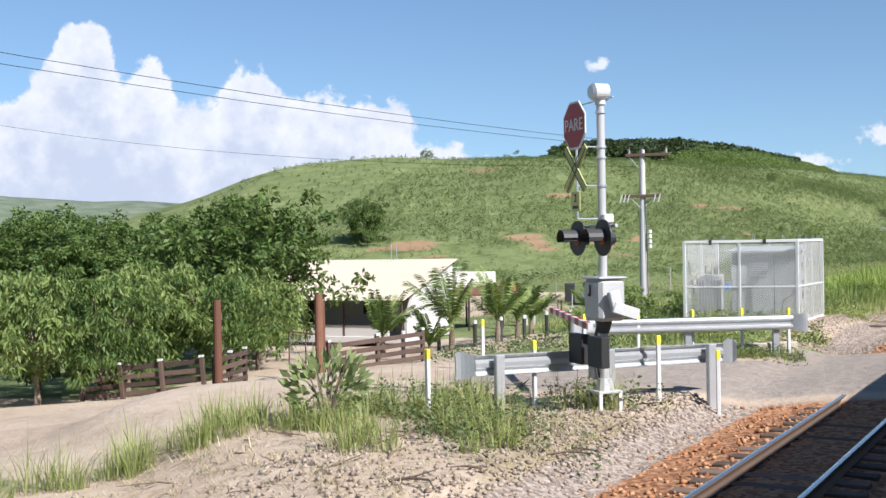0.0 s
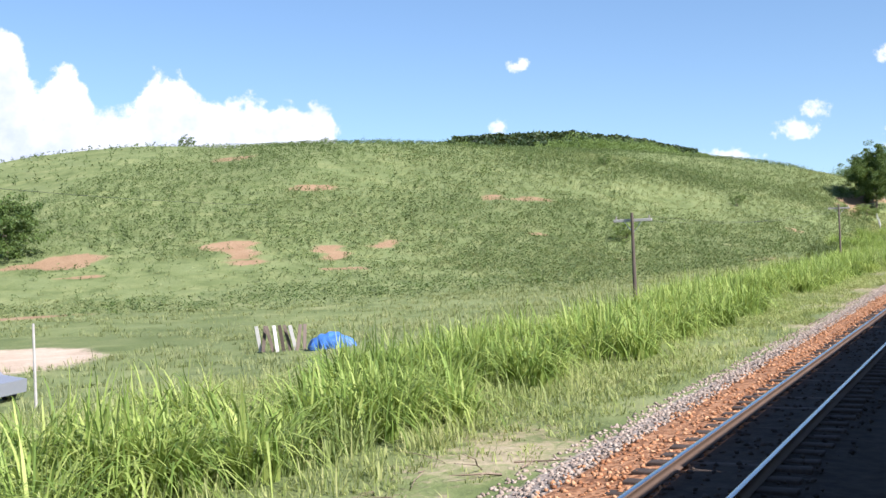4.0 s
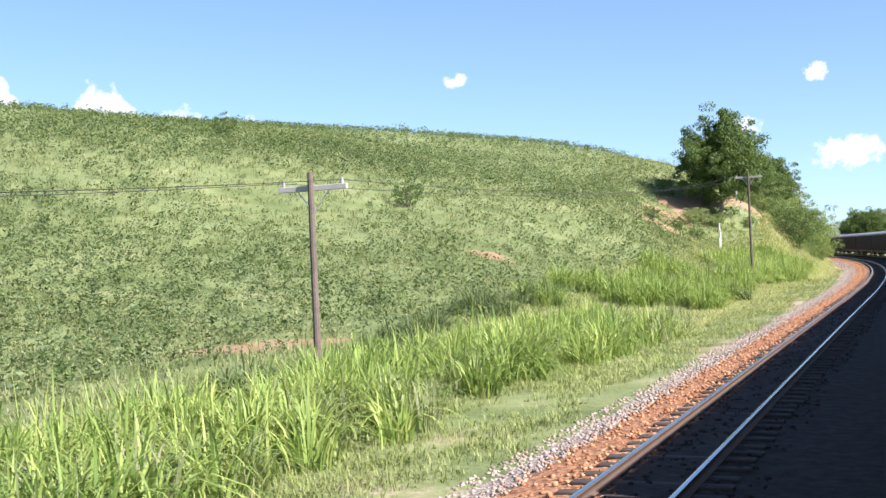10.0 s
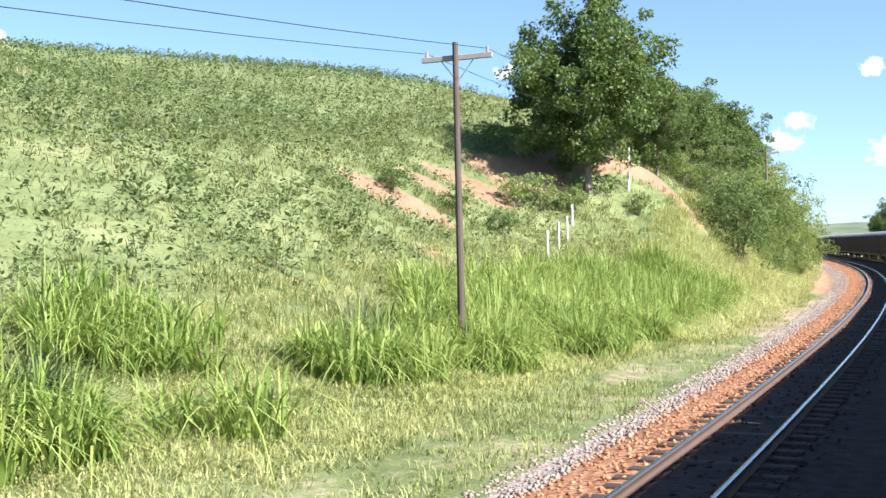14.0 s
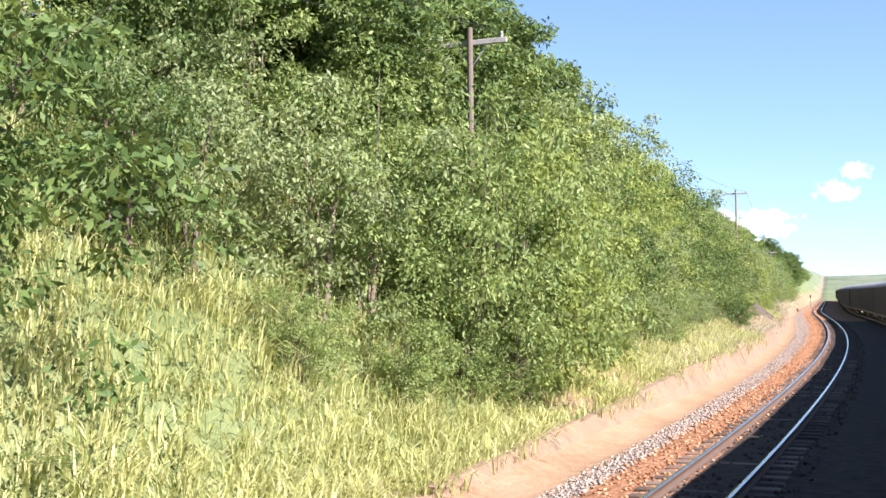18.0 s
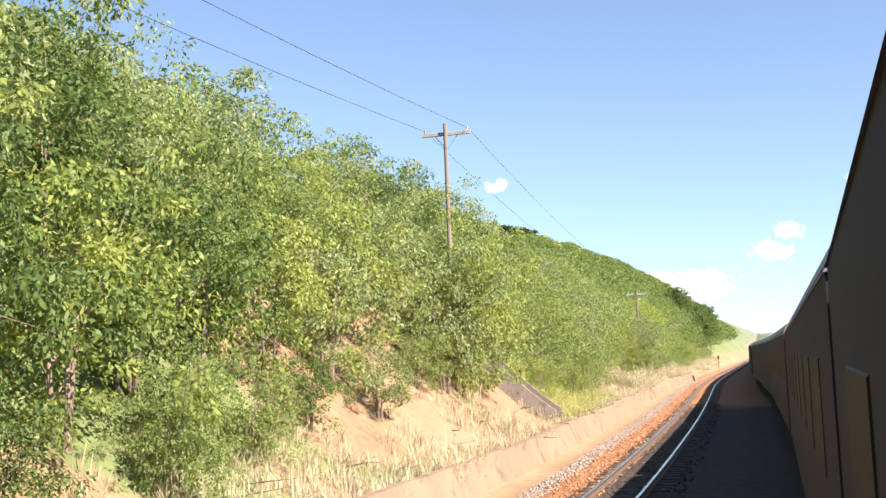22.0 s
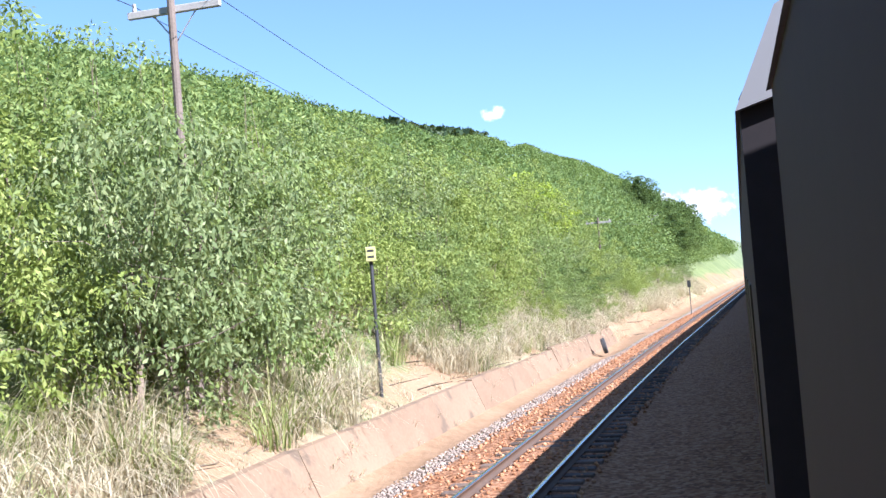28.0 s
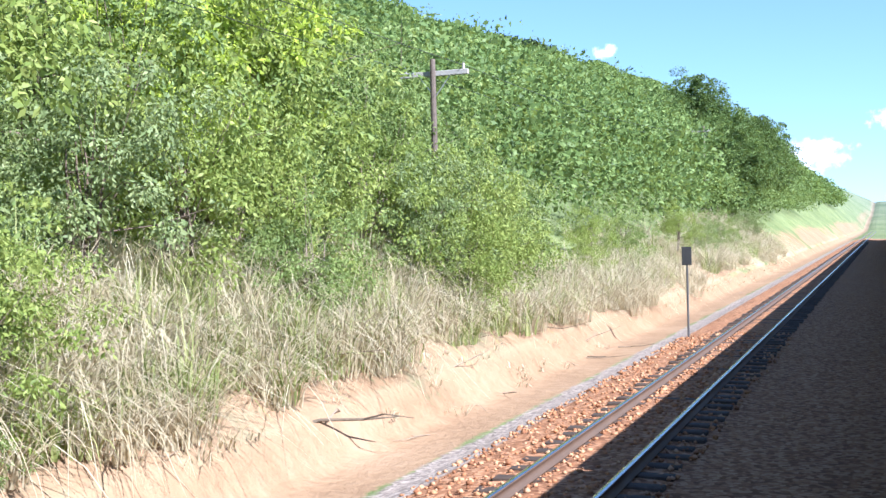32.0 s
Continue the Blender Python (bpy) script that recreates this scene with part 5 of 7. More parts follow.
def house():
    # front eave runs along local x; local y goes to the back
    gz = -1.85
    h = thing("farmhouse", "white single-storey house with a pale corrugated lean-to roof and shaded veranda", "house", pose(-31.75, 44.5, gz, 0, 0, 8))
    w, deep = 8.6, 6.2
    eave, ridge = 2.15, 3.75
    part("floor_slab", box((0, deep / 2, 0.15, w, deep, 0.3), bevel=0.02), "lime_wall", h)
    part("back_wall", box((0, deep - 0.08, ridge / 2, w - 0.2, 0.16, ridge - 0.1)), "lime_wall", h)
    wall_y = 2.2
    # the veranda's inner wall has a door and a window opening
    part("inner_wall", box((-3.2, wall_y, 1.45, 2.0, 0.15, 2.4), (-0.1, wall_y, 1.45, 2.4, 0.15, 2.4), (3.2, wall_y, 1.45, 2.0, 0.15, 2.4), (-1.75, wall_y, 2.45, 0.9, 0.15, 0.4),
                           (1.65, wall_y, 2.4, 1.1, 0.15, 0.5), (1.65, wall_y, 0.75, 1.1, 0.15, 0.9)), "shade_wall", h)
    door = part("door", box((-1.75, wall_y + 0.03, 1.27, 0.86, 0.05, 1.96)), "fence_wood", h)
    part("door_handle", rod((-1.42, wall_y - 0.02, 1.25), (-1.42, wall_y - 0.07, 1.25), 0.02, sides=8), "galv", door)
    win = part("window", box((1.65, wall_y + 0.03, 1.67, 1.06, 0.04, 0.9)), "glass_dark", h)
    part("window_frame", box((1.65, wall_y - 0.01, 2.11, 1.1, 0.06, 0.05), (1.65, wall_y - 0.01, 1.23, 1.1, 0.06, 0.05), (1.12, wall_y - 0.01, 1.67, 0.05, 0.06, 0.9),
                             (2.18, wall_y - 0.01, 1.67, 0.05, 0.06, 0.9), (1.65, wall_y - 0.01, 1.67, 0.04, 0.06, 0.9)), "fence_wood", win)
    for x in (-w / 2 + 0.08, w / 2 - 0.08):
        bm = prism([(wall_y, 0.1), (deep - 0.16, 0.1), (deep - 0.16, ridge - 0.12), (wall_y, eave + (ridge - eave) * wall_y / deep - 0.12)], 0.16)
        bmesh.ops.transform(bm, matrix=pose(0, 0, 0, 0, 0, 90), verts=bm.verts)
        bmesh.ops.transform(bm, matrix=Matrix.Translation((x, 0, 0)), verts=bm.verts)
        part("gable_wall", bm, "lime_wall", h)
    bm = prism([(0.25, 0.1), (wall_y, 0.1), (wall_y, eave + (ridge - eave) * wall_y / deep - 0.12), (1.1, eave + 0.15), (0.25, 1.2)], 0.14)
    bmesh.ops.transform(bm, matrix=Matrix.Translation((w / 2 - 0.08, 0, 0)) @ pose(0, 0, 0, 0, 0, 90), verts=bm.verts)
    part("side_parapet", bm, "lime_wall", h)
    part("veranda_parapet", box((0.0, 0.15, 0.55, w - 1.8, 0.14, 0.55), bevel=0.01), "lime_wall", h)
    tilt = math.degrees(math.atan2(ridge - eave, deep))
    roof = part("roof", corrugated(w + 0.5, math.hypot(deep, ridge - eave) + 0.75), "roof", h, "pale weathered corrugated roof sheets")
    roof.matrix_local = pose(0, deep / 2 - 0.18, (eave + ridge) / 2 - 0.02, tilt, 0, 0)
    for x in (-w / 2 + 0.2, -0.9, 1.1, w / 2 - 0.2):
        part("veranda_post", rod((x, 0.1, 0.3), (x, 0.1, eave), 0.055, sides=10), "fence_wood", h)
    for y in (0.15, deep / 2, deep - 0.2):
        z = eave + (ridge - eave) * y / deep - 0.1
        part("purlin", box((0, y, z, w + 0.3, 0.08, 0.1)), "fence_wood", h)
    for x in (1.0, 1.3):
        part("aerial", rod((x, deep - 0.4, ridge), (x, deep - 0.4, ridge + 0.9), 0.02, sides=6), "galv", h)


def shed():
    s = thing("long_shed", "white shed with a green tin roof and a brick-ended annex", "shed", pose(-58.8, 94.0, ground_at(-58, 94), 0, 0, -8) @ Matrix.Diagonal((0.86, 1, 0.8, 1)))
    part("wall", box((-1.0, 0, 1.35, 9.5, 0.2, 2.7), (-5.7, 3.0, 1.35, 0.2, 6.0, 2.7), (3.7, 3.0, 1.35, 0.2, 6.0, 2.7), (-1.0, 6.0, 1.35, 9.5, 0.2, 2.7)), "lime_wall", s)
    roof = part("roof", corrugated(10.4, 7.2), "green_tin", s, "green-grey corrugated tin roof")
    roof.matrix_local = pose(-1.0, 3.0, 2.95, 3.0, 0, 0)
    annex = part("annex", box((6.3, 2.6, 1.3, 5.0, 6.4, 2.6), bevel=0.02), "pale_concrete", s, "beige plastered annex")
    for k in range(3):
        for j in range(9):
            part("mural_bar", box((4.6 + 0.36 * j, -0.605, 1.45 + 0.26 * k, 0.22, 0.012, 0.14)), "brick", annex)
    part("tank", rod((-2.2, -1.2, 1.0), (-2.2, -1.2, 2.5), 0.9, 0.8, 20), "white_paint", s, "white water tank")
    # black sheet on the closed wall stands in for a shaded opening
    part("doorway", box((2.2, -0.115, 1.95, 1.3, 0.03, 0.6)), "black", s)


def cage():
    n, r, l = Vector((-8.2, 38.08, 0)), Vector((-8.17, 41.75, 0)), Vector((-11.6, 37.07, 0))
    back = r + l - n
    top, low = 2.66, -0.12
    c = thing("transformer_cage", "white steel frame enclosure with expanded-metal mesh panels", "mesh enclosure", pose(0, 0, 0))

    def bar(a, b, wdt=0.07, name="frame_bar"):
        a, b = Vector(a), Vector(b)
        m = Matrix.Translation((a + b) / 2) @ (b - a).to_track_quat('Z', 'Y').to_matrix().to_4x4()
        bm = bmesh.new()
        bmesh.ops.create_cube(bm, size=1, matrix=m @ Matrix.Diagonal((wdt, wdt, (b - a).length, 1)))
        part(name, bm, "white_paint", c)

    def up(p, z):
        return (p.x, p.y, z)
    for a, b, splits in ((l, n, (0.49,)), (n, r, (0.27, 0.56)), (r, back, (0.5,)), (back, l, (0.5,))):
        bar(up(a, low), up(a, top), 0.085)
        for z, wd in ((top, 0.085), (1.18, 0.05), (0.02, 0.06)):
            bar(up(a, z), up(b, z), wd)
        for u in splits:
            p = a.lerp(b, u)
            bar(up(p, low), up(p, top), 0.075 if u == 0.49 else 0.05)
        span = (b - a).length
        way = (b - a).normalized()
        gap, rise = 0.13, 0.62
        verts, faces = [], []
        hgt = top - 0.02
        for sgn in (1, -1):
            k = -hgt / rise
            while k < span:
                z0, z1, u0, u1 = 0.02, top, k, k + hgt / rise
                if sgn < 0:
                    u0, u1 = span - u0, span - u1
                pts = []
                for u, z, v, q in ((u0, z0, u1, z1), (u1, z1, u0, z0)):
                    if u < 0 or u > span:
                        e = 0 if u < 0 else span
                        f = (e - u) / (v - u)
                        u, z = e, z + (q - z) * f
                    pts.append((u, z))
                (ua, za), (ub, zb) = pts
                if abs(ub - ua) > 0.05:
                    i = len(verts)
                    wz, wn = 0.006, Vector((-way.y, way.x, 0)) * 0.0025
                    for u, z in ((ua, za), (ub, zb)):
                        p = a + way * u
                        for q in ((wz, 1), (-wz, 1), (-wz, -1), (wz, -1)):
                            verts.append((p.x + wn.x * q[1], p.y + wn.y * q[1], z + q[0]))
                    for j in range(4):
                        faces.append((i + j, i + (j + 1) % 4, i + 4 + (j + 1) % 4, i + 4 + j))
                k += gap
        me = quick_mesh("mesh_panel", np.array(verts), np.array(faces), "white_paint")
        ob = new("mesh_panel", me)
        ob.parent = c
    for a, b in ((l, n), (n, r)):
        for u in (0.1, 0.35, 0.62, 0.88):
            p = a.lerp(b, u)
            part("lifting_eye", tube([(p.x - 0.03, p.y, top + 0.04), (p.x - 0.03, p.y, top + 0.14), (p.x, p.y, top + 0.17), (p.x + 0.03, p.y, top + 0.14), (p.x + 0.03, p.y, top + 0.04)], 0.011, 5), "galv", c)
    for u in (0.24, 0.72):
        p = l.lerp(n, u)
        part("hasp", box((p.x, p.y - 0.06, top - 0.03, 0.09, 0.04, 0.16)), "dark_steel", c)
    k = thing("switchgear_cubicle", "pale grey switchgear cubicle with a sheet roof inside the enclosure", "electrical cabinet", pose(-9.5, 39.5, -0.05, 0, 0, 8))
    body = part("body", box((0.02, 0.2, 1.2, 2.2, 2.2, 2.3), bevel=0.02), "cubicle_paint", k)
    part("roof", box((0.02, 0.15, 2.42, 2.4, 2.5, 0.08, 0, 3), bevel=0.01), "cubicle_paint", k)
    for z in (0.9, 1.25, 1.85):
        part("vent", box(*[(1.135, -0.3 + 0.07 * j, z, 0.02, 0.03, 0.26) for j in range(6)]), "black", body)
    part("door_line", box((1.13, 0.35, 1.2, 0.012, 0.02, 2.0), (0.3, -0.905, 1.25, 0.02, 0.012, 2.0)), "dark_steel", body)
    part("louvre", box(*[(-0.2, -0.92, 1.55 + 0.06 * j, 0.6, 0.03, 0.03) for j in range(8)]), "galv", body)
    part("plinth", box((0.02, 0.2, 0.06, 2.4, 2.4, 0.2), bevel=0.02), "pale_concrete", k)
    t = thing("ground_transformer", "grey oil transformer with cooling ribs", "transformer", pose(-11.05, 38.3, -0.05, 0, 0, 8))
    part("tank", box((0, 0, 0.9, 0.7, 0.9, 1.4), bevel=0.03), "grey_paint", t)
    part("rib", box(*[(-0.36 + 0.09 * j, -0.5, 0.9, 0.03, 0.16, 1.1) for j in range(9)]), "grey_paint", t)
    for x in (-0.2, 0, 0.2):
        part("bushing", rod((x, 0, 1.6), (x, 0, 1.9), 0.045, 0.03, 8), "insulator", t)


def supply_pole():
    x, y = -15.75, 44.65
    z = ground_at(x, y) - 0.3
    p = thing("supply_pole", "tall pale concrete power pole with two crossarms and fuses", "utility pole", pose(x, y, z, 0, 0, 14))
    h = 6.42 - z
    part("shaft", rod((0, 0, 0), (0, 0, h), 0.19, 0.11, 14), "pole_concrete", p)
    part("top_arm", box((0.22, -0.12, h - 0.22, 1.75, 0.09, 0.12), bevel=0.01), "fence_wood", p)
    for s2 in (-0.5, 0.02, 0.98):
        ins = part("insulator", rod((s2, -0.12, h - 0.16), (s2, -0.12, h + 0.04), 0.05, 0.035, 10), "insulator", p)
        part("cap", rod((s2, -0.12, h + 0.04), (s2, -0.12, h + 0.09), 0.06, 0.04, 10), "black", ins)
    part("strut", rod((-0.12, -0.1, h - 0.75), (-0.5, -0.12, h - 0.28), 0.015, sides=6), "galv", p)
    zl = 4.54 - z
    part("low_arm", box((0, -0.14, zl, 1.55, 0.09, 0.12), bevel=0.01), "fence_wood", p)
    for s2 in (-0.85, -0.7, -0.55, 0.5, 0.68):
        part("fuse", box((s2, -0.2, zl - 0.1, 0.05, 0.06, 0.34, 0, 0, 16), bevel=0.01), "white_paint", p)
    for s2 in (-0.5, 0.5):
        part("knee", rod((0, -0.12, zl - 0.55), (s2, -0.14, zl - 0.05), 0.016, sides=6), "galv", p)
    for j in range(4):
        part("spool", rod((0.28, -0.1, zl - 1.5 - 0.2 * j), (0.28, -0.1, zl - 1.36 - 0.2 * j), 0.09, 0.06, 10), "white_paint", p)
    part("bracket", rod((0.1, -0.05, zl - 1.2), (0.28, -0.1, zl - 1.2), 0.02, sides=6), "galv", p)
    part("cable", tube([(0.1, -0.12, zl), (0.13, -0.14, zl - 1.0), (0.16, -0.14, zl - 2.5), (0.18, -0.14, 1.2)], 0.02, 5), "black", p)
    for dx, zz in ((-0.4, 6.55), (0.9, 6.55)):
        wire("power_wire", (x + dx, y, zz), (x + dx - 15.5, y - 58, 10.5), 1.0, "thin overhead power wire", "power wires")
    wire("service_wire", (x, y, 5.75), (x - 60, y - 5.2, 15.2), 1.8, "heavier dark overhead service cable", "power wires")
    wire("service_wire", (x, y, 5.7), (x - 24, y + 66, 5.6), 0.5, "heavier dark overhead service cable", "power wires")


def coconut(x, y, h, seed):
    g = np.random.default_rng(seed)
    p = thing("young_coconut_palm", "young coconut palm with arching feathered fronds", "palm", on(x, y), "young coconut palms")
    stem = h * 0.24
    part("trunk", tube([(0, 0, -0.2), (0.02, 0, stem * 0.5), (0.03, 0.02, stem)], [0.13, 0.11, 0.08], 9), "bark", p)
    for k in range(11):
        az = k * 2.4 + g.uniform(-0.3, 0.3)
        lift = g.uniform(0.85, 1.45)
        length = h * g.uniform(0.50, 0.78)
        pts = []
        for j in range(8):
            u = j / 7
            out = length * u * math.cos(lift) + 0.12 * length * u * u
            up = stem + length * (math.sin(lift) * u - (0.42 - 0.25 * math.sin(lift)) * u * u)
            pts.append(Vector((out * math.cos(az), out * math.sin(az), up)))
        bm = tube(pts, [0.028 * (1 - 0.8 * j / 7) for j in range(8)], 5)
        side = Vector((-math.sin(az), math.cos(az), 0))
        for j in range(38):
            u = 0.16 + 0.84 * j / 37
            i = min(6, int(u * 7))
            c = pts[i].lerp(pts[i + 1], u * 7 - i)
            way = (pts[i + 1] - pts[i]).normalized()
            ll = length * 0.24 * (1 - 0.65 * abs(u - 0.4))
            for s2 in (-1, 1):
                tip = c + (side * s2 * 0.8 + way * 0.6 + Vector((0, 0, -0.35 - 0.3 * g.uniform()))) * ll
                mid = c.lerp(tip, 0.5) + Vector((0, 0, 0.03))
                wv = way * 0.02
                q = [bm.verts.new(v) for v in (c - wv, mid - wv * 1.2, tip, mid + wv * 1.2)]
                bm.faces.new(q)
        part("frond", bm, "leaf_dark" if k % 3 else "leaf", p)


def yard_things():
    # work tables under poles
    for x, y, t in ((-32.2, 69.8, 10), (-36.5, 72.5, -6)):
        b = thing("work_table", "rough timber work table standing in the dirt yard", "table", on(x, y, t), "work tables")
        part("tabletop", box((0, 0, 0.92, 3.0, 1.1, 0.07), bevel=0.01), "pole_wood", b)
        for sx in (-1.35, 0, 1.35):
            for sy in (-0.45, 0.45):
                part("leg", box((sx, sy, 0.44, 0.09, 0.09, 0.96)), "pole_wood", b)
        part("brace", rod((-1.3, -0.45, 0.1), (0, -0.45, 0.85), 0.03, sides=6), "pole_wood", b)
    tub = thing("red_tub", "large faded red plastic tub on a stand", "tub", on(-42.3, 83.3, 5))
    part("shell", prism([(-1.5, 0.55), (1.5, 0.55), (1.7, 1.35), (-1.7, 1.35)], 1.2), "red_plastic", tub)
    for sx in (-1.1, 1.1):
        part("leg", box((sx, 0, 0.27, 0.14, 1.0, 0.6)), "pole_wood", tub)
    for x, y, h in ((-28.9, 70.1, 1.5), (-30.4, 71.0, 1.3), (-36.7, 82.3, 2.3), (-26.4, 79.5, 2.6), (-21.8, 62.0, 2.2)):
        p = thing("yard_pole", "bare grey timber pole standing in the yard", "post", on(x, y), "yard poles")
        part("shaft", rod((0, 0, -0.3), (0.03, 0, h), 0.05, 0.04, 8), "grey_wood", p)
    d = thing("dark_cabinet", "dark scrapped cabinet standing in the yard", "cabinet", on(-35.6, 82.6, 20))
    part("body", box((0, 0, 0.75, 0.8, 0.5, 1.55), bevel=0.02), "dark_steel", d)
    part("door", box((0, -0.26, 0.78, 0.7, 0.03, 1.3), bevel=0.01), "black", d)
    c = thing("scrap_car", "dusty grey scrapped car half covered with junk", "car", on(-32.4, 81.9, 12))
    part("body", prism([(-2.0, 0.3), (2.0, 0.3), (2.05, 0.75), (1.1, 0.9), (0.5, 1.35), (-0.9, 1.38), (-1.6, 0.95), (-2.05, 0.85)], 1.6), "car_grey", c)
    part("side_glass", prism([(1.0, 0.92), (0.47, 1.28), (-0.85, 1.3), (-1.4, 0.95)], 1.62), "glass_dark", c)
    for sx in (-1.25, 1.3):
        for sy in (-0.75, 0.75):
            w = part("wheel", rod((sx, sy - 0.1, 0.3), (sx, sy + 0.1, 0.3), 0.31, sides=18), "tyre", c)
            part("rim", rod((sx, sy - 0.105, 0.3), (sx, sy + 0.105, 0.3), 0.17, sides=12), "galv", w)
    b = thing("blue_tarpaulin", "crumpled blue tarpaulin over a heap beside the meadow", "tarpaulin", on(-27.6, 98.5, 10))
    bm = bmesh.new()
    bmesh.ops.create_icosphere(bm, subdivisions=4, radius=1)
    for v in bm.verts:
        f = 1 + 0.16 * float(wave(v.co.x * 4, v.co.y * 4 + v.co.z * 3, 1.0))
        v.co = Vector((v.co.x * 1.1 * f, v.co.y * 0.8 * f, max(v.co.z, -0.05) * 0.75 * f))
    part("sheet", bm, "blue", b)
    h = thing("timber_stack", "untidy stack of old boards leaning together", "boards", on(-29.9, 98.0, 30))
    for k in range(9):
        part("board", box((-1.2 + 0.27 * k, random.uniform(-0.15, 0.15), 0.6, 0.16, 0.05, 1.25, random.uniform(-20, 20), random.uniform(-14, 14), random.uniform(-14, 14)), bevel=0.005), "pole_wood" if k % 3 else "lime_wall", h)
    c2 = thing("carport", "low dark open shelter beside the house", "shelter", on(-31.0, 57.5, 32))
    part("roof", box((0, 0, 2.1, 4.2, 3.0, 0.09, 0, 6), bevel=0.01), "post_wood", c2)
    for sx in (-1.9, 0, 1.9):
        for sy in (-1.3, 1.3):
            part("post", rod((sx, sy, -0.2), (sx, sy, 2.1), 0.06, sides=8), "fence_wood", c2)
    ch = thing("garden_chair", "black-backed chair standing by the hedge", "chair", on(-27.5, 58.5, 200))
    part("seat", box((0, 0, 0.85, 0.5, 0.5, 0.06), bevel=0.01), "pole_concrete", ch)
    part("backrest", box((0, 0.24, 1.3, 0.5, 0.05, 0.8), bevel=0.01), "black", ch)
    for sx in (-0.22, 0.22):
        for sy in (-0.22, 0.22):
            part("leg", box((sx, sy, 0.4, 0.05, 0.05, 0.9)), "pole_concrete", ch)


crossing_signal()
guardrail((-8.3, 16.5), (-5.5, 20.3), 0.82, 0.78, 3, -1, "galvanised W-beam guardrail on the near side of the crossing")
guardrail((-9.75, 24.2), (-5.85, 26.9), 0.82, 0.84, 3, 1, "galvanised W-beam guardrail on the far side of the crossing")
marker_posts()
kerb()
board_fence(((-19.3, 27.9), (-18.15, 31.3)), "dark-stained four-board yard fence with white-capped posts")
board_fence(((-21.9, 25.4), (-25.3, 24.0)), "dark-stained board fence beside the open gate with white-capped posts")
board_fence(((-22.1, 26.1), (-22.9, 28.4)), "short run of dark board fence inside the gate")
gate()
house()
shed()
cage()
supply_pole()
for i, (px_, py_, hh) in enumerate(((-23.2, 36.6, 3.0), (-20.2, 36.6, 3.7), (-19.5, 38.9, 3.5), (-20.0, 41.6, 3.0), (-21.4, 45.8, 2.9), (-18.0, 45.0, 2.4), (-19.0, 33.0, 1.9))):
    coconut(px_, py_, hh, i + 40)
yard_things()

sleepers()
stones("worn_bed_stones", 5000, 372, 476, 2.1, 3.7, "stones_rust", 0.036, "rust-stained crushed stone between the rails")
stones("ballast_stones", 40000, 2, 440, 5.0, 6.2, "stones_grey", 0.036, "pale grey crushed stone along the edge of the track bed")
# shade-coloured stones, only where the train's shadow covers the bed
stones("grimy_bed_stones", 9000, 26, 372, 1.9, 3.66, "stones_shaded", 0.036, "stones between the rails, coloured darker for the train's shade")
stones("rusty_ballast_stones", 27000, 2, 476, 3.6, 5.3, "stones_rust", 0.036, "rust-stained crushed stone between and beside the rails")
stones("gravel_apron", 11000, 30, 62, 5.4, 8.2, "stones_grey", 0.022, "pale gravel apron beside the transformer enclosure")
stones("loose_roadside_stones", 4200, 2, 21, 5.6, 9.0, "stones_grey", 0.032, "loose pale stones below the crossing signal")
train()
poles()

# ---------------------------------------------------------------- kinds of trees
BROAD = Kind("broadleaf_tree", "dense dark green broadleaf tree on the grassy slope", "broadleaf trees", 3, ("leaf_dark", "leaf"), 8.0, 7.5, 0.9, 170, 66, 0.32, 0.2, 1, hollow=0.35)
TALL = Kind("tall_tree", "tall spreading tree with dense dark foliage on the bank", "tall trees", 2, ("leaf_dark",), 11.0, 9.0, 0.9, 360, 120, 0.23, 0.2, 1, uneven=0.26, hollow=0.2, wide=0.5)
MANGO = Kind("mango_tree", "leafy mango tree with long drooping leaves in the yard", "mango trees", 3, ("leaf", "leaf_dark"), 5.0, 5.2, 0.7, 110, 42, 0.30, 0.11, 1, droop=1.1, wide=0.26)
SHRUB = Kind("roadside_shrub", "dense green shrub growing over the cutting", "shrubs on the cutting", 5, ("leaf", "leaf_grey", "leaf_light", "leaf_dark", "leaf_light"), 5.0, 4.8, 0.1, 120, 72, 0.132, 0.06, 4, droop=0.6, hollow=0.25, uneven=0.45, category="shrub")
SAPLING = Kind("sapling", "slender young tree with a loose leafy top", "saplings on the cutting", 3, ("leaf_grey", "leaf"), 6.5, 3.2, 1.6, 64, 44, 0.16, 0.05, 2, droop=0.4, hollow=0.2, uneven=0.6)
LIME = Kind("lime_green_tree", "bright lime-green leafy tree at the edge of the woods", "lime-green trees", 2, ("leaf_lime",), 6.0, 5.4, 0.4, 120, 60, 0.19, 0.08, 3, droop=0.5, hollow=0.3, uneven=0.45)
BUSH = Kind("round_bush", "low round dark bush on the hillside", "bushes", 2, ("leaf", "leaf_dark"), 2.2, 2.6, 0.1, 50, 34, 0.16, 0.05, 3, hollow=0.3, category="bush")


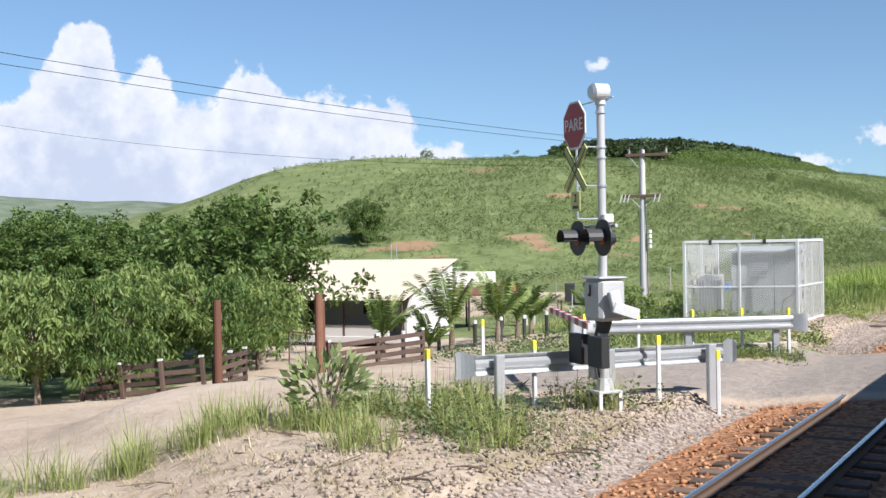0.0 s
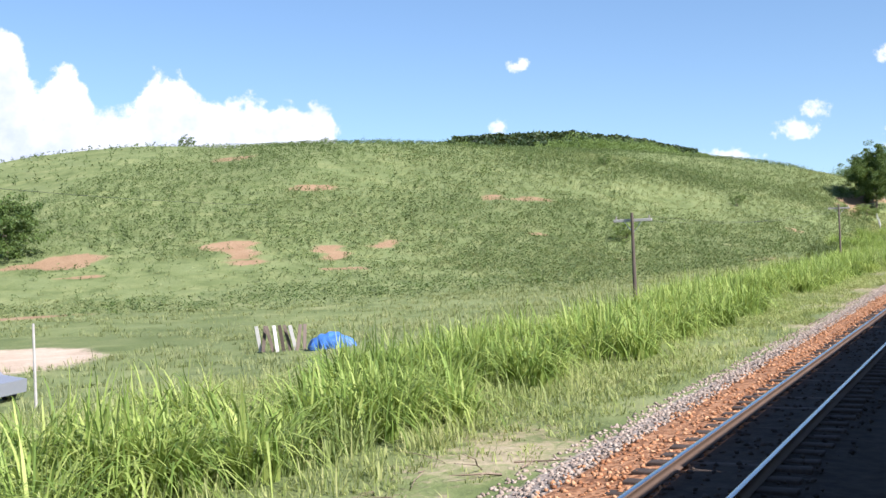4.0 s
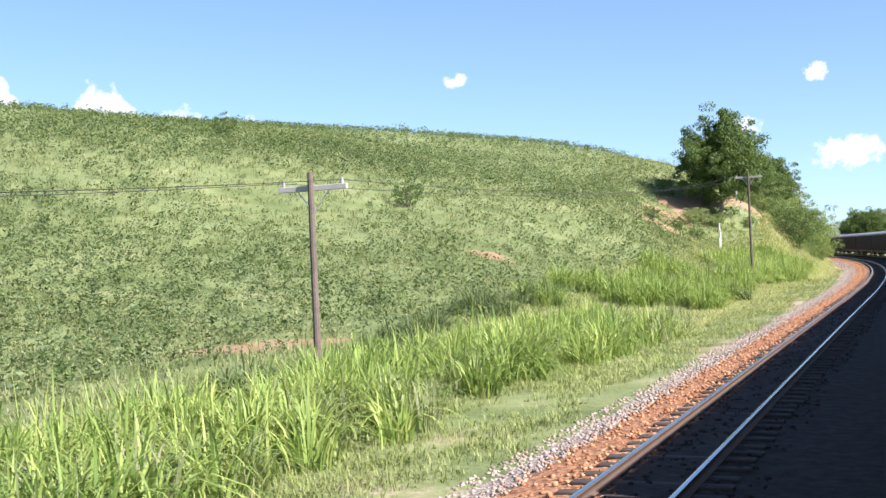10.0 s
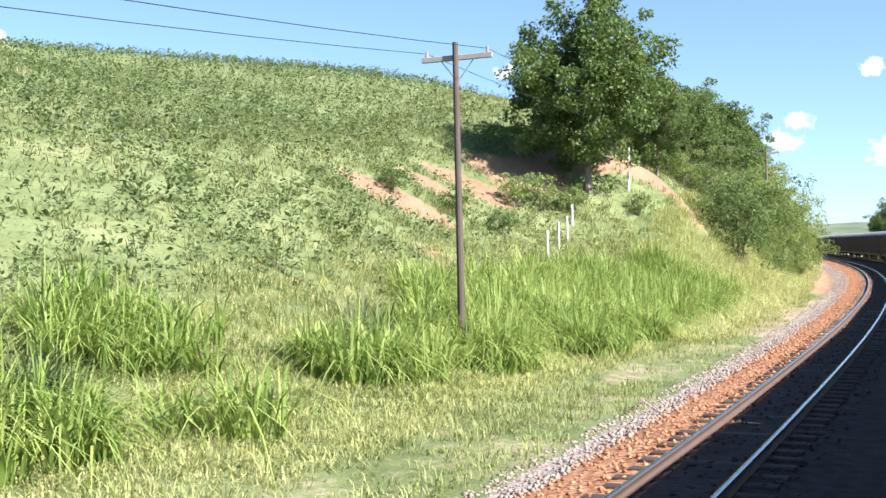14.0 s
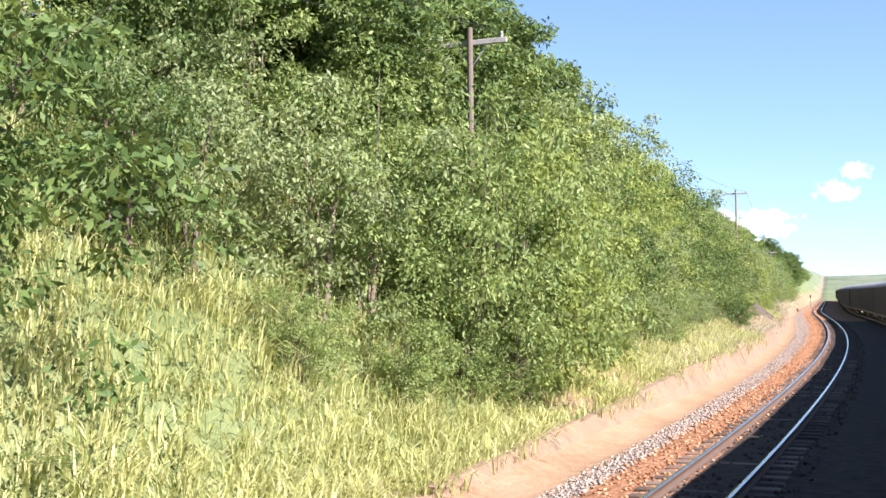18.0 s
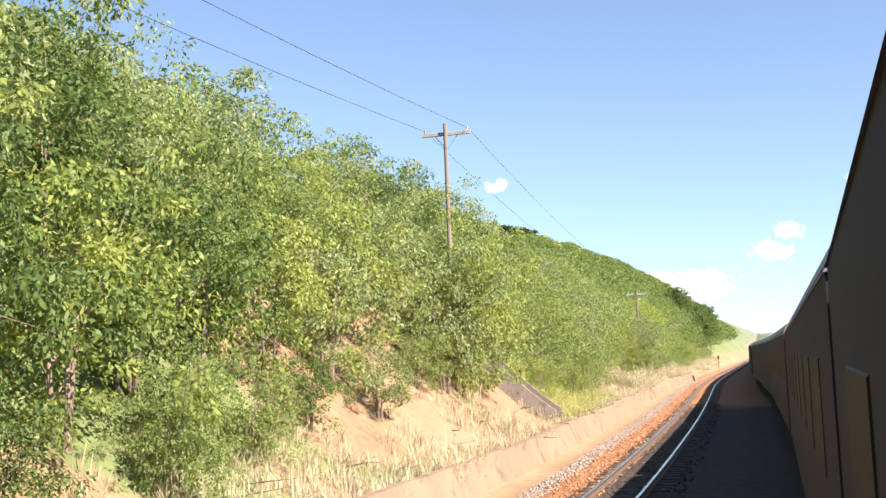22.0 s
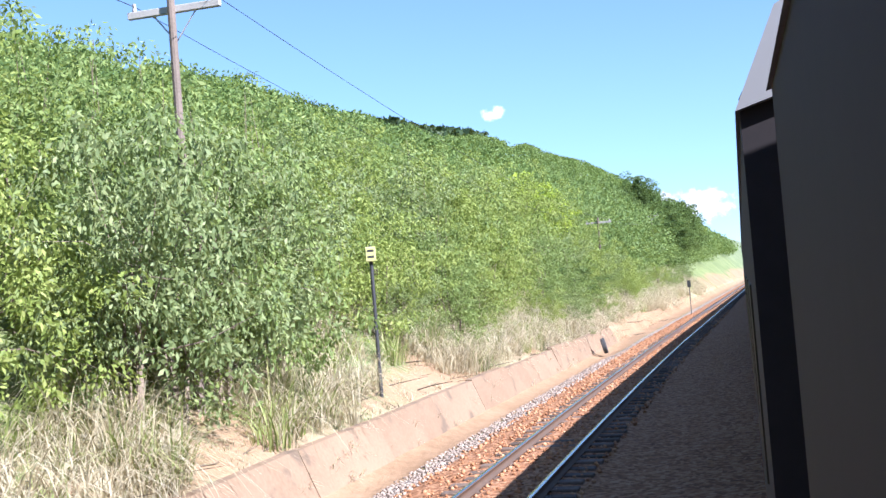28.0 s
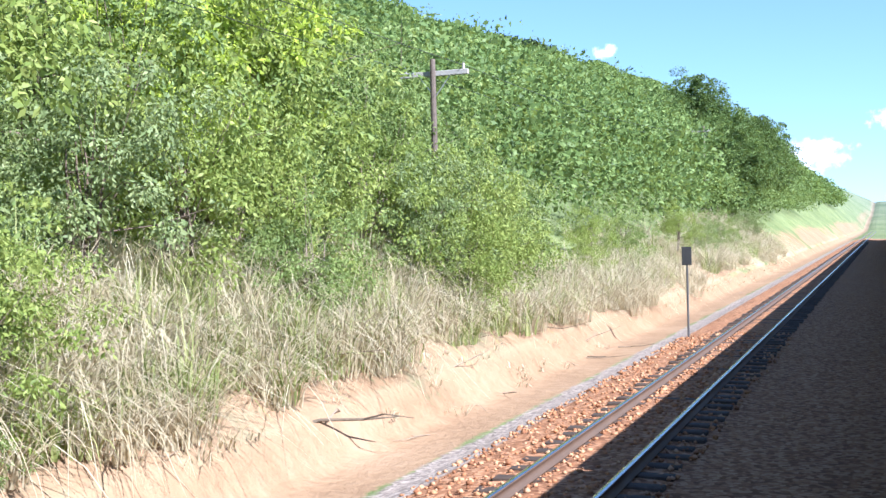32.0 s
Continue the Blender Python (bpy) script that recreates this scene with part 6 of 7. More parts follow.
def forest(name, places, mat, leaf, per, label):
    """Far woods: many small crowns in one mesh."""
    vs, fs, n = [], [], 0
    for x, y, h, w in places:
        z = ground_at(x, y)
        c = rng.normal(0, 1, (per, 3))
        c /= np.linalg.norm(c, axis=1, keepdims=True)
        c[:, 2] = np.abs(c[:, 2]) * np.where(rng.uniform(0, 1, per) < 0.25, -0.6, 1)
        r = 0.6 + 0.4 * rng.uniform(0, 1, per) + 0.18 * np.sin(4 * np.arctan2(c[:, 1], c[:, 0]) + x) * np.cos(3 * c[:, 2] + y)
        p = np.array([x, y, z + h * 0.55]) + c * r[:, None] * np.array([w / 2, w / 2, h * 0.48])
        v, f = leaf_quads(p, c + rng.normal(0, 0.7, (per, 3)) - np.array([0, 0, 0.3]), leaf * rng.uniform(0.6, 1.5, per), 0.6)
        vs.append(v)
        fs.append(f + n)
        n += len(v)
    return tagged(new(name, quick_mesh(name, np.concatenate(vs), np.concatenate(fs), mat)), label, "woods", kind="stuff")


def hillside():
    BROAD.plant(-93.8, 140.5, 7.6, 0)
    BROAD.plant(-119.9, 141.3, 9.0, 2)
    BROAD.plant(-125, 150.0, 6.0, 2)
    BROAD.plant(-117, 136.0, 5.0, 0)
    for x, y, h in ((-122.8, 251.1, 5.6), (-118.0, 265.0, 5.6), (-121.5, 205, 2.4), (-134, 246, 3.2), (-96, 232, 1.6), (-84, 236, 1.5)):
        BUSH.plant(x, y, h)
    BUSH.plant(-35.9, 172.2, 2.6, 0)
    BUSH.plant(-30.5, 205, 1.8, 1)
    BUSH.plant(-52, 216, 2.0, 1)
    # woods behind the crest
    g = np.random.default_rng(11)
    places = []
    for s1, d1 in zip(g.uniform(655, 760, 260), g.uniform(88, 232, 260)):
        x, y = at_line(s1, d1)
        places.append((float(x), float(y), g.uniform(0.6, 1) * min(10, 3.5 + 0.09 * (d1 - 88)), g.uniform(9, 17)))
    forest("crest_woods", places, "leaf_far", 2.2, 200, "dark band of woodland behind the crest of the hill")
    # the field of weeds on the hill
    def on_hill(s, d):
        x, y = at_line(s, d)
        r = np.hypot(x - HILL[0], y - HILL[1])
        dense = np.clip(0.62 + 0.75 * wave(x * 0.055, y * 0.075, 0.4) + 0.35 * wave(x * 0.21, y * 0.26, 2.4), 0.06, 1)
        dense = np.maximum(dense, 0.75 * ss(s, 232, 250))
        return (1 - ss(r, 128, 150)) * (1 - bare(x, y)) * dense * ss(d, 15.5 + 4.5 * (1 - ss(s, 150, 185)), 19 + 11 * (1 - ss(s, 150, 185))) * (1 - ss(s, 256, 262) * (1 - ss(d, 27, 32)))
    s, d, k = scatter(62000, 120, 296, 11, 112, on_hill, (0.5, 1.2))
    herbs("hill_weeds", s, d, k, 8, "herb", "knee-high dark green weeds strewn over the hillside", 0.19, 0.62)
    s, d, k = scatter(21000, 150, 285, 14, 50, on_hill, (0.4, 1.15))
    herbs("near_hill_weeds", s, d, k, 14, "herb", "dark green broad-leaved weeds on the near slope", 0.13, 0.62)
    s, d, k = scatter(2600, 118, 250, 20, 100, on_hill, (0.8, 1.25))
    herbs("tall_hill_weeds", s, d, k, 22, "leaf_dark", "taller dark weeds standing out on the hillside", 0.15, 0.85)
    s, d, k = scatter(24000, 105, 250, 13, 80, lambda s, d: (1 - bare(*at_line(s, d))) * np.clip(0.6 - 0.6 * wave(np.asarray(s) * 0.08, np.asarray(d) * 0.10, 1.4), 0.12, 1), (0.5, 1.2))
    grass("hill_grass", (s, d, k), 9, 0.38, 0.62, 0.038, "hill_grass", "pale green wind-combed grass on the hillside", 2, 0.7, 1.0)
    s, d, k = scatter(6500, 60, 260, 60, 150, on_hill, (0.7, 1.3))
    herbs("far_hill_weeds", s, d, k, 7, "herb", "dark green weeds dotted over the far slope", 0.26, 0.55)


def verge():
    # tall cane grass along the line
    def cane(s, d):
        edge = 8.9 + 3.8 * ss(s, 185, 190) * (1 - ss(s, 218, 228)) + 0.9 * wave(s * 0.16, 0 * s, 0.9) + 0.5 * wave(s * 0.55, 0 * s, 2.2)
        gap = 1 - 0.93 * ss(wave(s * 0.13, d * 0.12, 3.1), 0.25, 0.6) * (1 - ss(s, 212, 220))
        thin = 1 - 0.75 * ss(s, 118, 128) * (1 - ss(s, 138, 150))
        return ss(d, edge - 0.3, edge + 0.5) * (1 - ss(d, edge + 3.6 + 2.5 * ss(s, 214, 226), edge + 6.4 + 2.5 * ss(s, 214, 226))) * gap * thin * (1 - ss(s, 246, 251))
    spots = [(193.2, 13.6, 1.9), (194.6, 12.6, 2.0), (192.2, 10.0, 0.8), (199.4, 13.2, 1.2), (198.8, 10.9, 1.2), (205.0, 12.6, 1.6), (211.0, 15.6, 2.0), (214.4, 11.8, 1.7), (218.0, 11.2, 1.8), (208.0, 11.0, 0.9),
             (188.1, 17.3, 1.3), (195.4, 17.2, 1.9), (197.2, 14.4, 1.4), (221.5, 12.4, 2.0), (226.0, 12.0, 2.4), (230.5, 11.8, 2.2), (235.0, 11.2, 2.2), (240.0, 11.8, 2.0), (223.0, 9.8, 1.3), (229.0, 9.8, 1.2), (245.0, 11.6, 1.7), (203.0, 15.8, 1.2), (224, 14.0, 1.8), (229, 13.8, 1.9), (233, 13.6, 1.9), (237, 13.4, 1.8), (237.5, 10.2, 1.7), (232.5, 9.9, 1.5), (241.5, 13.2, 1.8), (242.5, 10.6, 1.8), (227, 9.8, 1.3), (246.5, 12.6, 1.4), (247, 10.4, 1.2)]
    for at in np.arange(62, 183, 1.7):
        spots.append((at + rng.uniform(-1, 1), float(rng.uniform(9.4, 13.6)) + 0.6 * math.sin(at * 0.31), float(rng.uniform(0.8, 1.6))))
    spots = np.array(spots)
    def clumped(s, d):
        v = np.zeros(len(s))
        for a, b, w in spots:
            v = np.maximum(v, 1 - ss(np.hypot(s - a, d - b) / w, 0.72, 1.06))
        return v
    def belt(s, d):
        return np.maximum(clumped(s, d) * ss(d, 8.6, 9.1), 0.26 * cane(s, d) * (1 - ss(s, 172, 182)))
    s, d, k = scatter(9400, 60, 250, 8.4, 19.6, belt, (0.75, 1.12))
    grass("cane_grass", (s, d, k), 46, 0.42, 1.85, 0.056, "cane", "tall lush cane grass in arching clumps along the railway", 5, 0.95, 0.72)
    s, d, k = scatter(1500, 46, 75, 8.6, 24, lambda s, d: cane(s, d) * ss(d + s * 0.1, 13.9, 14.6), (0.5, 0.85))
    grass("young_cane_grass", (s, d, k), 30, 0.40, 1.35, 0.036, "rank", "dark rank cane grass beside the enclosure", 4, 0.6, 0.6)
    s, d, k = scatter(5300, 60, 252, 8.0, 20, lambda s, d: np.clip(0.7 * cane(s, d - 0.4) + 0.25 * ss(d, 9, 10), 0, 1), (0.5, 1.1))
    grass("cane_undergrowth", (s, d, k), 18, 0.45, 0.62, 0.036, "weed", "knee-high bright grass between the cane clumps", 3, 0.6, 0.7)
    s, d, k = scatter(330, 70, 230, 8.2, 15, cane, (0.6, 1.0))
    grass("pale_cane_grass", (s, d, k), 46, 0.42, 1.6, 0.04, "cane_pale", "pale dry-tipped clumps among the cane grass", 4, 0.7, 0.6)
    dark = np.array([(174.1, 16.6), (174.9, 17.2), (173.2, 17.3), (183.3, 18.0), (182.4, 18.4), (184.2, 18.6), (187.6, 17.0), (189.0, 17.6), (200.1, 10.2), (199.2, 9.8), (206.4, 14.0), (216.5, 13.0), (167.0, 15.6), (160.4, 15.0), (151, 15.2), (141, 14.4)])
    s, d, k = dark[:, 0].repeat(5) + rng.normal(0, 0.4, 80), dark[:, 1].repeat(5) + rng.normal(0, 0.4, 80), rng.uniform(0.6, 1.0, 80)
    grass("dark_cane_clumps", (s, d, k), 70, 0.42, 1.75, 0.06, "herb", "dark clumps of broad-bladed grass on the slope", 5, 0.85, 0.8)
    # low grass of the verge
    def low(s, d):
        e = 6.05 + 0.35 * wave(s * 0.4, 0 * s, 1.7)
        x, y = at_line(s, d)
        road = np.maximum(near_path(x, y, ROAD, 4.6), near_path(x, y, DRIVE, 3.4))
        return ss(d, e, e + 0.7) * (1 - road) * np.clip(0.65 + 0.5 * wave(s * 0.5, d * 0.7, 2.6), 0.1, 1)
    def short(s, d):
        return low(s, d) * (1 - 0.6 * ss(s, 230, 236) * (1 - ss(s, 248, 256)) * (1 - ss(d, 8.0, 9.2))) * (1 - 0.8 * (1 - ss(s, 58, 72)) * (1 - ss(d, 8.0, 9.0)))
    s, d, k = scatter(21000, 48, 262, 5.9, 12, short, (0.5, 1.2))
    grass("verge_grass", (s, d, k), 15, 0.32, 0.34, 0.022, "weed", "thin yellowish green grass on the verge", 2, 0.7, 0.85)
    s, d, k = scatter(15000, 176, 250, 8.5, 19, lambda s, d: 1 - 0.8 * ss(d, 16, 19), (0.5, 1.1))
    grass("hill_foot_grass", (s, d, k), 16, 0.40, 0.40, 0.024, "bank_grass", "soft yellow-green grass between the cane clumps", 2, 0.8, 0.9)
    s, d, k = scatter(2200, 31, 80, 8.0, 24, lambda s, d: low(s, d) * (1 - near_path(*at_line(s, d), YARD, 7.0)) * ss(d + s * 0.15, 13.4, 14.5), (0.7, 1.4))
    grass("yard_edge_grass", (s, d, k), 16, 0.35, 0.6, 0.026, "weed", "rank green grass between the road and the enclosure", 3, 0.5, 0.5)
    s, d, k = scatter(2600, 60, 175, 14, 40, None, (0.5, 1.2))
    grass("meadow_grass", (s, d, k), 14, 0.4, 0.6, 0.035, "hill_grass", "soft light green meadow grass below the hill", 2, 0.6, 0.8)


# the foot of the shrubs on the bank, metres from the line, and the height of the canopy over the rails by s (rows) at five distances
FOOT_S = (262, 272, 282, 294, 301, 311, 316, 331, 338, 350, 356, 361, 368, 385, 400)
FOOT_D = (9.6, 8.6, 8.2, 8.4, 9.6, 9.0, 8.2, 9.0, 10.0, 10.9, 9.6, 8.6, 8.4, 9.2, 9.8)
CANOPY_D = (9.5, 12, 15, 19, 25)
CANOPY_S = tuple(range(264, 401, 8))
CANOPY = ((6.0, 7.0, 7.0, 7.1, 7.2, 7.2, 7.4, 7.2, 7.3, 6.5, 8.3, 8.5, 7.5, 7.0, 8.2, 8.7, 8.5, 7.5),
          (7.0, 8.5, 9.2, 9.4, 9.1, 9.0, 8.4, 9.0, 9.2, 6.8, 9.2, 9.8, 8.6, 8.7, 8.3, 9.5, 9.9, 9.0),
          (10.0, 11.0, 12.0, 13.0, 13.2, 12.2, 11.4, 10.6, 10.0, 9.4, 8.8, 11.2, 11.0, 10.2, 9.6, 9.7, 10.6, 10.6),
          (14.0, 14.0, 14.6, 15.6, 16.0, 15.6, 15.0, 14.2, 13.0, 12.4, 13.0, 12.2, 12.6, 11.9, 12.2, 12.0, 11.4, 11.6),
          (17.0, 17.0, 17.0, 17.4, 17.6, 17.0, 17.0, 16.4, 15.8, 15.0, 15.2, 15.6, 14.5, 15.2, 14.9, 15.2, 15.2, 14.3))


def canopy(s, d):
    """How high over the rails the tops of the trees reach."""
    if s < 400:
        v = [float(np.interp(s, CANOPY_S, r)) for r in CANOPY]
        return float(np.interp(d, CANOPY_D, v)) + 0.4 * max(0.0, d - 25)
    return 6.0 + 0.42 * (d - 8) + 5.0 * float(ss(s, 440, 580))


def cutting():
    g = np.random.default_rng(21)
    def bankside(s, d):
        return ss(d, 7.15, 7.5) * (1 - 0.8 * ss(wave(s * 0.31, d * 0.5, 1.1), 0.25, 0.7)) * (1 - bare(*at_line(s, d)))
    s, d, k = scatter(9000, 228, 318, 7.1, 14, bankside, (0.6, 1.3))
    grass("bank_grass", (s, d, k), 14, 0.34, 0.75, 0.034, "bank_grass", "sunlit yellow-green grass on the bank", 3, 0.75, 0.8)
    s, d, k = scatter(2600, 226, 266, 13, 30, lambda s, d: (1 - bare(*at_line(s, d))), (0.6, 1.3))
    grass("shelf_grass", (s, d, k), 16, 0.36, 0.5, 0.028, "hill_grass", "pale green grass on the shelf above the cutting", 3, 0.7, 0.8)
    s, d, k = scatter(500, 226, 266, 13, 34, lambda s, d: (1 - bare(*at_line(s, d))), (0.6, 1.2))
    herbs("shelf_weeds", s, d, k, 14, "herb", "leafy weeds on the shelf above the cutting", 0.10, 0.7)
    s, d, k = scatter(1500, 354, 374, 8.0, 12.5, None, (0.7, 1.3))
    grass("sunlit_bank_grass", (s, d, k), 20, 0.34, 0.7, 0.030, "bank_grass", "bright yellow-green grass on the bank above the drain", 3, 0.75, 0.8)
    s, d, k = scatter(2600, 285, 400, 7.15, 10.5, bankside, (0.6, 1.3))
    grass("dry_bank_grass", (s, d, k), 16, 0.3, 0.62, 0.026, "straw", "bleached dry grass above the ditch wall", 3, 0.6, 0.6)
    def straw(s, d):
        e = 7.45 + 0.1 * ss(s, 440, 452) + 0.45 * wave(s * 0.5, 0 * s, 1.2)
        return ss(d, e, e + 0.4) * np.clip(0.58 + 1.1 * wave(s * 0.30, d * 0.5, 0.3), 0.04, 1)
    s, d, k = scatter(3300, 386, 540, 7.2, 12.0, straw, (0.5, 1.2))
    grass("straw_tufts", (s, d, k), 56, 0.36, 1.75, 0.024, "straw", "tall bleached straw tufts in front of the woods", 5, 0.9, 0.92)
    s, d, k = scatter(2400, 386, 540, 7.0, 11.0, lambda s, d: 0.8 - 0.4 * ss(s, 440, 452) * (1 - ss(d, 8, 9)), (0.5, 1.0))
    grass("dead_grass", (s, d, k), 14, 0.32, 0.45, 0.022, "straw", "trampled bleached grass above the ditch", 2, 0.8, 0.9)
    s, d, k = scatter(1300, 386, 540, 7.8, 11.5, straw, (0.5, 1.15))
    grass("green_tufts", (s, d, k), 40, 0.36, 1.35, 0.036, "weed", "yellow-green grass tufts in front of the woods", 4, 0.8, 0.65)
    # the big trees on the shoulder of the hill and on the cutting's top
    TALL.plant(-17.2, 250.0, 10.6, 0, width=0.95)
    TALL.plant(-15.7, 258.4, 6.0, 1, "slender open tree above the red cutting", 0.85)
    TALL.plant(-20.0, 266.5, 7.2, 0, "tall open-crowned tree above the cutting", 0.8)
    for x, y, h in ((-15.6, 266.5, 6.2), (-15.4, 272.9, 7.6), (-16.4, 280.5, 8.6), (-17.5, 288, 8.4), (-18.6, 296, 6.2), (-19.8, 304, 5.8), (-22, 284, 8.6), (-23, 294, 10.6), (-24.6, 326.5, 5.2)):
        TALL.plant(x, y, h, label="dark leafy tree standing over the cutting")
    SHRUB.plant(-11.0, 257.9, 6.0, 3, "big dark rounded bush at the foot of the cutting", 1.18, 0.6)
    for x, y, h in ((-19.4, 244.8, 1.7), (-18.4, 246.2, 1.9), (-17.2, 247.2, 1.6), (-14.6, 250.5, 1.3), (-18.8, 236.5, 1.3), (-17.8, 239.2, 1.2), (-20.6, 234.4, 1.2)):
        BUSH.plant(x, y, h, label="scrubby bush on the edge of the red earth")
    joined = []

    def row(s0, d0, h0, single=True, k=None):
        s1, d1 = s0 + g.uniform(-1.1, 1.1), d0 + g.uniform(-0.6, 0.6)
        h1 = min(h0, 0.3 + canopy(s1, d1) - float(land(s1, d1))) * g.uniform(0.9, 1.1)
        x, y = at_line(s1, d1)
        if h1 < 1.2:
            return
        if single:
            if k is None:
                k = int(g.choice((0, 1, 3, 3, 0, 2, 1) if s1 < 330 else (0, 1, 0, 3, 1, 2) if s1 < 384 else (0, 2, 0, 4, 1, 0)))
            SHRUB.plant(float(x), float(y), h1, k, sink=0.15)
        else:
            joined.append((float(x), float(y), h1, h1 * 0.95))
    s = 263.5
    while s < 402:
        f = float(np.interp(s, FOOT_S, FOOT_D))
        if g.uniform() < 0.6:
            row(s, f + 0.8, 2.3)
        row(s + 0.6, f + 2.2, 4.6)
        row(s, f + 5.0, 6.6)
        row(s + 1.4, f + 8.6, 8.0)
        if s > 296:
            row(s, f + 13.0, 8.0, False)
        if g.uniform() < 0.4 and s < 378:
            s1, d1 = s + 1.0, f + 4.0 + g.uniform(0, 4)
            x, y = at_line(s1, d1)
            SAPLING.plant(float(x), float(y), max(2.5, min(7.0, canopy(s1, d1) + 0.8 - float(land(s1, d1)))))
        s += 2.7
    while s < 620:
        far = s > 476
        if 426 < s < 540 and g.uniform() < 0.55:
            row(s, 9.0 + 0.5 * (s > 450), g.uniform(1.5, 2.9))
        row(s, 10.6 + 0.5 * (s > 450), 4.0 + 0.6 * far, not far)
        row(s + 1.0, 13.5, 5.8 + 1.2 * far, not far)
        row(s, 18.0, 6.2 + 1.4 * far, not far)
        row(s + 1.6, 24.5, 6.4 + 1.6 * far, False)
        s += 3.2 if s < 480 else 4.2
    forest("edge_woods", joined, "leaf_wood", 0.21, 760, "dense green scrub climbing behind the cutting")
    for s1, d1, hh, kk in ((447.5, 8.6, 2.6, 0), (450.6, 8.9, 3.2, 3), (453.6, 8.4, 2.6, 2), (452.6, 7.9, 1.3, 0), (443.6, 7.9, 2.2, 1), (462.5, 9.4, 2.6, 0), (468.8, 8.8, 2.6, 2), (471.5, 9.2, 3.0, 4), (441.0, 8.8, 3.0, 0), (424.0, 9.8, 2.4, 1),
                           (412.0, 10.0, 2.6, 2), (433.0, 9.2, 2.8, 4), (489, 9.6, 2.6, 0), (503, 9.8, 2.8, 2), (515, 9.4, 2.4, 0)):
        x, y = at_line(s1, d1)
        SHRUB.plant(float(x), float(y), hh, kk, "leafy green shrub among the straw at the edge of the woods", 1.0, 0.1)
    # shrubs round the feet of the line poles
    for px_, py_, over, ahead in ((-12.05, 274.5, 6.7, 1.3), (-22.0, 343.7, 7.4, 0.4), (-32.5, 407.05, 6.3, 0.1), (-43.5, 467.1, 4.9, 1.0)):
        s0, d0 = to_line(px_, py_)
        for ds, dd in ((-2.4, 0.7), (-0.9, 1.0), (0.8, 1.0), (2.4, 0.7)):
            x, y = at_line(s0 + ds, d0 - dd * ahead)
            SHRUB.plant(float(x), float(y), over - ground_at(float(x), float(y)) + g.uniform(-0.3, 0.3), g.choice((0, 1, 2)), "", 0.8, 0.15)
    for s1, d1, hh in ((536, 11.4, 8.0), (543, 12.4, 9.0), (551, 11.6, 9.5), (559, 12.8, 9.5), (568, 12.2, 9.5), (552, 17.0, 10.0)):
        x, y = at_line(s1, d1)
        TALL.plant(float(x), float(y), hh, label="tall dark tree at the edge of the woods")
    for x, y, hh in ((-46.3, 461.6, 6.4), (-44.4, 458.6, 3.4), (-48.4, 464.4, 6.6), (-41.8, 443.0, 3.6)):
        LIME.plant(x, y, hh)
    places = []
    for _ in range(900):
        s, d = g.uniform(380, 800), 24 + 85 * g.uniform() ** 1.2
        if s > 500:
            d = 12 + 100 * g.uniform() ** 1.3
        x, y = at_line(s, d)
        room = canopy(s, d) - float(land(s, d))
        places.append((float(x), float(y), min(9.0, max(3.2, room)) * g.uniform(0.72, 1.0), g.uniform(5.0, 8.5)))
    near = [p for p in places if p[1] < 520 and to_line(p[0], p[1])[1] < 55]
    far = [p for p in places if p not in near]
    forest("hill_woods", near, "leaf_wood", 0.34, 560, "dense green woodland climbing the hill")
    forest("far_hill_woods", far, "leaf_wood", 0.50, 380, "darker woodland on the far shoulder of the hill")
    # trees on the sunny side of the line, whose shadows reach the rails
    for s, d, h in ((376, -9.5, 9), (383, -10.5, 8.5), (390, -9.5, 9.5), (397, -11, 9), (404, -10.0, 8.5), (430, -13, 9)):
        x, y = at_line(s, d)
        TALL.plant(float(x), float(y), h, label="tall tree on the far side of the line")


def ditch_wall():
    wall = thing("ditch_wall", "low rust-stained concrete wall along the drainage ditch", "retaining wall", kind="structure")
    g = np.random.default_rng(5)
    s = 262.0
    while s < 447:
        h = 0.72 + 0.04 * g.normal()
        x, y = at_line(s + 1.98, 7.0)
        z0, z1 = (-0.62 * float(1 - ss(np.float64(v), 260.0, 292.0)) for v in (s, s + 4.0))
        bm = prism([(0.16, -0.62), (-0.10, -0.62), (-0.42, h - 0.42), (-0.22, h - 0.42)], 3.97)
        ob = part("wall_panel", bm, "concrete", wall)
        ob.matrix_world = pose(float(x), float(y), g.normal(0, 0.015) + (z0 + z1) / 2, math.degrees(math.atan2(z1 - z0, 4.0)) + g.normal(0, 0.25), 0, float(np.interp(s + 2, *zip(*HEADINGS))) + g.normal(0, 0.25))
        s += 4.0


hillside()
verge()
cutting()
ditch_wall()


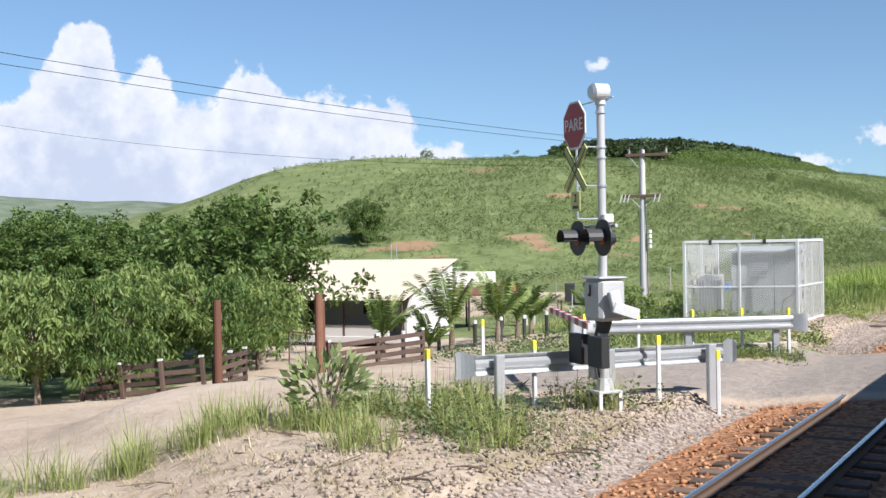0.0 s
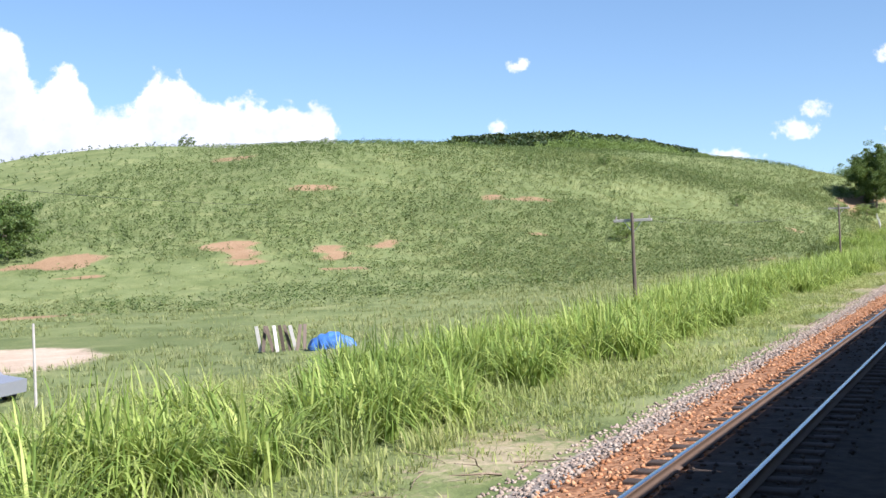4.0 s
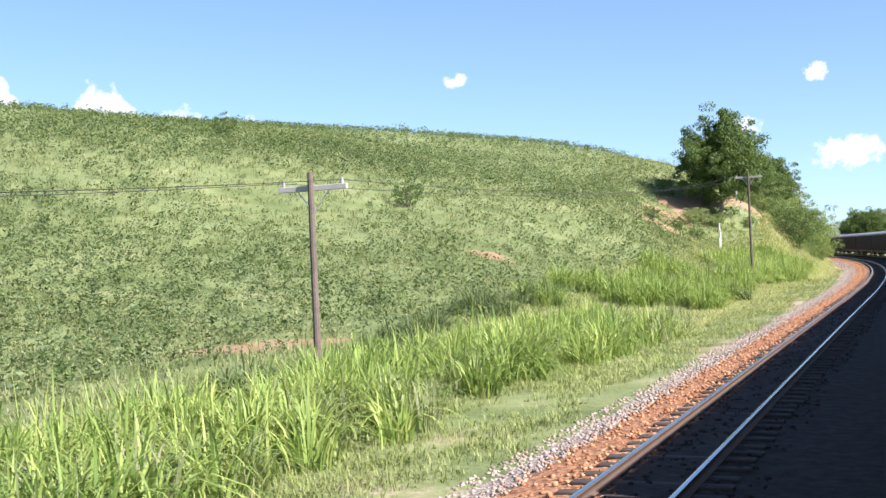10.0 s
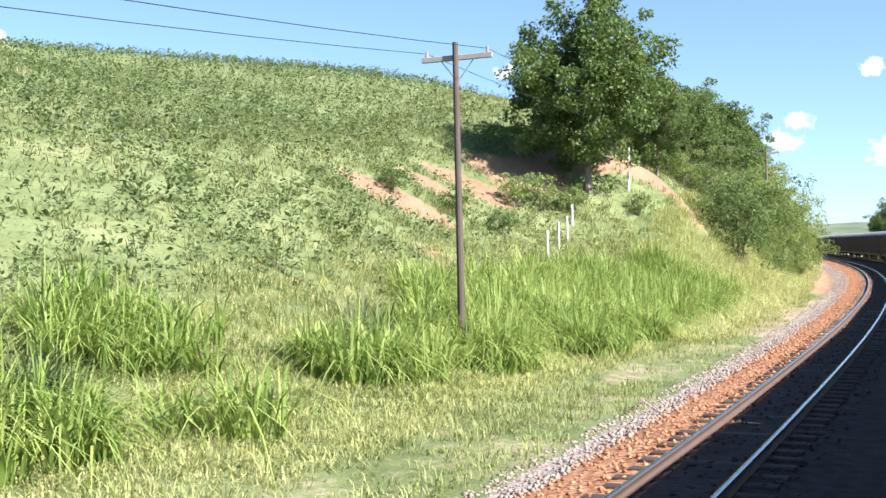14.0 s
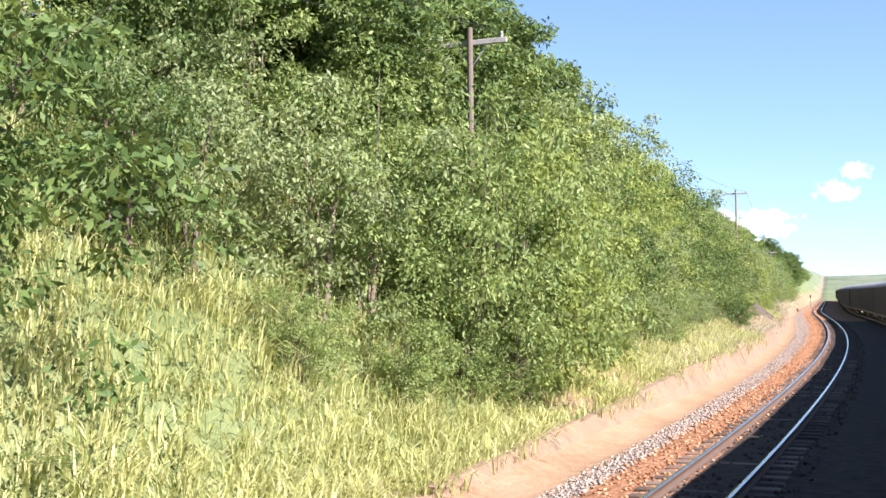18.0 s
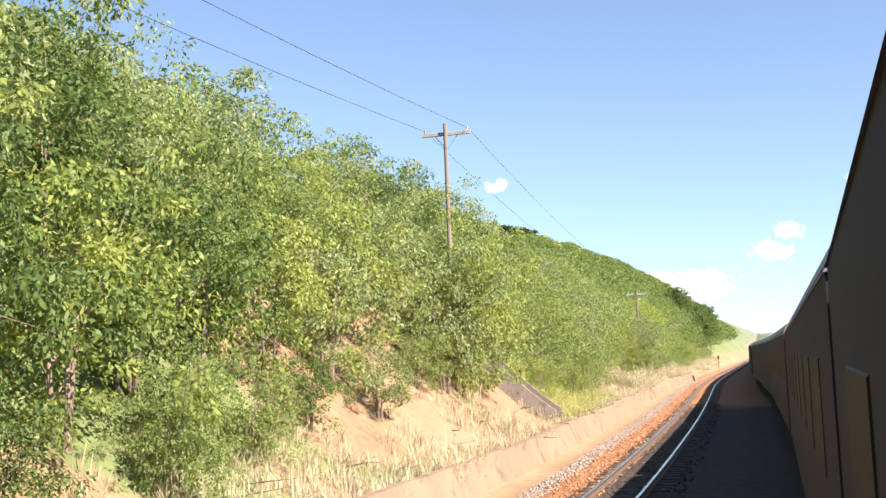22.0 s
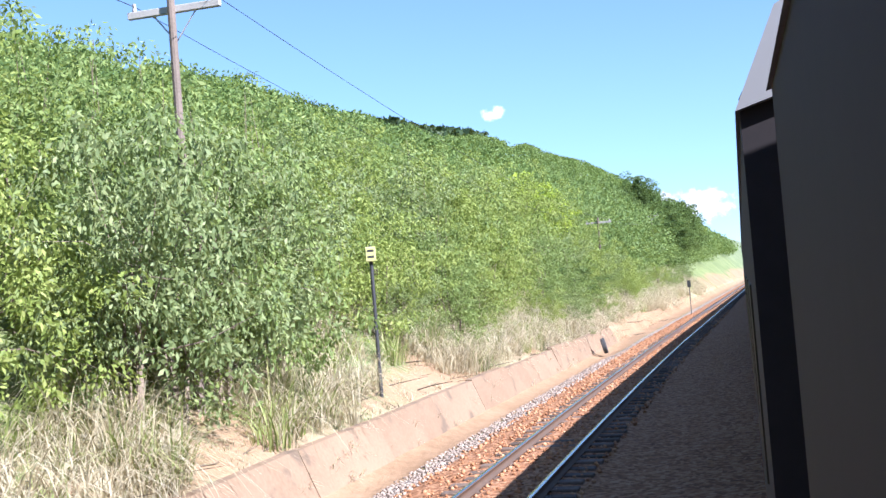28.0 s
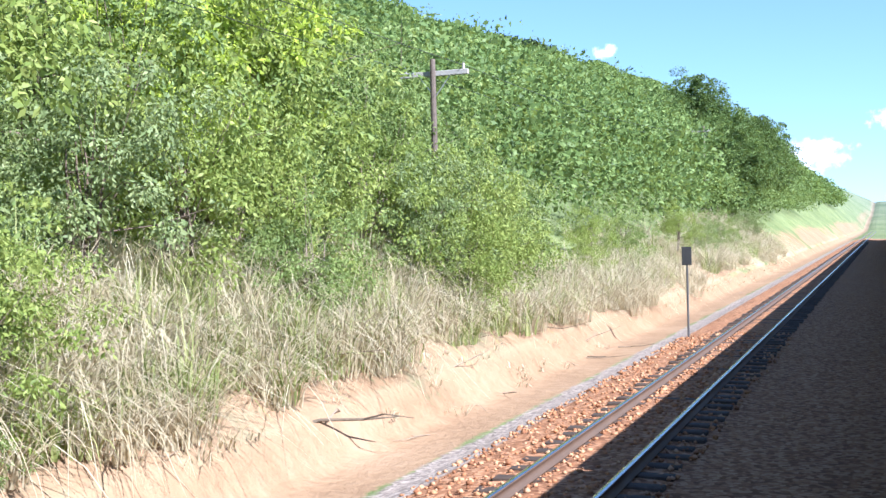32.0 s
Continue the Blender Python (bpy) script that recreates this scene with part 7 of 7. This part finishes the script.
# ---------------------------------------------------------------- plants round the crossing
def crossing_plants():
    for x, y, h, k in ((-26.5, 23.4, 4.0, 0), (-25.1, 24.6, 3.6, 1), (-26.8, 27.2, 3.9, 2), (-27.8, 29.8, 4.2, 0), (-25.4, 30.2, 3.6, 1), (-26.6, 33.4, 3.8, 2), (-29.5, 26.0, 4.2, 1), (-31, 30.5, 4.4, 0),
                       (-29.8, 20.8, 4.0, 2), (-32.5, 24.0, 4.5, 0), (-28.3, 17.5, 3.8, 1), (-29.0, 34.5, 4.0, 1), (-33.5, 19, 4.4, 2)):
        MANGO.plant(x, y, h, k)
    BROAD.plant(-30.6, 38.6, 7.0, 0, "large dark broadleaf tree overhanging the house", 1.0)
    BROAD.plant(-33.8, 39.5, 6.4, 2, "large dark broadleaf tree overhanging the house", 1.0)
    for x, y, h in ((-57, 49, 7), (-54, 52, 6.5), (-61, 53, 7.5), (-50, 56, 7), (-48, 60, 6.5), (-66, 50, 7), (-56, 60, 7), (-63, 60, 7.5), (-72, 56, 7), (-45, 50, 5.5), (-80, 60, 7.5), (-75, 68, 7)):
        BROAD.plant(x, y, h, None, "dark broadleaf tree in the row beyond the yard", 1.1)
    spots = np.array([(-11.4, 14.2), (-11.7, 12.2), (-12.1, 11.3), (-10.9, 13.2), (-8.6, 16.6), (-8.0, 16.0), (-8.9, 15.8), (-7.2, 14.6), (-6.7, 14.0), (-7.6, 15.0), (-6.9, 17.9), (-10.2, 16.1), (-9.6, 15.9), (-11.9, 13.2),
                      (-10.6, 14.1), (-9.0, 17.3), (-12.6, 10.4), (-8.3, 13.4), (-9.4, 14.3)])
    sd = np.array([to_line(x, y) for x, y in spots])
    n = len(sd)
    s, d = np.repeat(sd[:, 0], 5) + rng.normal(0, 0.26, n * 5), np.repeat(sd[:, 1], 5) + rng.normal(0, 0.26, n * 5)
    grass("roadside_tufts", (s, d, rng.uniform(0.5, 1.15, n * 5)), 46, 0.24, 0.85, 0.014, "weed", "tufts of tall wispy grass at the roadside", 4, 0.6, 0.5)
    herbs("roadside_weeds", np.repeat(sd[4:12, 0], 26) + rng.normal(0, 0.6, 8 * 26), np.repeat(sd[4:12, 1], 26) + rng.normal(0, 0.6, 8 * 26), rng.uniform(0.5, 1.1, 8 * 26), 26, "herb",
          "mat of low leafy weeds at the roadside", 0.07, 0.45)
    u = rng.uniform(-0.1, 1.02, 420)
    gx, gy = -9.9 + 4.0 * u + rng.normal(0, 0.3, 420), 23.7 + 2.75 * u + rng.normal(0.45, 0.45, 420)
    sd2 = np.array([to_line(a, b) for a, b in zip(gx, gy)])
    herbs("guardrail_weeds", sd2[:, 0], sd2[:, 1], rng.uniform(0.4, 1.1, 420), 24, "herb", "low leafy weeds growing under the guardrail", 0.055, 0.27)
    grass("guardrail_grass", (sd2[:160, 0], sd2[:160, 1] + 0.3, rng.uniform(0.5, 1.2, 160)), 20, 0.25, 0.36, 0.014, "weed", "wispy grass growing round the guardrail", 3, 0.7, 0.6)
    # rank weeds round the foot of the enclosure and beyond it
    gx, gy = rng.uniform(-13.0, -6.2, 900), rng.uniform(33.6, 44.5, 900)
    c, q = math.cos(radians(8)), math.sin(radians(8))
    u, w = (gx + 9.6) * c + (gy - 38.9) * q, -(gx + 9.6) * q + (gy - 38.9) * c
    out = (np.maximum(np.abs(u) / 2.75, np.abs(w) / 2.95) > 1.0) & (gx < -6.6 - 0.05 * (gy - 34)) & (rng.uniform(0, 1, 900) < 0.75)
    sd3 = np.array([to_line(a, b) for a, b in zip(gx[out], gy[out])])
    k = rng.uniform(0.5, 1.2, len(sd3))
    herbs("enclosure_weeds", sd3[:, 0], sd3[:, 1], k, 26, "rank", "dark green weeds round the foot of the enclosure", 0.09, 0.5)
    grass("enclosure_grass", (sd3[::2, 0], sd3[::2, 1], k[::2]), 22, 0.3, 0.45, 0.018, "weed", "rank grass round the foot of the enclosure", 3, 0.7, 0.7)
    for x, y, h in ((-14.6, 40.4, 1.6), (-15.6, 42.6, 1.9), (-13.8, 43.0, 1.5), (-16.2, 39.0, 1.1)):
        BUSH.plant(x, y, h, 0, "rank green bush between the palms and the enclosure", 1.1)
    for x, y, h in ((-10.0, 46.8, 0.9), (-10.4, 51.5, 1.2), (-11.8, 57, 1.3), (-9.8, 60.5, 1.0), (-12.5, 47.8, 1.3)):
        BUSH.plant(x, y, h, 0, "rank green bush among the tall grass beyond the enclosure", 1.2)
    # the broad-leaved plant
    p = thing("milkweed_bush", "broad-leaved grey-green milkweed bush at the roadside", "bush", on(-9.9, 14.75))
    g = np.random.default_rng(9)
    for k in range(9):
        a = k * 0.7
        tip = Vector((0.42 * math.cos(a), 0.42 * math.sin(a), 0.85 + 0.25 * g.uniform()))
        part("stem", tube([(0, 0, -0.05), tip * 0.5 + Vector((0, 0, 0.08)), tip], [0.02, 0.015, 0.008], 5), "bark", p)
    c = g.normal(0, 1, (240, 3))
    c /= np.linalg.norm(c, axis=1, keepdims=True)
    pos = np.stack([c[:, 0] * 0.62, c[:, 1] * 0.62, 0.62 + c[:, 2] * 0.55], -1) * g.uniform(0.75, 1.05, (240, 1))
    pos[:, 2] = np.maximum(pos[:, 2], 0.08)
    v, f = leaf_quads(pos, c + np.array([0, 0, 0.35]), g.uniform(0.16, 0.27, 240), 0.5)
    ob = new("foliage", quick_mesh("foliage", v, f, "leaf_grey"))
    ob.parent = p
    # straw and litter on the bare ground in front
    s, d, k = scatter(1500, 1, 20, 5.9, 12.5, lambda s, d: 1 - near_path(*at_line(s, d), ROAD, 3.4), (0.4, 1.0))
    grass("dry_litter", (s, d, k), 9, 0.3, 0.35, 0.016, "straw", "flattened dry grass litter on the bare ground", 2, 0.9, 1.4)
    s, d, k = scatter(500, 20, 40, 9.5, 17, lambda s, d: 1 - np.maximum(near_path(*at_line(s, d), ROAD, 3.6), near_path(*at_line(s, d), DRIVE, 3.2)), (0.5, 1.1))
    herbs("verge_weeds", s, d, k, 22, "herb", "low leafy weeds behind the guardrail", 0.09, 0.45)


crossing_plants()

# ---------------------------------------------------------------- small things along the line
def small_things():
    g = np.random.default_rng(77)
    # pale fence posts above the cane
    for x, y, top in ((-16.2, 242.3, 4.45), (-16.5, 244.4, 4.75), (-16.9, 246.4, 5.0), (-15.7, 252.4, 7.2), (-16.4, 255.0, 7.5), (-15.9, 240.0, 4.0)):
        z = ground_at(x, y) - 0.15
        top = max(top - 0.6, z + 1.2)
        p = thing("fence_post", "pale weathered timber fence post above the cutting", "fence post", pose(x, y, z, 0, 0, g.uniform(0, 90)), "pale fence posts")
        part("post", box((0, 0, (top - z) / 2, 0.10, 0.10, top - z), bevel=0.012), "pole_concrete", p)
        for k in range(3):
            part("staple", box((0, -0.068, (top - z) * (0.45 + 0.2 * k), 0.03, 0.012, 0.02)), "dark_steel", p)
    # a tyre propped against the ditch wall
    x, y = -34.8, 438.4
    t = thing("old_tyre", "worn grey tyre standing upright against the ditch wall", "tyre", pose(x, y, -0.16, -14, 0, 106))
    ring = [(0.33, 0.07), (0.34, 0.0), (0.33, -0.07), (0.30, -0.095), (0.22, -0.09), (0.19, -0.06), (0.20, 0.0), (0.19, 0.06), (0.22, 0.09), (0.30, 0.095)]
    bm = bmesh.new()
    loops = []
    for k in range(28):
        a = k * 2 * math.pi / 28
        loops.append([bm.verts.new((r * math.cos(a), w, r * math.sin(a))) for r, w in ring])
    for k in range(28):
        for j in range(len(ring)):
            bm.faces.new((loops[k][j], loops[k][(j + 1) % len(ring)], loops[(k + 1) % 28][(j + 1) % len(ring)], loops[(k + 1) % 28][j]))
    tyre = part("carcass", bm, "tyre", t, smooth=True)
    bm = bmesh.new()
    for k in range(40):
        a = k * 2 * math.pi / 40
        for w in (-0.045, 0.045):
            m = Matrix.Translation((0.337 * math.cos(a), w, 0.337 * math.sin(a))) @ Matrix.Rotation(-a, 4, 'Y') @ Matrix.Diagonal((0.016, 0.075, 0.032, 1))
            bmesh.ops.create_cube(bm, size=1, matrix=m)
    part("tread", bm, "tyre", tyre)
    # the post with a small box sign
    x, y = -32.4, 413.56
    z = ground_at(x, y) - 0.3
    p = thing("line_marker_post", "slim steel post with a small faded yellow marker box", "marker post", pose(x, y, z, 0, 0, 30))
    part("post", rod((0, 0, 0), (0, 0, 3.95 - z), 0.045, 0.045, 10), "dark_steel", p)
    sign = part("marker_box", box((0, -0.08, 3.95 - z - 0.2, 0.24, 0.1, 0.34), bevel=0.012), "sign_yellow", p, "small faded yellow box")
    part("marker_bar", box((0, -0.135, 3.95 - z - 0.12, 0.15, 0.008, 0.05)), "black", sign)
    part("marker_bar", box((0, -0.135, 3.95 - z - 0.26, 0.15, 0.008, 0.05)), "black", sign)
    # the dark board on a thin post
    x, y = -38.6, 472.0
    z = ground_at(x, y) - 0.2
    p = thing("track_board", "small dark board on a thin post beside the track", "track sign", pose(x, y, z, 0, 0, 12))
    part("post", rod((0, 0, 0), (0, 0, 2.6), 0.03, 0.03, 8), "dark_steel", p)
    part("board", box((0, -0.04, 2.4, 0.26, 0.03, 0.5), bevel=0.006), "black", p)
    # the side walls of a concrete drain coming down the bank
    h = float(np.interp(353, *zip(*HEADINGS)))
    p = thing("drain_chute", "weathered grey concrete drain coming down the bank", "drain", kind="structure")
    for ds in (0.0, 1.5):
        bm = bmesh.new()
        pr = []
        for k in range(13):
            d = 8.0 + 4.6 * k / 12
            x, y = at_line(352.0 + ds, d)
            zz = float(land(352.0 + ds, d))
            rise = 0.95 * math.sin(math.pi * min(1.0, 0.12 + k / 13)) ** 0.6
            row = []
            for w, q in ((-0.07, -0.3), (0.07, -0.3), (0.07, rise), (-0.07, rise)):
                row.append(bm.verts.new((float(x) - w * math.sin(radians(h)), float(y) + w * math.cos(radians(h)), zz + q)))
            pr.append(row)
        for a, b in zip(pr, pr[1:]):
            for j in range(4):
                bm.faces.new((a[j], a[(j + 1) % 4], b[(j + 1) % 4], b[j]))
        bm.faces.new(pr[0])
        bm.faces.new(pr[-1][::-1])
        bmesh.ops.recalc_face_normals(bm, faces=bm.faces)
        part("side_wall", bm, "drain_concrete", p)
    # fallen twigs on the bank, the ditch edge and the bare ground
    def twig(bm, x, y, z, length, r):
        a, lift = g.uniform(0, 6.283), abs(g.normal(0.05, 0.12))
        way = Vector((math.cos(a), math.sin(a), lift))
        side = Vector((-math.sin(a), math.cos(a), g.normal(0, 0.3)))
        pts = [Vector((x, y, z + r)) + way * length * u + side * length * 0.12 * math.sin(u * 4 + a) for u in (0, 0.3, 0.65, 1.0)]
        tube(pts, [r, r * 0.85, r * 0.6, r * 0.25], 4, bm)
        if length > 0.6:
            tube([pts[1], pts[1] + (way * 0.5 + side * g.choice((-0.6, 0.6))) * length * 0.4], [r * 0.6, r * 0.2], 4, bm)
    for name, n, s0, s1, d0, d1, label in (("bank_twigs", 420, 288, 446, 7.5, 9.4, "dead grey twigs lying along the top of the ditch wall"),
                                           ("roadside_twigs", 90, 2, 20, 5.8, 11, "dry sticks and litter on the bare ground at the crossing"),
                                           ("sand_twigs", 60, 446, 476, 6.6, 8.8, "dead twigs on the pale bare ground beside the track"),
                                           ("verge_twigs", 60, 40, 70, 5.8, 8.0, "dark sticks on the pale gravel apron")):
        bm = bmesh.new()
        for _ in range(n):
            s, d = g.uniform(s0, s1), g.uniform(d0, d1)
            x, y = at_line(s, d)
            twig(bm, float(x), float(y), float(land(s, d)), g.uniform(0.25, 1.3), g.uniform(0.008, 0.022))
        tagged(part(name, bm, "twig"), label, "twigs", kind="stuff")
    # a dead branch on the gravel
    b = thing("dead_branch", "dark fallen branch lying across the gravel apron", "branch", pose(-6.4, 41.2, -0.36, 0, 0, 20))
    part("limb", tube([(-0.75, 0, 0.05), (-0.3, 0.06, 0.09), (0.2, -0.03, 0.06), (0.8, 0.08, 0.12)], [0.045, 0.04, 0.03, 0.012], 7), "fence_wood", b)
    part("fork", tube([(-0.1, 0.02, 0.08), (0.15, 0.25, 0.1), (0.4, 0.38, 0.05)], [0.025, 0.018, 0.008], 6), "fence_wood", b)
    b = thing("dead_branch", "leafless grey branch lying on the pale bare ground", "branch", pose(-38.3, 455.6, 0.0, 0, 0, 60))
    part("limb", tube([(-0.9, 0, 0.05), (-0.3, 0.1, 0.12), (0.3, -0.06, 0.09), (0.95, 0.1, 0.04)], [0.03, 0.026, 0.02, 0.008], 7), "twig", b)
    part("fork", tube([(-0.2, 0.06, 0.11), (0.1, 0.4, 0.2), (0.3, 0.7, 0.1)], [0.018, 0.014, 0.006], 6), "twig", b)
    part("fork", tube([(0.3, -0.06, 0.09), (0.5, -0.35, 0.18), (0.9, -0.5, 0.1)], [0.016, 0.012, 0.005], 6), "twig", b)


small_things()
